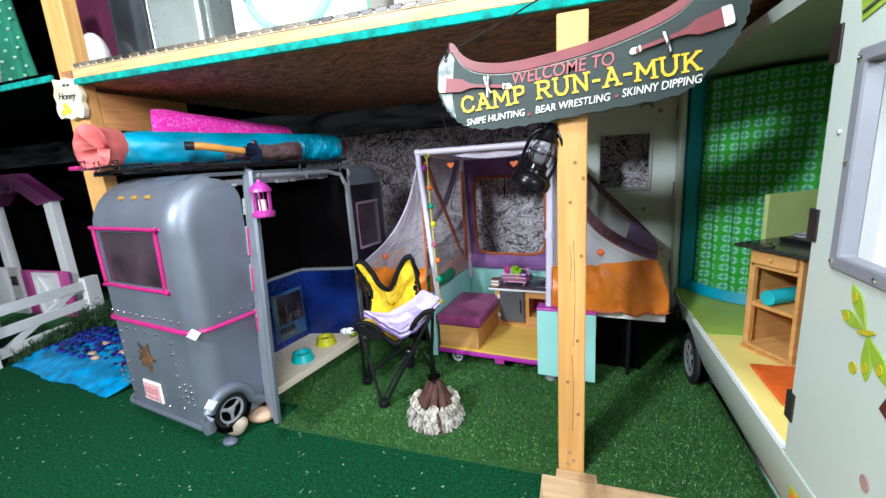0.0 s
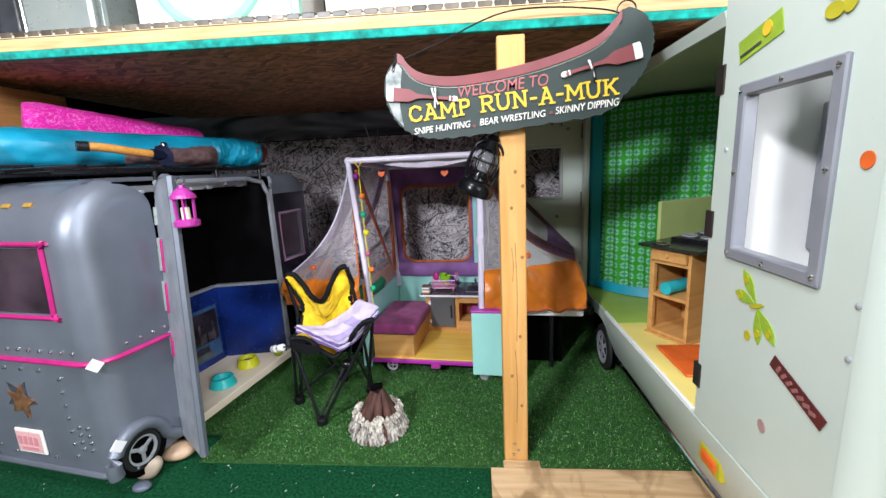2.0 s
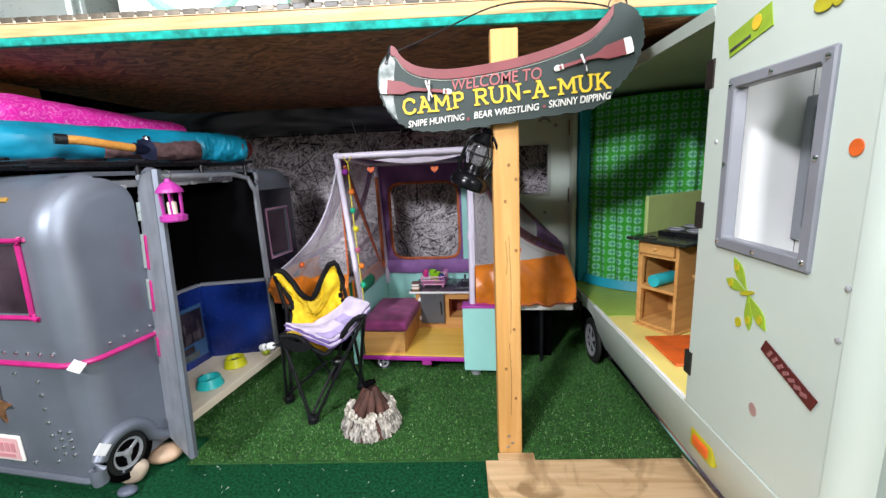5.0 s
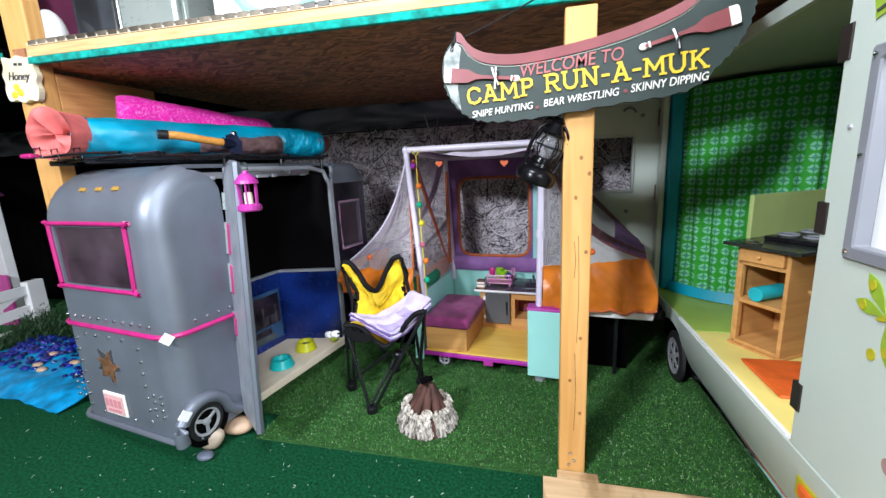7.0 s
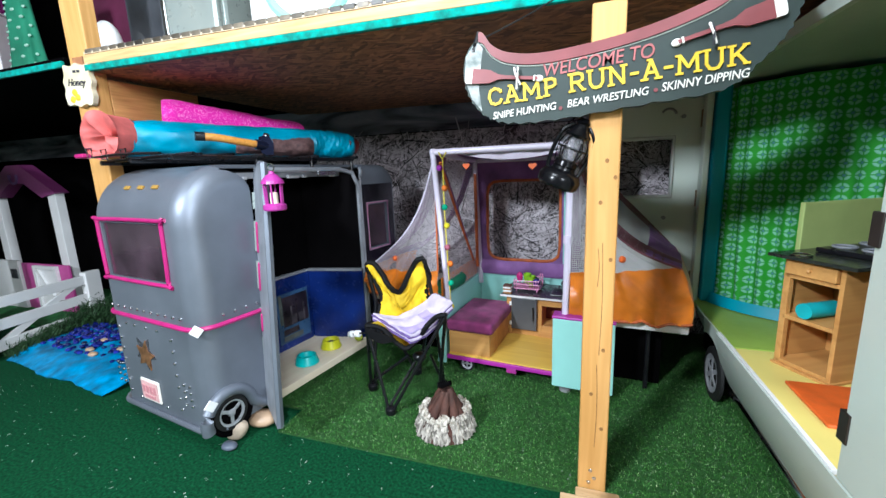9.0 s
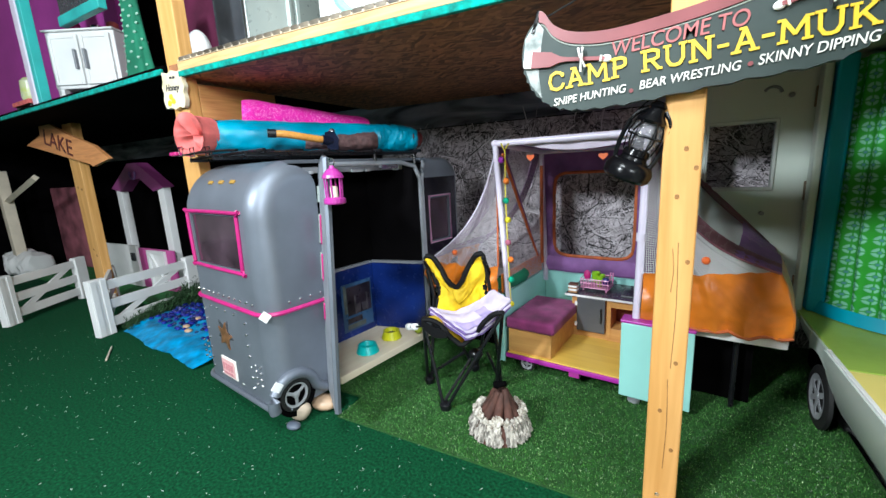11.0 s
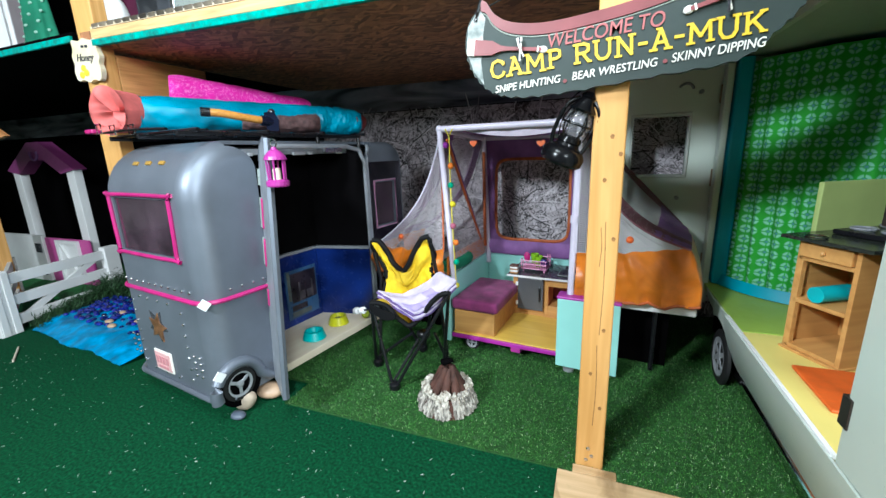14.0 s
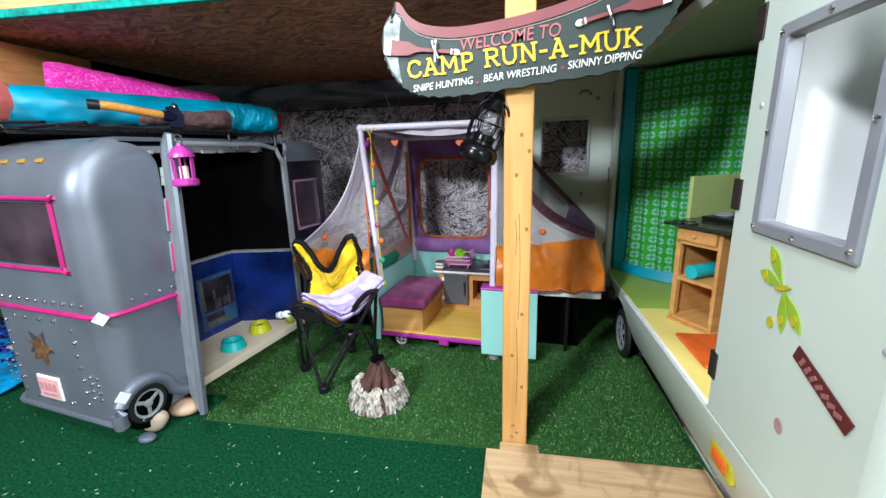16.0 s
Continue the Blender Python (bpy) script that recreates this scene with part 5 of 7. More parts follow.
part("green_pillow", bundle((-0.04, 0.05, 0.262), (-0.032, 0.2, 0.26), 0.026, 0.026, 0.1, 4.0, n=12), mat("green_velvet", (0.01, 0.2, 0.1), rough=0.9, var=0.2), popup, "green pillow", True)
HEART = [(0.016 * math.sin(a) ** 3 * 0.75, 0.0008 * (13 * math.cos(a) - 5 * math.cos(2 * a) - 2 * math.cos(3 * a) - math.cos(4 * a)) * 0.85) for a in np.linspace(0, math.tau, 21)[:-1]]
for x, z in ((0.047, 0.647), (0.249, 0.64)):
    h = part("heart_clip", plate(HEART, -0.004, 0.003), M_ORANGEP, popup, "orange heart clip")
    h.matrix_local = pose(x, 0.08, z)


# wings
M_BAND = {-1: M_VIOLET, 1: mat("wine_band", (0.24, 0.09, 0.12), rough=0.8, var=0.3, scale=14)}


def wing(side, x_in, x_out, label):
    """A fold-out bed: board, satin skirt, netting roof and gables, bindings."""
    top_f = Vector((x_in, 0.025, 0.685))
    top_b = Vector((x_in, 0.35, 0.662))
    s = 1 if side > 0 else -1
    hem = 0.35 if side > 0 else 0.325

    def hem_at(u):
        k = min(1, u / 0.55)
        return hem + (0.035 * k if side > 0 else 0.0)
    lo, hi = sorted((x_in, x_out + s * 0.0))
    part("bed_board", box(lo, hi, 0.03, 0.36, 0.205, 0.226, 0.004), M_WHITE, popup, "white bed board")

    def skirt_line(u):
        """Plan of the skirt: along the front, round the outer corner, along the end."""
        if u < 0.55:
            k = u / 0.55
            return Vector((x_in + (x_out - x_in) * k, -0.005 + 0.02 * (1 - k) - 0.012 * math.sin(k * math.pi), 0))
        k = (u - 0.55) / 0.45
        return Vector((x_out + s * 0.012 * math.sin(k * math.pi), -0.005 + 0.36 * k, 0))

    def skirt(u, v):
        p = skirt_line(u)
        bulge = 0.012 * math.sin(v * math.pi)
        p.x += s * bulge * (1 if u > 0.5 else 0.2)
        p.y -= bulge * 0.6
        p.x -= 0.03 * v * min(1, u / 0.5) * (s > 0)
        p.z = 0.228 + (hem_at(u) - 0.228) * v + 0.012 * (1 - v) * min(1, u * 2)
        crease = noise.noise(Vector((u * 16 + v * 1.5, v * 2, s))) + 0.55 * abs(noise.noise(Vector((u * 30 - v * 5, v * 4, s + 3))))
        return p + Vector((0, 0.016, 0.006)) * crease
    part("skirt", sheet(skirt, 70, 14, 0.002), M_ORANGE, popup, "orange satin skirt", True)
    part("skirt_hem", tube([skirt(u, 0.0) for u in np.linspace(0, 1, 30)], 0.004, 6), M_NETO, popup, smooth=True)

    def gable(u, v):
        base = skirt(u * 0.55, 1.0)
        p = base.lerp(top_f, v)
        k = math.sin(v * math.pi) * u
        p.z -= (0.062 if s > 0 else 0.03) * k
        p.x -= s * (0.03 if s > 0 else 0.042) * k
        return p
    part("gable_net", sheet(gable, 22, 18, 0, 0.3, 0.38), M_NET if s < 0 else M_NETR, popup, "grey net gable", True)

    def slope(u, v):
        base = skirt(0.55 + 0.45 * u, 1.0)
        p = base.lerp(top_f.lerp(top_b, u), v)
        k = math.sin(v * math.pi) * ((1 - u) if s > 0 else 1)
        p.z -= (0.062 if s > 0 else 0.03) * k
        p.x -= s * (0.03 if s > 0 else 0.042) * k
        return p
    part("roof_net", sheet(lambda u, v: slope(u, v), 18, 18, 0, 0.34, 0.42), M_NET if s < 0 else M_NETF, popup, "grey net roof", True)
    part("roof_band", sheet(lambda u, v: slope(0.0 + (0.26 if s < 0 else 0.2) * u, v), 4, 20, 0.0025), M_BAND[s], popup, "violet roof band", True)
    part("roof_band", sheet(lambda u, v: slope(u, v * (0.16 if s < 0 else 0.24)), 16, 4, 0.0025), M_VIOLET, popup, "violet roof band", True)
    part("roof_band", sheet(lambda u, v: slope((0.85 if s < 0 else 0.8) + (0.15 if s < 0 else 0.2) * u, v), 4, 20, 0.0025), M_BAND[s], popup, "violet roof band", True)
    part("ridge_binding", tube([slope(0, v) for v in np.linspace(0, 1, 18)], 0.0025, 6), M_LILAC if s < 0 else M_BAND[1], popup, "thin sewn edge", True)
    part("inner_binding", tube([gable(0.0, v) for v in np.linspace(0, 1, 18)], 0.003, 6), M_NETO if s < 0 else M_LILAC, popup, "sewn binding", True)
    c = gable(0.62 if side > 0 else 0.7, 0.14)
    part("flower_clip", ball(c, 0.009, 8, 6), M_ORANGEP, popup, "orange clip")
    part("bed_leg", rod((x_in + (x_out - x_in) * 0.7, 0.1, 0.002), (x_in + (x_out - x_in) * 0.7, 0.1, 0.206), 0.006), M_BLACKP, popup, "black bed leg")
    # Added black box: the shade under the bed, built as a solid.
    part("underbed_shade", box(lo + 0.03, hi - 0.05, 0.14, 0.35, 0.003, 0.204), M_BLACK, popup, "black box standing for the dark under the bed")
    part("bed_leg", rod((x_in + (x_out - x_in) * 0.7, 0.38, 0.002), (x_in + (x_out - x_in) * 0.7, 0.3, 0.206), 0.006), M_BLACKP, popup, "black bed leg")


wing(-1, -0.034, -0.285, "left")
wing(1, 0.365, 0.655, "right")
for x, y in ((0.055, 0.03), (0.055, 0.34)):
    wheel(popup, pose(x, y, 0.026, 90, 0, 0), 0.0255, 0.016, 4)
part("jack", box(0.19, 0.22, 0.002, 0.02, 0.03, 0.0455, 0.002), M_MAGENTA, popup, "magenta step bracket")
part("caster", spin([(0.012, 0.001), (0.015, 0.004), (0.015, 0.012), (0.006, 0.016), (0.006, 0.045)], 14, (0.36, 0.01, 0)), M_RIM, popup, "grey caster foot", True)
part("caster", spin([(0.012, 0.001), (0.015, 0.004), (0.015, 0.012), (0.006, 0.016), (0.006, 0.045)], 14, (0.34, 0.36, 0)), M_GREYT, popup, "grey caster foot", True)

gar = thing("bead_garland", POP, "string of coloured pompom balls hung from the camper frame", "garland")
sp = smooth_path([(0.006, -0.003, 0.672), (0.01, -0.012, 0.55), (0.015, -0.014, 0.4), (0.02, -0.014, 0.27), (0.022, -0.012, 0.222)], 8)
part("string", tube(sp, 0.0018, 6), mat("yellow_cord", (0.7, 0.6, 0.05), rough=0.8), gar)
part("bow", tube([(-0.006, -0.003, 0.688), (0.006, -0.006, 0.668), (0.018, -0.003, 0.688)], 0.002, 6), bpy.data.materials["yellow_cord"], gar)
BALLS = (((0.3, 0.02, 0.35), 0.643, -0.008), ((0.8, 0.2, 0.02), 0.585, 0.004), ((0.0, 0.35, 0.2), 0.53, 0.0), ((0.75, 0.65, 0.02), 0.475, 0.003), ((0.45, 0.12, 0.2), 0.41, 0.0), ((0.8, 0.2, 0.02), 0.36, 0.006), ((0.0, 0.4, 0.22), 0.3, 0.004), ((0.75, 0.65, 0.02), 0.225, 0.0))
for k, (c, z, dx) in enumerate(BALLS):
    t = (0.672 - z) / 0.45
    part("pompom", ball((0.006 + 0.016 * t + dx, -0.012, z), 0.0092, 14, 10), mat("pompom_%s" % "abcdefgh"[k], c, rough=0.7, var=0.2, scale=200, bump=0.6, bscale=800), gar, smooth=True)

rack = thing("dish_rack", POP @ pose(0.19, 0.29, 0.2092), "pink plastic dish rack with toy utensils on the worktop", "dish rack")
M_RACK = mat("pink_plastic", (0.75, 0.28, 0.5), rough=0.35, var=0.08)
part("tray", box(-0.042, 0.042, -0.03, 0.03, 0.008, 0.011, 0.001), M_RACK, rack)
for k in range(11):
    x = -0.042 + k * 0.0084
    part("wire", rod((x, -0.031, 0.009), (x, -0.035, 0.04), 0.0014, seg=6), M_RACK, rack)
for z, e in ((0.01, 0.031), (0.026, 0.033), (0.04, 0.036)):
    part("rim", tube([(-0.044, -e, z), (0.044, -e, z), (0.046, e, z), (-0.046, e, z)], 0.0018, 6, True), M_RACK, rack)
for x in (-0.036, 0.036):
    part("foot", rod((x, -0.026, 0), (x, -0.026, 0.01), 0.003), M_RACK, rack)
part("green_cup", spin([(0.012, 0.012), (0.016, 0.05), (0.014, 0.05), (0.011, 0.016)], 18, (0.01, 0, 0)), mat("lime_cup", (0.3, 0.62, 0.02), rough=0.4), rack, "lime green cup", True)
part("green_cup", spin([(0.01, 0.02), (0.014, 0.055), (0.012, 0.055), (0.01, 0.024)], 18, (-0.006, 0.012, 0)), bpy.data.materials["lime_cup"], rack, "lime green cup", True)
part("pink_spoon", ball((-0.03, -0.005, 0.045), 0.014, 12, 8, (0.8, 0.4, 1.3)), M_PINK, rack, "hot pink spoon", True)
part("blue_bowl", ball((0.03, -0.01, 0.03), 0.014, 12, 8, (1, 0.5, 1)), mat("navy_plastic", (0.03, 0.02, 0.2), rough=0.35), rack, "dark blue bowl", True)
part("handle_loop", tube([(0.04, 0, 0.02), (0.042, 0, 0.06), (0.05, 0, 0.06), (0.05, 0, 0.02)], 0.002, 6), M_RACK, rack)
sm = thing("toy_smores", POP @ pose(0.133, 0.225, 0.2098), "stack of toy biscuits and marshmallow on the worktop edge", "toy food")
for k, (mm, z) in enumerate(((mat("biscuit", (0.4, 0.2, 0.08), rough=0.7, var=0.2), 0.0), (M_WHITE, 0.006), (bpy.data.materials["biscuit"], 0.013), (M_WHITE, 0.017), (mat("choc_brown", (0.12, 0.04, 0.02), rough=0.5), 0.024))):
    part("biscuit" if mm is not M_WHITE else "marshmallow", box(-0.014, 0.014, -0.012, 0.012, z, z + 0.0065, 0.002), mm, sm)

# ---- motorhome ----
RVX = 0.31
rv = thing("toy_motorhome", pose(RVX, 0, 0), "mint toy motorhome with open side and sticker decals", "toy motorhome")
part("deck", box(0.004, 0.62, 0.53, 0.985, 0.195, 0.212, 0.002), M_YELLOWF, rv, "yellow floor")
part("deck", box(0.004, 0.62, 0.987, 1.4, 0.195, 0.2125, 0.002), M_GREENF, rv, "lime green floor")
part("skirt", sheet(lambda u, v: Vector((-0.002 + 0.045 * v ** 1.6, 0.12 + 0.965 * u, 0.209 - 0.145 * v)), 30, 8, 0.004), M_MINT, rv, "curved mint side skirt", True)
part("skirt_tail", sheet(lambda u, v: Vector((-0.002 + 0.06 * v * v + 0.02 * u * u, 1.2 + 0.2 * u, 0.209 - 0.1 * v)), 10, 6, 0.004), M_MINT, rv, smooth=True)
part("arch_panel", sheet(lambda u, v: Vector((0.0, 1.085 + 0.115 * u, 0.209 - (0.209 - 0.165 - 0.0 * u) * v + 0.012 * math.sin(u * math.pi) * v)), 10, 3, 0.004), M_MINT, rv, smooth=True)
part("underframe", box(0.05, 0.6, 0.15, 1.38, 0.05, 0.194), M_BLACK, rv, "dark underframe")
part("bumper_tube", tube([(0.045, 0.12, 0.055), (0.045, 1.08, 0.055)], 0.014, 10), M_CHROME, rv, "grey lower rail", True)
wheel(rv, pose(0.014, 1.135, 0.074, 0, -90, 0), 0.072, 0.012, 6)
wheel(rv, pose(0.03, 0.35, 0.075, 0, -90, 0), 0.07, 0.04, 6)
part("edge_trim", box(-0.003, 0.004, 0.585, 1.08, 0.205, 0.2135, 0.001), M_WHITE, rv, "pale floor edge")


def pierced(x0, x1, y0, y1, z0, z1, wy0, wy1, wz0, wz1, bevel=0.004):
    """An upright panel in the y-z plane with a window through it."""
    bm = bmesh.new()
    out, hole = ((y0, z0), (y1, z0), (y1, z1), (y0, z1)), ((wy0, wz0), (wy1, wz0), (wy1, wz1), (wy0, wz1))
    ring = [[[bm.verts.new((x, y, z)) for y, z in loop] for loop in (out, hole)] for x in (x0, x1)]
    (ao, ah), (bo, bh) = ring
    for i in range(4):
        j = (i + 1) % 4
        for f in ((ao[i], ao[j], ah[j], ah[i]), (bo[i], bh[i], bh[j], bo[j]), (ao[i], bo[i], bo[j], ao[j]), (ah[i], ah[j], bh[j], bh[i])):
            bm.faces.new(f)
    bmesh.ops.bevel(bm, geom=bm.edges, offset=0.002, segments=1, affect="EDGES")
    return bm


side = part("side_wall", pierced(-0.004, 0.009, 0.30, 0.574, 0.21, 0.93, 0.37, 0.506, 0.52, 0.73), M_MINT, rv, "mint side wall with window")
part("corner_post", sheet(lambda u, v: Vector((-0.004 + 0.024 * (1 - math.cos(u * 1.57)), 0.3 - 0.022 * math.sin(u * 1.57), 0.21 + 0.72 * v)), 8, 4, 0.006), M_MINT, rv, "rounded front corner", True)
wf = part("window_frame", pierced(-0.009, 0.0105, 0.354, 0.522, 0.504, 0.745, 0.3705, 0.5055, 0.5205, 0.7295), M_GREYF, rv, "grey window frame")
for y, z in ((0.362, 0.516), (0.44, 0.512), (0.514, 0.514), (0.514, 0.627), (0.362, 0.632), (0.44, 0.737), (0.514, 0.735), (0.362, 0.735)):
    part("screw", ball((-0.0095, y, z), 0.0032, 8, 6), M_CHROME, wf)
part("inner_wall", box(0.16, 0.17, 0.47, 0.5835, 0.212, 0.845), M_WHITE, rv, "white inner wall")
# Unseen half, added only to keep the side lamp off the curtain.
part("partition", box(0.171, 0.62, 0.584, 0.592, 0.213, 0.845), M_WHITE, rv, "white partition, half of it unseen and stopping light")
part("partition", box(0.0095, 0.159, 0.584, 0.592, 0.4, 0.845), M_WHITE, rv, "white partition, half of it unseen and stopping light")
part("inner_frame", pierced(0.145, 0.159, 0.474, 0.578, 0.5, 0.722, 0.49, 0.56, 0.52, 0.705), M_GREYF, rv, "grey inner window frame")
part("inner_pane", box(0.155, 0.159, 0.4905, 0.5595, 0.5205, 0.7045), M_BLACKP, rv, "dark inner pane")
for z in (0.265, 0.525, 0.74):
    part("hinge", box(-0.0065, 0.006, 0.562, 0.582, z, z + 0.042, 0.001), mat("bronze_%d" % int(z * 1000), (0.05, 0.04, 0.035), rough=0.4, metal=0.6), rv, "dark bronze hinge")
part("roof", sheet(lambda u, v: Vector((-0.004 + 0.61 * u, 0.58 + 0.84 * v, 0.858 + 0.045 * math.sin(min(1, u * 3) * 1.57))), 16, 4, 0.02), M_MINT, rv, "rounded mint roof", True)
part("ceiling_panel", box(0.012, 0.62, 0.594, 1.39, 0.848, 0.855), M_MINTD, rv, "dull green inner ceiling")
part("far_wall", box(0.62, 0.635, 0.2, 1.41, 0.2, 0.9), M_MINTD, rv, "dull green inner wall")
# Unseen wall, added to block lamp light; its opening lights the partition.
front = pierced(-0.012, 0.0, -0.62, -0.05, 0.2, 0.9, -0.58, -0.09, 0.42, 0.83)
bmesh.ops.transform(front, matrix=Matrix.Translation((0, 0.235, 0)) @ Matrix.Rotation(radians(90), 4, "Z"), verts=front.verts)
part("unseen_front", front, M_MINT, rv, "unseen mint front wall, opened so light enters the cab")
# cab side, set back behind the rounded corner
cab_side = part("cab_side", pierced(0.048, 0.06, 0.02, 0.31, 0.22, 0.9, 0.07, 0.25, 0.585, 0.78), M_MINT, rv, "mint cab side")
part("seam", tube([(0.0475, 0.02, 0.505), (0.0475, 0.31, 0.505)], 0.0012, 5), M_GREYF, cab_side, "thin panel seam")
part("handle", plate([(0.03 * math.cos(a) * (0.62 + 0.38 * abs(math.sin(a))) - 0.002, 0.05 * math.sin(a)) for a in np.linspace(-1.57, 1.57, 14)], -0.004, 0.004, m=Matrix.Translation((0.046, 0.33, 0.462)) @ Matrix.Rotation(radians(-90), 4, "Z")), M_GREYF, cab_side, "grey crescent handle")
part("vine_print", tube(smooth_path([(0.0475, 0.345, 0.385), (0.0475, 0.332, 0.368), (0.0475, 0.322, 0.378), (0.0475, 0.33, 0.39), (0.0475, 0.315, 0.385), (0.0475, 0.29, 0.375), (0.0475, 0.25, 0.39)], 6), 0.0011, 5), M_GREYT, cab_side, "thin dark curling line", True)
part("leaf_print", plate([(0, 0), (0.012, 0.006), (0.03, 0.004), (0.016, -0.003)], -0.0012, 0.0, m=Matrix.Translation((0.0475, 0.305, 0.362)) @ Matrix.Rotation(radians(-90), 4, "Z")), M_LIME, cab_side, "lime leaf")
part("turquoise_print", box(0.0465, 0.048, 0.29, 0.335, 0.573, 0.584), M_TURQ, cab_side, "turquoise strip")
part("sill", box(-0.001, 0.05, 0.245, 0.562, 0.19, 0.2095, 0.002), M_MINT, rv, "mint sill")
part("end_wall", box(0.03, 0.62, 1.405, 1.415, 0.2, 0.86), M_TURQ, rv, "turquoise end wall")
part("end_strip", box(0.018, 0.055, 1.33, 1.36, 0.214, 0.845, 0.006), M_TURQ, rv, "turquoise curtain frame")
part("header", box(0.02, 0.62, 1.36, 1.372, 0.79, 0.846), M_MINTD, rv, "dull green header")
part("corner_pillar", box(-0.004, 0.014, 1.34, 1.375, 0.15, 0.86, 0.004), M_MINT, rv, "mint corner pillar")


def tub(u, v, r0=0.275, r1=0.285):
    a = math.pi * (1.0 + 0.62 * u)
    r = r0 + (r1 - r0) * v
    return Vector((0.31 + r * math.cos(a), 1.42 + r * math.sin(a) * 0.92, 0.2125 + 0.03 * v))


part("curtain_base", sheet(lambda u, v: tub(u, v, 0.285, 0.275), 30, 3, 0.01), M_TURQ, rv, "turquoise curved curtain base", True)


def drape(u, v):
    a = math.pi * (1.0 + 0.62 * u)
    r = 0.262 + 0.010 * math.sin(u * 62 + 1.1 * math.sin(v * 3)) * (0.45 + 0.55 * (1 - v)) + 0.004 * math.sin(u * 23 + 2)
    return Vector((0.31 + r * math.cos(a), 1.42 + r * math.sin(a) * 0.92, 0.232 + 0.6 * v))


curtain = tagged(part("curtain", sheet(drape, 160, 24, 0.0015, 18, 21), M_FLOWER, smooth=True), "green flower print curtain hanging in the motorhome", "curtain")
curtain.matrix_world = pose(RVX, 0, 0)
# rear door, swung open against the backdrop
rd = part("rear_door", pierced(1.396, 1.41, -0.01, 0.3, 0.12, 0.86, 0.075, 0.222, 0.535, 0.706), M_MINT, rv, "open mint rear door with window")
rd.data.transform(Matrix.Rotation(radians(90), 4, "Z"))
bm = pierced(1.39, 1.412, 0.067, 0.23, 0.525, 0.716, 0.0755, 0.2215, 0.5355, 0.7055)
bmesh.ops.transform(bm, matrix=Matrix.Rotation(radians(90), 4, "Z"), verts=bm.verts)
part("window_frame", bm, mat("pale_grey_frame", (0.5, 0.53, 0.5), rough=0.4), rd, "pale window frame")
part("door_edge", box(0.012, 0.02, 1.38, 1.4, 0.15, 0.85, 0.002), M_WHITE, rv, "white door edge strip")
for z in (0.245, 0.5, 0.735):
    part("hinge", box(-0.005, 0.03, 1.372, 1.39, z, z + 0.05, 0.002), mat("brass_%d" % int(z * 1000), (0.22, 0.13, 0.06), rough=0.45, metal=0.4), rv, "brown hinge plate")
for x, z in ((-0.087, 0.464), (-0.05, 0.77), (-0.03, 0.33)):
    part("bolt", rod((x, 1.385, z), (x, 1.397, z), 0.006), M_GREYF, rv)
part("hook", tube([(-0.09 + 0.02 * math.cos(a), 1.39, 0.775 + 0.02 * math.sin(a)) for a in np.linspace(0.2, 2.6, 8)], 0.004, 6), M_GREYF, rv)


# decals on the side wall, drawn in y and z
def decal(name, outline, y, z, turn, material, label, parent=side, lift=0.0):
    """outline in metres, x forward along the wall towards the viewer's right."""
    m = Matrix.Translation((-0.0045 - lift, y, z)) @ Matrix.Rotation(radians(-90), 4, "Z") @ Matrix.Rotation(radians(turn), 4, "Y")
    o = part(name, plate(outline, -0.0012, 0.0), material, parent, label)
    o.matrix_local = m
    return o


def oval(a, b, n=18):
    return [(a * math.cos(k * math.tau / n), b * math.sin(k * math.tau / n)) for k in range(n)]


def petal(l, w, n=9):
    up = [(l * k / n, w * math.sin(math.pi * (k / n) ** 1.5)) for k in range(n + 1)]
    return up + [(x, -z) for x, z in up[-2:0:-1]]


FY, FZ = 0.446, 0.453
for ang, ln, w in ((-128, 0.054, 0.0085), (-171, 0.047, 0.008), (46, 0.055, 0.009), (80, 0.052, 0.0075)):
    o = decal("wing_decal", petal(ln, w), FY, FZ, ang, M_LIME, "lime dragonfly wing")
    c = decal("spot", oval(0.0045, 0.006), FY - math.cos(radians(ang)) * ln * 0.72, FZ - math.sin(radians(ang)) * ln * 0.72, 0, M_OLIVE, "", lift=0.0015)
decal("body_decal", oval(0.014, 0.003), FY, FZ, -20, M_OLIVE, "olive dragonfly body", lift=0.001)
decal("dot_decal", oval(0.006, 0.007), 0.459, 0.406, 0, M_OLIVE, "olive dot")
decal("dot_decal", oval(0.0075, 0.0085), 0.322, 0.641, 0, M_ORANGEP, "orange dot")
decal("dot_decal", oval(0.0065, 0.009), 0.414, 0.297, -20, mat("dusty_pink", (0.42, 0.26, 0.24), rough=0.5), "dusty pink oval")
st = decal("sticker", [(-0.04, -0.0145), (0.04, -0.0145), (0.04, 0.0145), (-0.04, 0.0145)], 0.493, 0.797, -13, M_LIME, "lime sticker")
decal("bar", [(-0.02, -0.001), (0.02, -0.001), (0.02, 0.002), (-0.02, 0.002)], 0.507, 0.786, -13, M_GREYT, "", lift=0.0015)
decal("flower", oval(0.008, 0.009), 0.478, 0.804, 0, M_SIGNY, "yellow flower", lift=0.0015)
for dy, dz, t in ((0.012, 0.012, 30), (-0.008, 0.016, 70), (0.01, -0.008, 10), (-0.008, -0.004, 100)):
    decal("butterfly_decal", oval(0.012, 0.008), 0.37 + dy, 0.798 + dz, t, M_OLIVE, "olive butterfly wing", lift=0.0004 * (t % 7))
decal("name_board", [(-0.045, -0.0085), (0.045, -0.0085), (0.045, 0.0085), (-0.045, 0.0085)], 0.366, 0.377, 24, M_MAROON, "maroon board with worn pale marks", lift=0.001)
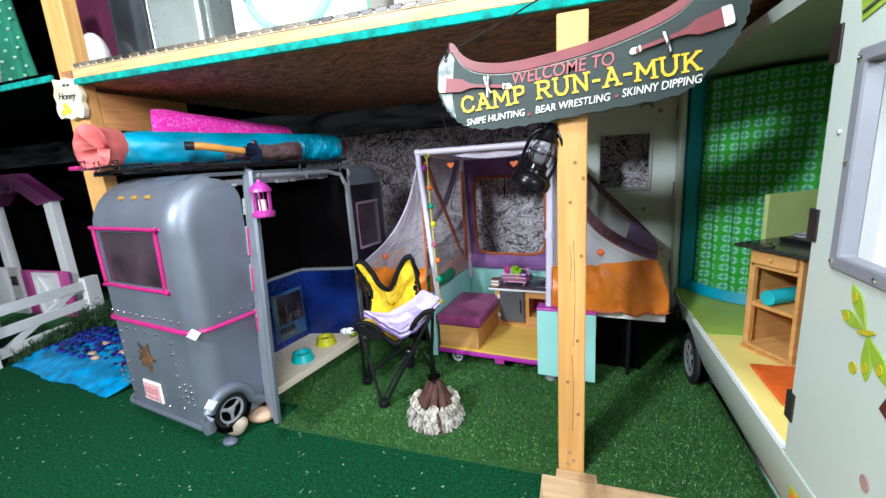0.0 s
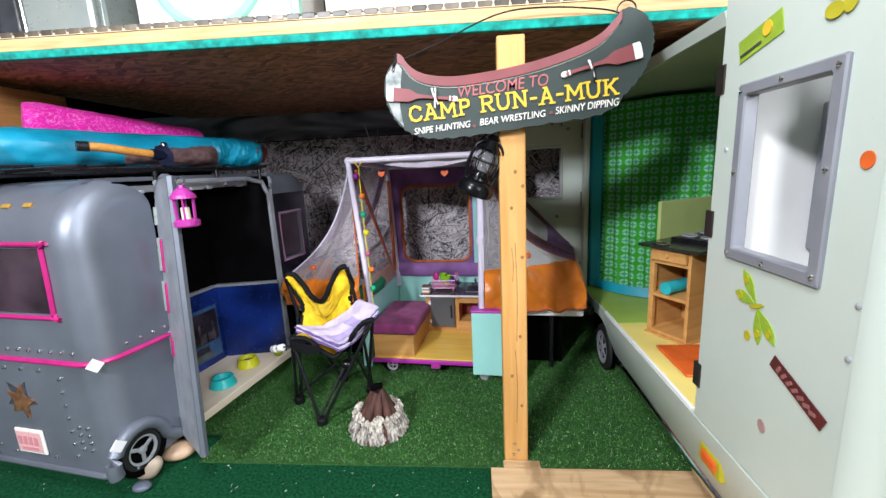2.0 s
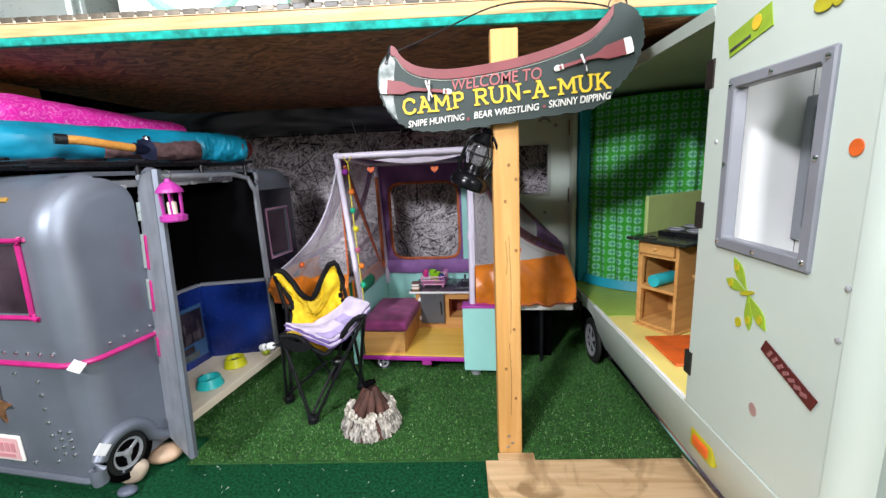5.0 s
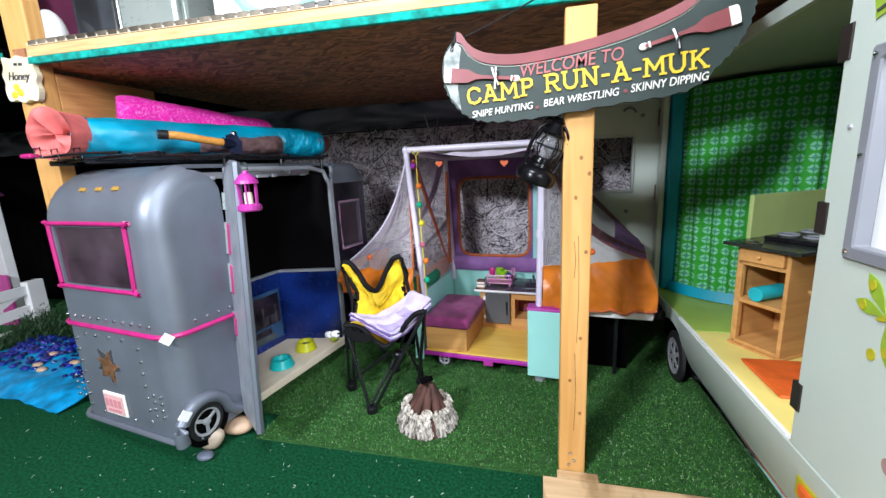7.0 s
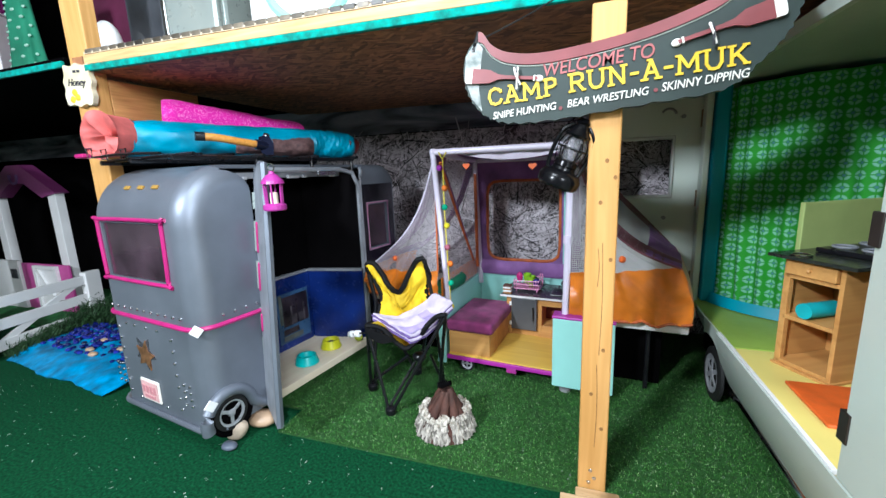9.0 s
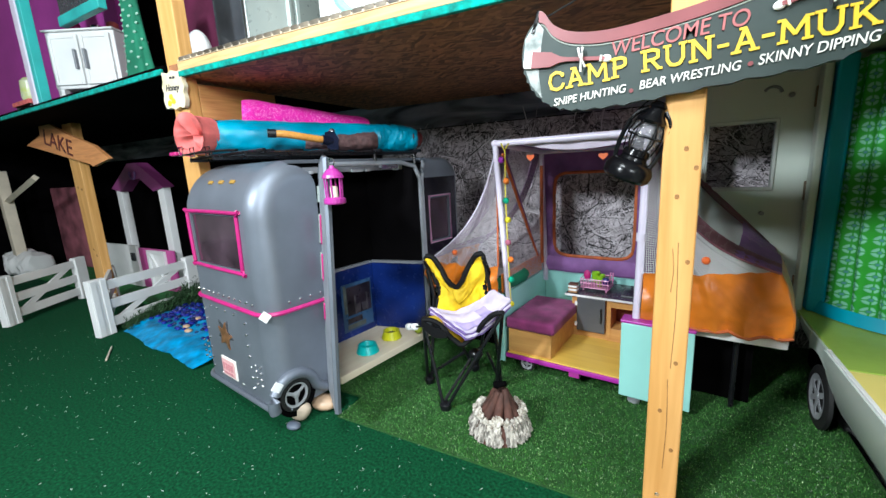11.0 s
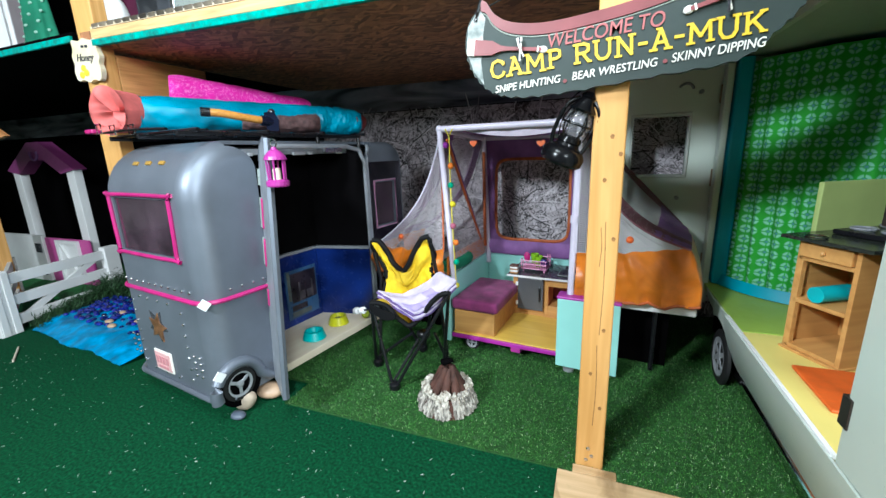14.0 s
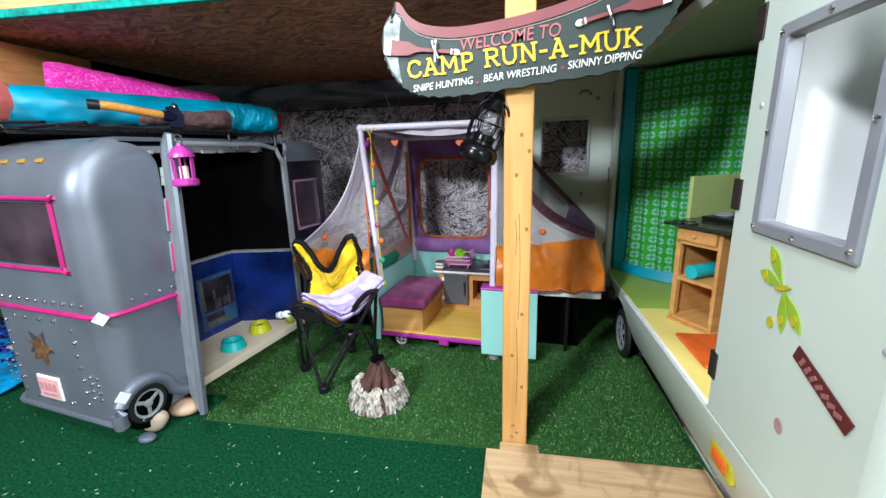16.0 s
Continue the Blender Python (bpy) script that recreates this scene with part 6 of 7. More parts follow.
for k in range(7):
    t = -0.03 + k * 0.01
    decal("bar", [(-0.003, -0.004), (0.002, -0.0045), (0.003, 0.004), (-0.0015, 0.0045)], 0.366 - t * math.cos(radians(24)), 0.377 - t * math.sin(radians(24)), 24 + k * 9, mat("worn_pink", (0.3, 0.12, 0.12)) if k == 0 else bpy.data.materials["worn_pink"], "", lift=0.0025)
for y, z in ((0.309, 0.501), (0.311, 0.444), (0.545, 0.66)):
    part("rivet", ball((-0.0045, y, z), 0.0036, 10, 6, (0.6, 1, 1)), M_RIM, side)
rf = part("reflector", box(-0.006, 0.012, 0.5, 0.545, 0.145, 0.168, 0.006), M_ORANGEP, rv, "orange reflector")
part("bezel", box(-0.0025, 0.014, 0.49, 0.555, 0.138, 0.176, 0.005), M_OLIVE, rf)

# things inside the motorhome
tagged(part("floor_mat", box(0.35, 0.56, 0.69, 0.835, 0.2125, 0.219, 0.003), M_ORANGEP), "orange rubber mat on the yellow floor", "mat")
CAB = pose(0.372, 0.925, 0.213, 0, 0, 30)
cab = thing("kitchen_cabinet", CAB, "honey wood toy kitchen cabinet with open shelves", "cabinet")
# local x runs into the cabinet's long side, local y to its left end
part("back", box(0.006, 0.2, 0.006, 0.012, 0.0, 0.225), M_OAK, cab)
part("side_panel", box(-0.0, 0.2, -0.098, -0.09, 0.0, 0.225, 0.001), M_OAK, cab, "honey wood side")
part("side_panel", box(-0.0, 0.012, -0.004, 0.006, 0.0, 0.225, 0.001), M_OAK, cab)
for z in (0.004, 0.1, 0.185):
    part("shelf_board", box(0.0, 0.19, -0.09, 0.004, z, z + 0.008, 0.001), M_OAK, cab)
dr = part("drawer", box(-0.006, 0.1, -0.088, 0.002, 0.194, 0.223, 0.002), M_OAK, cab, "drawer")
part("knob", ball((-0.009, -0.043, 0.208), 0.004, 8, 6), M_OAK, dr)
part("plinth", box(-0.006, 0.19, -0.102, 0.01, -0.001, 0.004, 0.001), M_OAK, cab)
part("rear_board", box(0.13, 0.135, -0.09, 0.004, 0.01, 0.22), M_OAK, cab)
part("worktop", box(-0.02, 0.26, -0.125, 0.03, 0.226, 0.233, 0.001), mat("black_stone", (0.03, 0.035, 0.03), rough=0.2, var=0.5, scale=200), cab, "speckled black worktop")
hob = part("hob", box(0.06, 0.22, -0.11, 0.0, 0.2335, 0.243, 0.002), M_BLACKP, cab, "black hob")
for x, y in ((0.09, -0.03), (0.09, -0.08), (0.16, -0.03), (0.16, -0.08)):
    part("burner", tube([(x + 0.018 * math.cos(a), y + 0.018 * math.sin(a), 0.247) for a in np.linspace(0, math.tau, 13)[:-1]], 0.0025, 6, True), M_GREYF, hob)
part("pot_rim", tube([(0.0 + 0.016 * math.cos(a), -0.02 + 0.016 * math.sin(a), 0.2355) for a in np.linspace(0, math.tau, 13)[:-1]], 0.002, 6, True), M_CHROME, hob)
part("splash_back", box(0.06, 0.3, 0.03, 0.04, 0.227, 0.33, 0.002), M_PALELIME, cab, "lime splash back")
rl = tagged(part("paper_roll", rod((0, 0, 0), (0.075, 0, 0), 0.0155, seg=20), mat("teal_roll", (0.02, 0.45, 0.5), rough=0.6), smooth=True), "turquoise roll on the cabinet shelf", "roll")
rl.matrix_world = CAB @ pose(0.003, -0.035, 0.1245)
bench = thing("toy_bench", pose(0.455, 0.67, 0.213, 0, 0, -8), "honey wood toy bench with flower sticker", "bench")
part("side_panel", box(-0.05, 0.0, 0.0, 0.075, 0.0, 0.17, 0.002), M_OAK, bench)
part("flower_sticker", box(-0.0515, -0.05, 0.02, 0.06, 0.1, 0.14), M_LIME, bench, "lime sticker")
part("seat", box(-0.06, 0.15, -0.01, 0.08, 0.17, 0.178, 0.002), M_OAK, bench)

# ---- canoe sign ----
sign = thing("canoe_sign", pose(0, 0.692, 0, 0, 0, 0), "painted green canoe sign hung on the post", "sign")
low = [(-0.203, 0.852), (-0.222, 0.828), (-0.227, 0.79), (-0.214, 0.752), (-0.185, 0.722), (-0.14, 0.709), (-0.06, 0.711), (0.06, 0.723), (0.165, 0.735), (0.208, 0.768), (0.238, 0.805), (0.251, 0.845), (0.247, 0.878), (0.23, 0.899), (0.208, 0.909)]
top = [(0.195, 0.905), (0.181, 0.888), (0.155, 0.866), (0.109, 0.848), (0.047, 0.832), (-0.025, 0.821), (-0.097, 0.816), (-0.148, 0.823), (-0.176, 0.838), (-0.19, 0.857), (-0.199, 0.862)]
bot = [p for p in smooth_path([(x, 0, z) for x, z in low], 8)]
outl = [(p.x + 0.0018 * math.sin(k * 2.2) * (1 if 16 < k < 100 else 0), p.z + 0.0018 * math.cos(k * 2.2) * (1 if 16 < k < 100 else 0)) for k, p in enumerate(bot)]
gun = [(p.x, p.z) for p in smooth_path([(x, 0, z) for x, z in top], 8)]
board = part("board", plate(outl + gun, -0.009, 0.006), M_SIGN, sign, "dark green board")
part("worn_bow", plate([(-0.203, 0.85), (-0.222, 0.825), (-0.2255, 0.79), (-0.213, 0.755), (-0.195, 0.733), (-0.2, 0.77), (-0.196, 0.81), (-0.192, 0.835)], -0.0098, -0.0092), mat("worn_grey_paint", (0.42, 0.44, 0.43), rough=0.5, dark=(0.1, 0.13, 0.12), scale=60), sign, "worn grey bow")
g2 = [Vector((x, 0, z)) for x, z in gun]
inner = [(p.x + 0.0, p.z - 0.0165) for p in g2]
part("gunwale", plate(gun + inner[::-1], -0.013, -0.0092), M_SIGNR, sign, "dusty red gunwale")
part("gunwale_line", tube([(x, -0.0095, z - 0.002) for x, z in inner[3:-3]], 0.0012, 5), mat("pale_green_line", (0.4, 0.45, 0.4), rough=0.6), sign, "thin pale line")
part("prow_cap", tube([(-0.199, -0.011, 0.862), (-0.205, -0.011, 0.845), (-0.209, -0.011, 0.832)], 0.003, 6), M_BLACKP, sign)


def paddle(a, b, w, name_label):
    """Blade at a, grip at b."""
    a, b = Vector((a[0], 0, a[1])), Vector((b[0], 0, b[1]))
    L = (b - a).length
    ang = math.degrees(math.atan2(b.z - a.z, b.x - a.x))
    prof = [(0, -0.6), (0.015, -0.95), (0.06, -1), (0.34, -0.85), (0.45, -0.35), (0.55, -0.22), (0.98, -0.2), (1.0, 0), (0.98, 0.2), (0.55, 0.22), (0.45, 0.35), (0.34, 0.85), (0.06, 1), (0.015, 0.95), (0, 0.6)]
    o = part("paddle", plate([(x * L, z * w) for x, z in prof], -0.0155, -0.0095), M_SIGNR, sign, name_label)
    o.matrix_local = pose(a.x, 0, a.z, 0, -ang, 0)
    part("paddle_tip", plate([(0, -0.62 * w), (0.012 * L, -0.97 * w), (0.1 * L, -1.01 * w), (0.1 * L, 1.01 * w), (0.012 * L, 0.97 * w), (0, 0.62 * w)], -0.0162, -0.0093), M_SIGNW, o, "white paddle tip")
    part("paddle_knob", ball((L, -0.0125, 0), 0.0055, 10, 8, (1.3, 0.6, 1)), M_SIGNW, o, "white knob", True)
    part("paddle_knob", box(0.93 * L, 0.95 * L, -0.0165, -0.0095, -0.0045, 0.0045), M_SIGNW, o)


paddle((-0.222, 0.793), (-0.098, 0.777), 0.0125, "dusty red paddle")
paddle((0.229, 0.838), (0.1, 0.806), 0.0135, "dusty red paddle")
for x, z, n in ((-0.132, 0.783, 3), (0.146, 0.812, 2)):
    for k in range(n):
        part("rope", tube(smooth_path([(x - 0.006 + 0.003 * k, -0.016, z + 0.014), (x - 0.002 + 0.001 * k, -0.022, z), (x + 0.004 - 0.003 * k, -0.017, z - 0.014 - 0.003 * k)], 4), 0.0019, 6), M_GREYT if k % 2 else M_SIGNW, sign, "knotted cord", True)


def line_of(text, x, z, w, h, ang, material, shear=0.0):
    lettering(text, h, w, material, sign, pose(x, -0.0112, z, 0, -ang, 0), shear=shear)


# slab letters in a unit box: strokes with a width, and serif bars
BOWL = [(0.14, 1.0), (0.6, 1.0), (0.82, 0.9), (0.82, 0.6), (0.6, 0.5), (0.14, 0.5)]
GLYPHS = {
    "C": (0.95, [[(0.9, 0.72), (0.78, 0.92), (0.5, 1.0), (0.2, 0.88), (0.08, 0.5), (0.2, 0.12), (0.5, 0.0), (0.8, 0.08), (0.93, 0.28)]], [(0.9, 0.8, 0.07, 0.2)]),
    "A": (1.05, [[(0.16, 0.0), (0.5, 1.0), (0.84, 0.0)], [(0.3, 0.34), (0.7, 0.34)]], [(0.16, 0.0, 0.2, 0.11), (0.84, 0.0, 0.2, 0.11), (0.42, 1.0, 0.14, 0.1)]),
    "M": (1.25, [[(0.14, 0.0), (0.17, 1.0), (0.5, 0.3), (0.83, 1.0), (0.86, 0.0)]], [(0.14, 0.0, 0.16, 0.11), (0.86, 0.0, 0.16, 0.11), (0.1, 1.0, 0.12, 0.11), (0.9, 1.0, 0.12, 0.11)]),
    "P": (0.9, [[(0.22, 0.0), (0.22, 1.0)], BOWL], [(0.22, 0.0, 0.23, 0.11), (0.16, 1.0, 0.16, 0.11)]),
    "R": (1.0, [[(0.2, 0.0), (0.2, 1.0)], BOWL, [(0.5, 0.5), (0.84, 0.0)]], [(0.2, 0.0, 0.2, 0.11), (0.14, 1.0, 0.15, 0.11), (0.88, 0.0, 0.13, 0.11)]),
    "U": (1.05, [[(0.16, 1.0), (0.16, 0.3), (0.3, 0.05), (0.5, 0.0), (0.7, 0.05), (0.84, 0.3), (0.84, 1.0)]], [(0.16, 1.0, 0.18, 0.11), (0.84, 1.0, 0.18, 0.11)]),
    "N": (1.1, [[(0.18, 0.0), (0.18, 1.0), (0.8, 0.0), (0.8, 1.0)]], [(0.18, 0.0, 0.18, 0.11), (0.12, 1.0, 0.14, 0.11), (0.82, 1.0, 0.18, 0.11)]),
    "K": (1.05, [[(0.2, 0.0), (0.2, 1.0)], [(0.24, 0.42), (0.82, 1.0)], [(0.42, 0.6), (0.84, 0.0)]], [(0.2, 0.0, 0.19, 0.11), (0.2, 1.0, 0.19, 0.11), (0.82, 1.0, 0.16, 0.11), (0.86, 0.0, 0.16, 0.11)]),
    "-": (0.55, [[(0.12, 0.46), (0.88, 0.46)]], []),
    " ": (0.45, [], []),
}


def slab_line(text, x, z, width, height, ang, material, bold=0.1):
    """Hand-painted slab letters, one part a letter."""
    rg2 = random.Random(3)
    unit = width / sum(GLYPHS[c][0] + 0.08 for c in text)
    at = 0.0
    for c in text:
        w, strokes, serifs = GLYPHS[c]
        gw, gh = w * unit, height * rg2.uniform(0.95, 1.05)
        bm = bmesh.new()
        k = 0
        for st in strokes:
            P = [Vector((px * gw, 0, pz * gh)) for px, pz in st]
            for p, q in zip(P, P[1:]):
                d = (q - p).normalized()
                n = Vector((-d.z, 0, d.x)) * bold * height
                e = d * bold * height * 0.35
                plate([((p - e + n).x, (p - e + n).z), ((p - e - n).x, (p - e - n).z), ((q + e - n).x, (q + e - n).z), ((q + e + n).x, (q + e + n).z)], -0.0013 - 0.00006 * k, 0.0008, bm)
                k += 1
        for sx, sz, hw, th in serifs:
            hz = th * gh * 0.55
            box(sx * gw - hw * gw, sx * gw + hw * gw, -0.0013 - 0.00006 * k, 0.0008, sz * gh - hz, sz * gh + hz, bm=bm)
            k += 1
        if k:
            o = part("letter", bm, material, sign)
            o.matrix_local = pose(x + at * math.cos(radians(ang)), -0.0102, z + at * math.sin(radians(ang)) + rg2.uniform(-0.0008, 0.0008), 0, -ang, 0)
        else:
            bm.free()
        at += (w + 0.08) * unit


line_of("WELCOME TO", -0.09, 0.7785, 0.163, 0.02, 4.2, M_SIGNT, 0.15)
slab_line("CAMP RUN-A-MUK", -0.183, 0.7415, 0.381, 0.0265, 4.0, M_SIGNY, 0.08)
line_of("SNIPE HUNTING", -0.175, 0.718, 0.106, 0.0115, 4.5, M_SIGNW, 0.2)
line_of("BEAR WRESTLING", -0.052, 0.7275, 0.12, 0.0118, 4.5, M_SIGNW, 0.2)
line_of("SKINNY DIPPING", 0.085, 0.7395, 0.112, 0.0125, 4.8, M_SIGNW, 0.2)
for x, z in ((-0.063, 0.7275), (0.0765, 0.7425)):
    part("bullet", rod((x, -0.0112, z), (x, -0.0092, z), 0.003, seg=12), M_SIGNR, sign)
wire = part("hanging_wire", tube(smooth_path([(-0.19, -0.004, 0.853), (-0.12, -0.002, 0.878), (-0.02, -0.012, 0.912), (0.06, -0.012, 0.918), (0.16, -0.006, 0.91), (0.2, -0.002, 0.9)], 6), 0.0014, 6), M_BLACKP, sign, "thin dark wire")
part("hanging_wire", tube([(0.205 + 0.016 * math.cos(a), -0.004, 0.905 + 0.016 * math.sin(a)) for a in np.linspace(-0.4, 3.4, 12)], 0.0014, 6), M_BLACKP, sign, "thin dark wire")

# ---- black camp lantern on the post ----
bl = thing("camp_lantern", pose(-0.07, 0.712, 0.6, 4, 23, 0) @ Matrix.Diagonal((0.86, 0.86, 1.0, 1)), "small black metal camp lantern hung beside the post", "lantern")
part("tank", spin([(0.038, 0.0), (0.042, 0.004), (0.043, 0.016), (0.037, 0.025), (0.024, 0.031), (0.022, 0.036)], 24), M_LANT, bl, smooth=True)
part("burner", spin([(0.02, 0.034), (0.024, 0.038), (0.022, 0.046), (0.016, 0.048)], 20), M_LANT, bl, smooth=True)
part("globe", spin([(0.017, 0.047), (0.025, 0.056), (0.027, 0.068), (0.023, 0.083), (0.016, 0.09)], 24), mat("clear_globe", (0.3, 0.3, 0.32), rough=0.06, alpha=0.3, spec=0.8), bl, "smoky glass globe", True)
part("hood", spin([(0.024, 0.088), (0.026, 0.092), (0.018, 0.1), (0.012, 0.11), (0.015, 0.113), (0.008, 0.12)], 20), M_LANT, bl, smooth=True)
for k in range(6):
    a = k * math.tau / 6
    part("guard_wire", tube(smooth_path([(r * math.cos(a), r * math.sin(a), z) for r, z in ((0.024, 0.042), (0.029, 0.068), (0.022, 0.092))], 4), 0.0012, 5), M_LANT, bl)
for s in (-1, 1):
    part("side_tube", tube(smooth_path([(s * 0.03, 0, 0.02), (s * 0.036, 0, 0.05), (s * 0.032, 0, 0.09), (s * 0.014, 0, 0.108)], 5), 0.004, 8), M_LANT, bl, smooth=True)
    part("guard_wire", tube(smooth_path([(s * 0.014, -0.02, 0.046), (s * 0.02, -0.026, 0.068), (s * 0.01, -0.02, 0.092)], 5), 0.0015, 6), M_LANT, bl)
part("guard_wire", tube([(0.029 * math.cos(a), 0.029 * math.sin(a), 0.068) for a in np.linspace(0, math.tau, 21)[:-1]], 0.0015, 6, True), M_LANT, bl)
part("bail", tube(smooth_path([(-0.03, 0, 0.1), (-0.01, 0.002, 0.126), (0.02, 0.004, 0.128), (0.034, 0, 0.095)], 5), 0.0015, 6), M_LANT, bl)
# ---- pond, fence and stable beyond the camper ----
pond = thing("toy_pond", pose(0, 0, 0), "blue cloth pond with cobalt glass beads", "toy pond")
PC = (Vector((-2.02, 0.745, 0)), Vector((-1.375, 0.675, 0)), Vector((-1.26, 1.05, 0)), Vector((-2.05, 1.06, 0)))


def water(u, v):
    p = PC[0].lerp(PC[1], u).lerp(PC[3].lerp(PC[2], u), v)
    p.y += (0.006 * math.sin(u * 11) + 0.008 * noise.noise(Vector((u * 14, 3.0, 0)))) * (1 - v)
    p.z = 0.004 + 0.022 * min(1, v * 5) + 0.007 * noise.noise(p * 16)
    return p


part("cloth", sheet(water, 50, 24, 0.004), M_WATER, pond, "wavy blue cloth", True)
bead = bpy.data.meshes.new("bead")
tmp = ball((0, 0, 0), 0.009, 10, 7, (1, 1, 0.6))
tmp.to_mesh(bead)
tmp.free()
bead.materials.append(M_BEAD)
bead.polygons.foreach_set("use_smooth", [True] * len(bead.polygons))
rng = random.Random(8)
for k in range(620):
    u, v = rng.random(), 0.28 + 0.7 * rng.random() ** 0.8
    if rng.random() > 0.4 + 0.9 * (v - 0.35) + 0.2 * math.sin(u * 9):
        continue
    o = new("bead", bead)
    o.parent, o.location = pond, water(u, v) + Vector((0, 0, 0.006 + rng.uniform(0, 0.006)))
    o.scale = (rng.uniform(0.75, 1.3),) * 3
for u, v in ((0.42, 0.42), (0.5, 0.36), (0.36, 0.62), (0.6, 0.5), (0.55, 0.72)):
    b2 = part("pond_stone", ball(water(u, v) + Vector((0, 0, 0.008)), 0.014, 10, 8, (1.3, 1, 0.6)), M_PEBBLE, pond, "tan pond stone", True)
gl = thing("greenery_garland", pose(0, 0, 0), "dark green needle garland along the pond", "garland")
V, F = [], []
path = smooth_path([(-2.025, 0.79, 0.006), (-2.06, 0.88, 0.01), (-2.09, 0.98, 0.02), (-2.08, 1.07, 0.045), (-1.98, 1.12, 0.065), (-1.8, 1.13, 0.06)], 10)
rg = np.random.default_rng(4)
for k in range(12000):
    i = int(rg.integers(0, len(path)))
    p = path[i] + Vector(rg.normal(0, 0.014 + 0.024 * i / len(path), 3))
    p.z = abs(p.z) + 0.004
    d = Vector(rg.normal(0, 1, 3)).normalized() * 0.03
    s = d.cross(Vector((0.3, 0.2, 1))).normalized() * 0.0022
    n = len(V)
    V += [tuple(p - s), tuple(p + s), tuple(p + d)]
    F.append((n, n + 1, n + 2))
me = bpy.data.meshes.new("needles")
me.from_pydata(V, [], F)
me.materials.append(M_LEAF)
o = new("needles", me)
o.parent = gl


def fence(a, b, h, label, cross=True):
    a, b = Vector((*a, 0)), Vector((*b, 0))
    L = (b - a).length
    ob = thing("toy_fence", pose(a.x, a.y, 0, 0, 0, math.degrees(math.atan2(b.y - a.y, b.x - a.x))), label, "fence", "white toy fence")
    part("fence_post", box(-0.034, 0.034, -0.016, 0.016, 0, h, 0.003), M_WHITE, ob)
    for x in (-0.03, 0.008):
        part("post_batten", box(x, x + 0.022, -0.0205, -0.0165, 0.002, h - 0.004, 0.001), M_WHITE, ob)
    part("fence_post", box(L - 0.034, L + 0.034, -0.016, 0.016, 0, h, 0.003), M_WHITE, ob)
    for z in (0.2, 0.52, 0.86):
        part("rail", box(0.034, L - 0.034, -0.007, 0.007, h * z - 0.02, h * z + 0.02, 0.001), M_WHITE, ob)
    if cross:
        part("brace", plate([(0.035, h * 0.22), (0.09, h * 0.22), (L - 0.035, h * 0.84), (L - 0.09, h * 0.84)], -0.005, 0.005), M_WHITE, ob)
    return ob


fence((-2.066, 0.70), (-2.15, 1.13), 0.245, "white wooden toy fence panel with diagonal brace")
fence((-2.68, 0.572), (-2.9, 0.93), 0.235, "white wooden toy fence panel on the carpet")
fence((-2.115, 0.73), (-2.6, 0.96), 0.2, "white wooden toy gate standing open", False)
setting("pasture", box(-4.38, -2.25, 1.0, 1.6, 0.001, 0.012), mat("green_felt", (0.012, 0.17, 0.03), rough=0.95, var=0.3, scale=40, bump=0.6, bscale=400), "green felt in the toy paddock", "floor")

stable = thing("toy_stable", pose(-2.68, 1.22, 0), "white and purple toy stable with gabled front", "toy stable")
M_ORCH = mat("orchid_plastic", (0.26, 0.045, 0.19), rough=0.5, var=0.12, scale=6)
for x in (-0.235, 0.235):
    part("stall_post", box(x - 0.03, x + 0.03, -0.02, 0.02, 0, 0.6, 0.003), M_WHITE, stable, "white post")
part("gable", plate([(-0.29, 0.6), (-0.05, 0.74), (0.05, 0.74), (0.29, 0.6), (0.18, 0.58), (0.06, 0.65), (-0.06, 0.65), (-0.18, 0.58)], -0.03, 0.03), M_ORCH, stable, "purple gable")
part("horseshoe", tube([(0.03 * math.cos(a), -0.035, 0.68 + 0.03 * math.sin(a)) for a in np.linspace(-3.6, 0.45, 12)], 0.006, 6), M_VIOLET, stable)
part("back_wall", box(-0.9, 0.9, 0.3, 0.32, 0, 0.75), M_BLACK, stable)
dl = part("stall_door", box(-0.5, -0.075, -0.06, -0.04, 0.004, 0.262, 0.003), M_WHITE, stable, "white stall door")
for z in (0.045, 0.17):
    part("latch", box(-0.135, -0.09, -0.068, -0.0605, z, z + 0.05, 0.002), M_GREYT, dl)
dd = part("stall_door", box(-0.07, 0.3, -0.05, -0.035, 0.004, 0.25, 0.003), mat("pink_stall", (0.55, 0.08, 0.32), rough=0.5, var=0.1), stable, "pink stall door with a white framed hatch")
part("hatch", box(0.05, 0.235, -0.056, -0.0505, 0.03, 0.245, 0.002), M_WHITE, dd, "white hatch")
for pts in ([(0.05, 0.03), (0.068, 0.03), (0.068, 0.245), (0.05, 0.245)], [(0.217, 0.03), (0.235, 0.03), (0.235, 0.245), (0.217, 0.245)], [(0.07, 0.228), (0.215, 0.228), (0.215, 0.245), (0.07, 0.245)], [(0.2, 0.035), (0.216, 0.035), (0.088, 0.227), (0.07, 0.227)]):
    part("hatch_rail", plate(pts, -0.066, -0.0565), M_WHITE, dd)
shed = thing("toy_barn_frame", pose(-4.02, 0.99, 0), "cream timber post with diagonal brace in the paddock", "toy barn")
part("post", box(-0.03, 0.03, -0.03, 0.03, 0, 0.75, 0.003), M_CREAM, shed)
part("brace", rod((0.03, 0, 0.55), (0.6, 0, 0.69), 0.02, seg=4), M_CREAM, shed)
tagged(part("plush_toy", bundle((-4.14, 1.0, 0.1), (-3.88, 1.04, 0.09), 0.1, 0.085, 0.25, 6.0), M_WHITE, smooth=True), "pale white plush toy in the toy paddock", "plush")
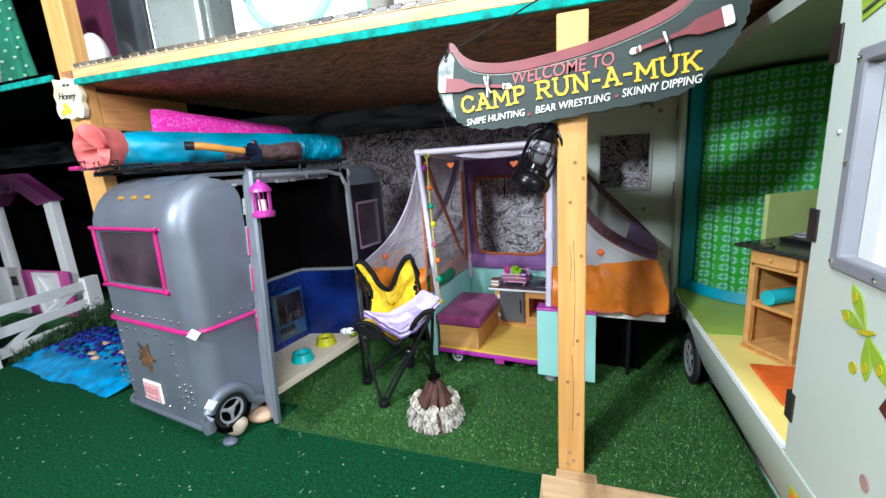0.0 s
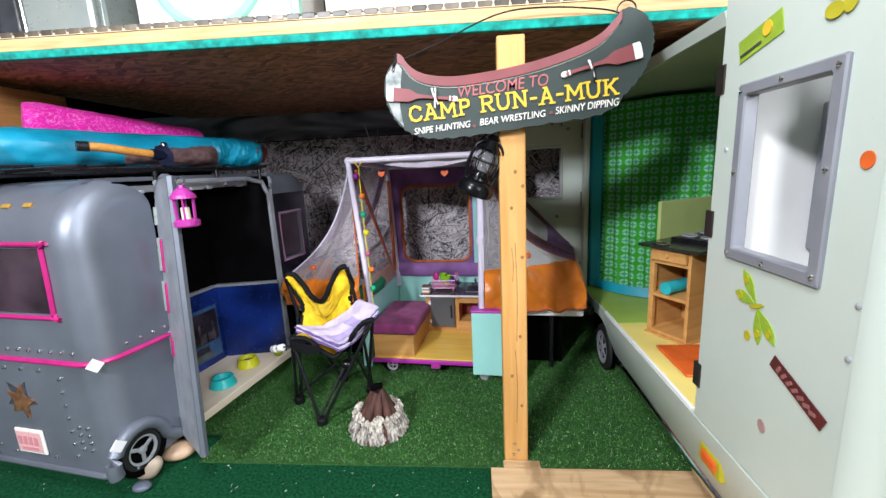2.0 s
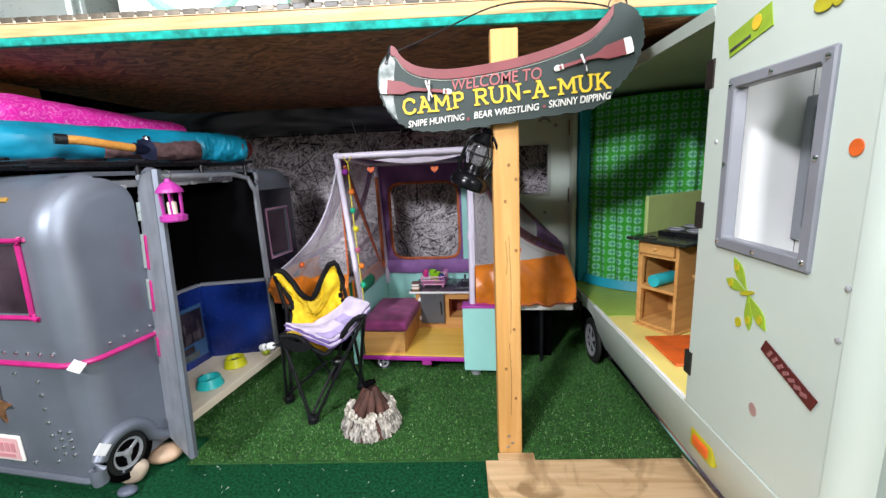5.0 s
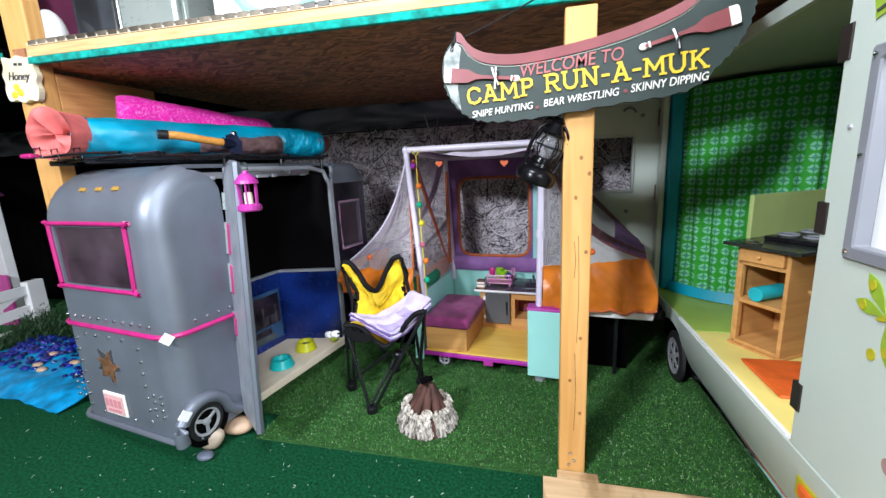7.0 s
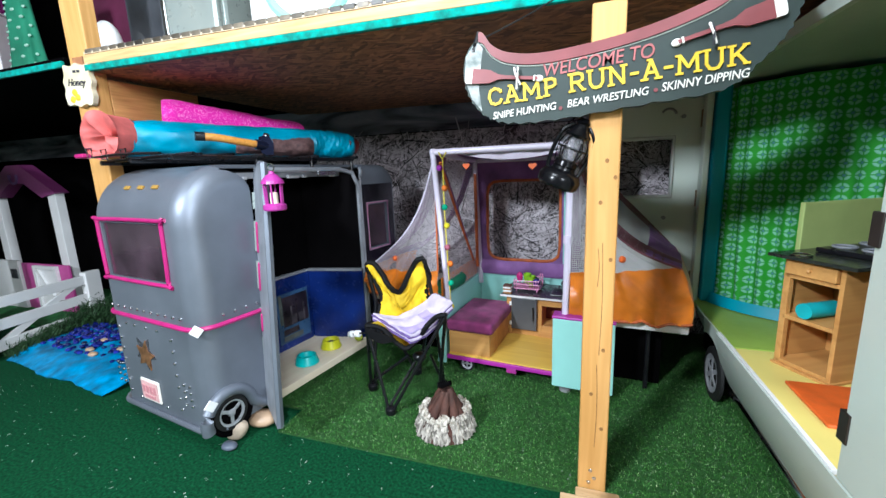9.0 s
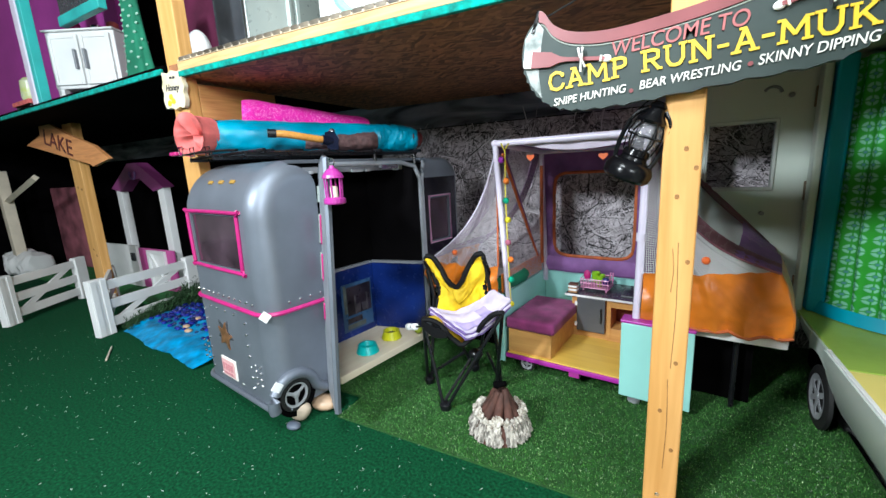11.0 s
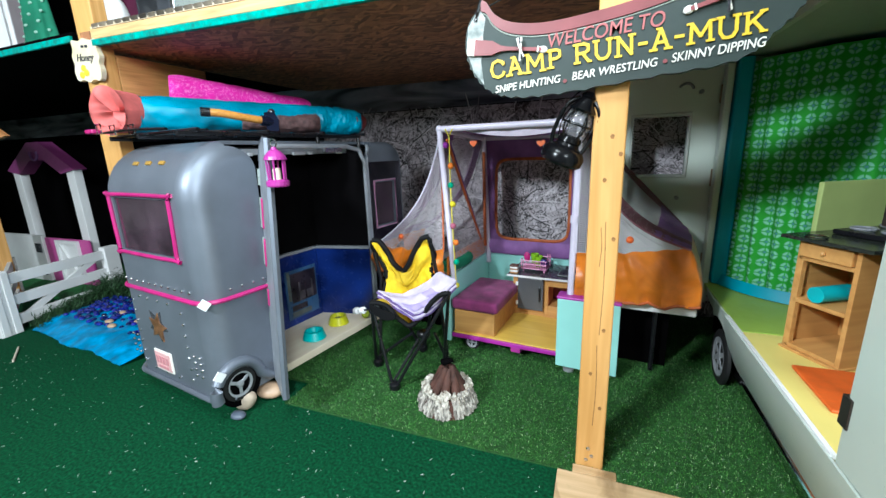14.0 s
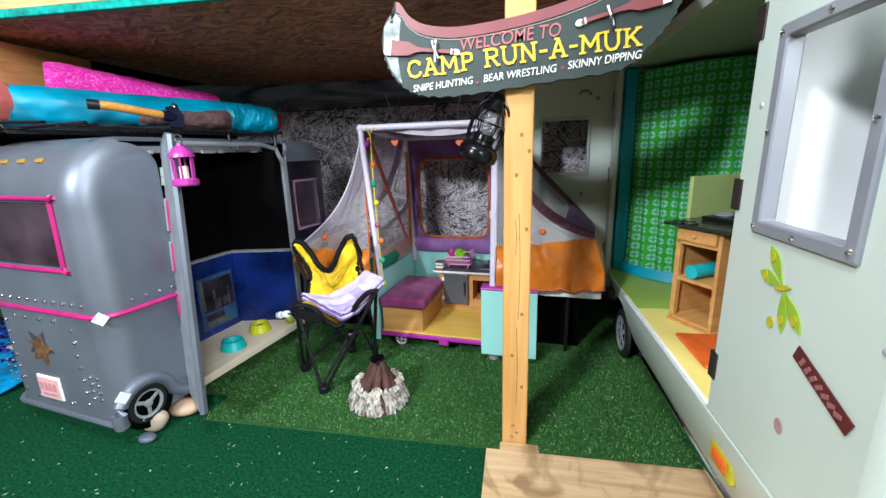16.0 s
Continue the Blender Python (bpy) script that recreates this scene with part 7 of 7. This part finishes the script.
tagged(part("pink_box", box(-4.38, -3.72, 1.3, 1.35, 0.012, 0.62, 0.01), mat("faded_pink", (0.42, 0.14, 0.18), rough=0.7, var=0.45, scale=7)), "faded pink box behind the paddock", "box")

# signs on the posts
arrow = thing("arrow_sign", pose(-2.7, 0.885, 0.84), "orange wooden arrow sign on the post", "sign")
M_ARROW = wood("orange_board", (0.72, 0.32, 0.12), (0.5, 0.2, 0.07), "x")
part("board", plate([(-0.333, 0.014), (-0.133, 0.051), (-0.12, 0.138), (0.183, 0.03), (0.42, -0.035), (0.547, -0.1), (0.378, -0.127), (0.35, -0.115)], -0.008, 0.008), M_ARROW, arrow)
lettering("LAKE", 0.075, 0.3, M_MAROON, arrow, pose(-0.095, -0.0095, 0.005, 0, 15, 0))
honey = thing("name_sign", pose(-1.258, 0.704, 0.884, 0, 4, 0), "small cream wooden sign reading Honey with scalloped edge", "sign")
sc = [(0.052 * math.cos(a) / max(abs(math.cos(a)), abs(math.sin(a))) ** 0.8 * (1 + 0.06 * math.sin(a * 9)), 0.05 * math.sin(a) / max(abs(math.cos(a)), abs(math.sin(a))) ** 0.8 * (1 + 0.06 * math.cos(a * 8))) for a in np.linspace(0, math.tau, 61)[:-1]]
part("board", plate(sc, -0.006, 0.006), mat("antique_cream", (0.75, 0.71, 0.6), rough=0.6, dark=(0.6, 0.48, 0.25), scale=12), honey)
lettering("Honey", 0.024, 0.068, M_GREYT, honey, pose(-0.034, -0.0075, -0.008), shear=0.25)
for x in (-0.01, 0.005):
    part("bar", box(x, x + 0.01, -0.0075, -0.006, 0.03, 0.036), M_GREYT, honey)
for x, z in ((-0.025, -0.035), (-0.005, -0.03), (-0.015, -0.018)):
    part("lemon_mark", ball((x, -0.006, z), 0.011, 10, 6, (1, 0.2, 0.8)), M_SIGNY, honey, "yellow fruit")

# ---- upper storey ----
fr = thing("toy_fridge", pose(-1.15, 1.02, 0.962), "grey steel toy fridge on the tiled shelf", "toy fridge")
part("body", box(-0.18, 0.18, -0.1, 0.2, 0.0, 0.7, 0.012), M_FRIDGE, fr)
for z0, z1 in ((0.02, 0.24), (0.26, 0.66)):
    d = part("door", box(-0.01, 0.175, -0.125, -0.1, z0, z1, 0.01, 3), M_FRIDGE, fr, "steel door")
    part("handle", tube([(0.01, -0.13, z1 - 0.03), (0.03, -0.15, z1 - 0.03), (0.14, -0.15, z1 - 0.03), (0.16, -0.13, z1 - 0.03)], 0.006, 8), M_CHROME, d, "steel handle", True)
part("glass_door", box(-0.175, -0.03, -0.118, -0.102, 0.03, 0.66, 0.006), mat("dark_oven_glass", (0.06, 0.065, 0.075), rough=0.1, var=0.3), fr, "dark glass door")
part("divider", box(-0.028, -0.012, -0.122, -0.1, 0.0, 0.66, 0.003), M_CHROME, fr)
wd = thing("toy_washer", pose(-0.67, 0.99, 0.953), "white toy appliance with teal ring on the tiled shelf", "toy appliance")
part("body", box(-0.19, 0.19, -0.1, 0.15, 0, 0.45, 0.012), M_WHITE, wd)
part("door_ring", tube([(0.135 * math.cos(a), -0.102, 0.19 + 0.135 * math.sin(a)) for a in np.linspace(0, math.tau, 41)[:-1]], 0.012, 8, True), mat("mint_ring", (0.3, 0.65, 0.55), rough=0.4), wd, "mint green ring", True)
part("side_leg", box(0.196, 0.212, -0.1, -0.08, 0, 0.3), bpy.data.materials["mint_ring"], wd)
cu = thing("toy_counter", pose(-0.2, 1.06, 0.943), "cream toy kitchen counter on the tiled shelf", "toy cabinet")
part("body", box(-0.22, 0.35, -0.1, 0.15, 0, 0.3, 0.006), M_CREAM, cu)
for x in (-0.2, -0.02, 0.16):
    part("door", box(x, x + 0.16, -0.108, -0.1, 0.02, 0.26, 0.004), mat("cream_door", (0.62, 0.58, 0.48), rough=0.5) if x == -0.2 else bpy.data.materials["cream_door"], cu, "cream door")
st2 = thing("toy_stand", pose(-0.85, 1.2, 0.955), "olive toy shelf unit on the tiled shelf", "toy shelf")
part("upright", box(-0.012, 0.012, -0.1, 0.1, 0, 0.5), M_CREAM, st2)
part("shelf_board", box(-0.12, 0.1, -0.1, 0.1, 0.08, 0.1), mat("brown_board", (0.12, 0.06, 0.03), rough=0.5), st2)

wc = thing("toy_wardrobe", pose(-2.25, 0.9, 0.962, 0, 0, 28), "white toy cabinet with two doors on the upper shelf", "toy cabinet")
part("body", box(-0.15, 0.15, 0.0, 0.2, 0.085, 0.315, 0.004), M_WHITE, wc)
part("top", box(-0.156, 0.156, -0.012, 0.204, 0.3155, 0.323, 0.002), M_WHITE, wc)
for x in (-0.135, 0.005):
    d = part("door", box(x, x + 0.13, -0.008, -0.0005, 0.1, 0.3, 0.003), M_WHITE, wc)
    for fx0, fx1, fz0, fz1 in ((x, x + 0.014, 0.1, 0.3), (x + 0.116, x + 0.13, 0.1, 0.3), (x + 0.015, x + 0.115, 0.286, 0.3), (x + 0.015, x + 0.115, 0.1, 0.114)):
        part("moulding", box(fx0, fx1, -0.0115, -0.0078, fz0, fz1, 0.001), M_WHITE, d)
    part("handle", box(-0.025 if x < 0 else 0.018, -0.015 if x < 0 else 0.028, -0.026, -0.008, 0.16, 0.24, 0.003), M_GREYF, d, "grey handle")
for x in (-0.13, 0.13):
    for y in (0.015, 0.185):
        part("leg", box(x - 0.014, x + 0.014, y - 0.014, y + 0.014, -0.002, 0.085), M_WHITE, wc)
part("low_shelf", box(-0.13, 0.13, 0.01, 0.19, 0.015, 0.025), M_GREYT, wc, "dark low shelf")
tf = thing("doll_room_frame", pose(-2.37, 0.77, 0.962), "turquoise and lilac upright room frame", "toy frame")
part("upright", box(-0.045, 0.0, -0.02, 0.02, 0, 0.9, 0.003), M_LILAC, tf)
part("upright", box(0.0, 0.035, -0.015, 0.02, 0, 0.9, 0.003), mat("aqua_frame", (0.05, 0.5, 0.48), rough=0.5), tf, "turquoise upright")
part("rail", box(0.035, 0.4, 0.1, 0.13, 0.34, 0.38, 0.003), bpy.data.materials["aqua_frame"], tf)
part("dark_screen", box(0.04, 0.39, 0.11, 0.125, 0.3805, 0.85), M_GREYT, tf, "dark panel")
setting("orchid_partition", box(-4.45, -2.33, 1.1, 1.12, 0.962, 2.2), M_ORCHID, "orchid purple doll room wall", "wall")
setting("plum_partition", box(-2.2, -1.32, 1.3, 1.32, 0.962, 2.2), mat("plum_wall", (0.16, 0.02, 0.07), rough=0.8, var=0.2), "dark plum doll room wall", "wall")
M_SPOT = mat("pale_green_spot", (0.35, 0.6, 0.48), rough=0.8)
dress = thing("doll_dress", pose(-1.87, 0.93, 0.98), "green spotted doll dress hanging on a rail", "doll dress")


def skirt_form(u, v):
    a = u * math.tau
    r = (0.09 - 0.05 * v ** 0.6) * (1 + 0.12 * math.sin(a * 6) * (1 - v))
    return Vector((r * math.cos(a), r * 0.5 * math.sin(a), 0.02 + 0.4 * v))


part("cloth", sheet(skirt_form, 48, 16, 0.002), M_DOTS, dress, smooth=True)
for i in range(44):
    p = skirt_form(0.5 + ((i * 0.137) % 0.5), 0.05 + 0.021 * i)
    part("spot", ball(p, 0.0085, 8, 6, (1.2, 0.45, 0.6)), M_SPOT, dress)
for k, (x, y, mm, h) in enumerate(((-2.33, 0.92, M_PINK, 0.04), (-2.27, 0.98, M_CHROME, 0.035), (-2.22, 1.02, M_CORAL, 0.045))):
    o = part("toy_pot", spin([(0.02, 0), (0.026, h * 0.3), (0.022, h), (0.012, h * 1.15)], 16), mm, smooth=True)
    o.location = (x, y, 1.2855)
    tagged(o, ("small red toy pot", "small silver toy kettle", "small coral toy pot")[k] + " on the white cabinet", "toy pot")
tr = thing("toy_tray", pose(-2.62, 0.82, 0.962), "red toy table with green and white jar", "toy table")
part("top", box(-0.1, 0.1, -0.05, 0.1, 0.04, 0.06, 0.003), M_CORAL, tr)
part("leg", box(-0.09, -0.07, -0.04, -0.02, -0.002, 0.04), M_GREYT, tr)
part("leg", box(0.07, 0.09, -0.04, -0.02, -0.002, 0.04), M_GREYT, tr)
part("jar", spin([(0.035, 0.06), (0.04, 0.08), (0.035, 0.15), (0.02, 0.165)], 18), mat("lime_jar", (0.5, 0.6, 0.15), rough=0.3, dark=(0.6, 0.6, 0.55), scale=30), tr, smooth=True)
wl = thing("white_plush", pose(-1.36, 0.86, 0.962), "white plush shape beside the post", "plush")
part("body", ball((0, 0, 0.07), 0.06, 16, 12, (0.7, 0.6, 1.15)), M_WHITE, wl, smooth=True)

# ---- lint on the carpet ----
rg = np.random.default_rng(11)
V, F = [], []
for k in range(700):
    x, y = rg.uniform(-2.4, -0.05), rg.uniform(0.0, 0.68)
    a, l, w = rg.uniform(0, 6.3), rg.uniform(0.0008, 0.0042), rg.uniform(0.00025, 0.0007)
    d, s = Vector((math.cos(a), math.sin(a), 0)) * l, Vector((-math.sin(a), math.cos(a), 0)) * w
    n = len(V)
    c = Vector((x, y, 0.0025))
    V += [tuple(c - d - s), tuple(c + d - s), tuple(c + d + s + Vector((0, 0, 0.001))), tuple(c - d + s)]
    F.append((n, n + 1, n + 2, n + 3))
me = bpy.data.meshes.new("lint")
me.from_pydata(V, [], F)
me.materials.append(mat("pale_lint", (0.5, 0.6, 0.5), rough=0.9))
tagged(new("lint", me), "pale lint and crumbs on the carpet", "lint", kind="stuff")
straw = tagged(part("straw", rod((-1.76, 0.578, 0.004), (-1.885, 0.645, 0.004), 0.0028, seg=6), M_CREAM), "pale stick lying on the carpet", "stick")

# ---- tiles on the shelf ----
tile = bpy.data.meshes.new("tile")
tmp = box(-0.0138, 0.0138, -0.0138, 0.0138, 0, 0.0115, 0.002, 1)
tmp.to_mesh(tile)
tmp.free()
tile.materials.append(M_TILE)
part("grout_bed", box(-1.218, 1.0, -0.0045, 0.9, 0.0405, 0.0455), M_GROUT, shelf, "pale grout")
for i in range(74):
    for j in range(3):
        o = new("tile", tile)
        o.parent = shelf
        o.location = (-1.2 + 0.0298 * i, 0.0085 + 0.0298 * j, 0.0405)
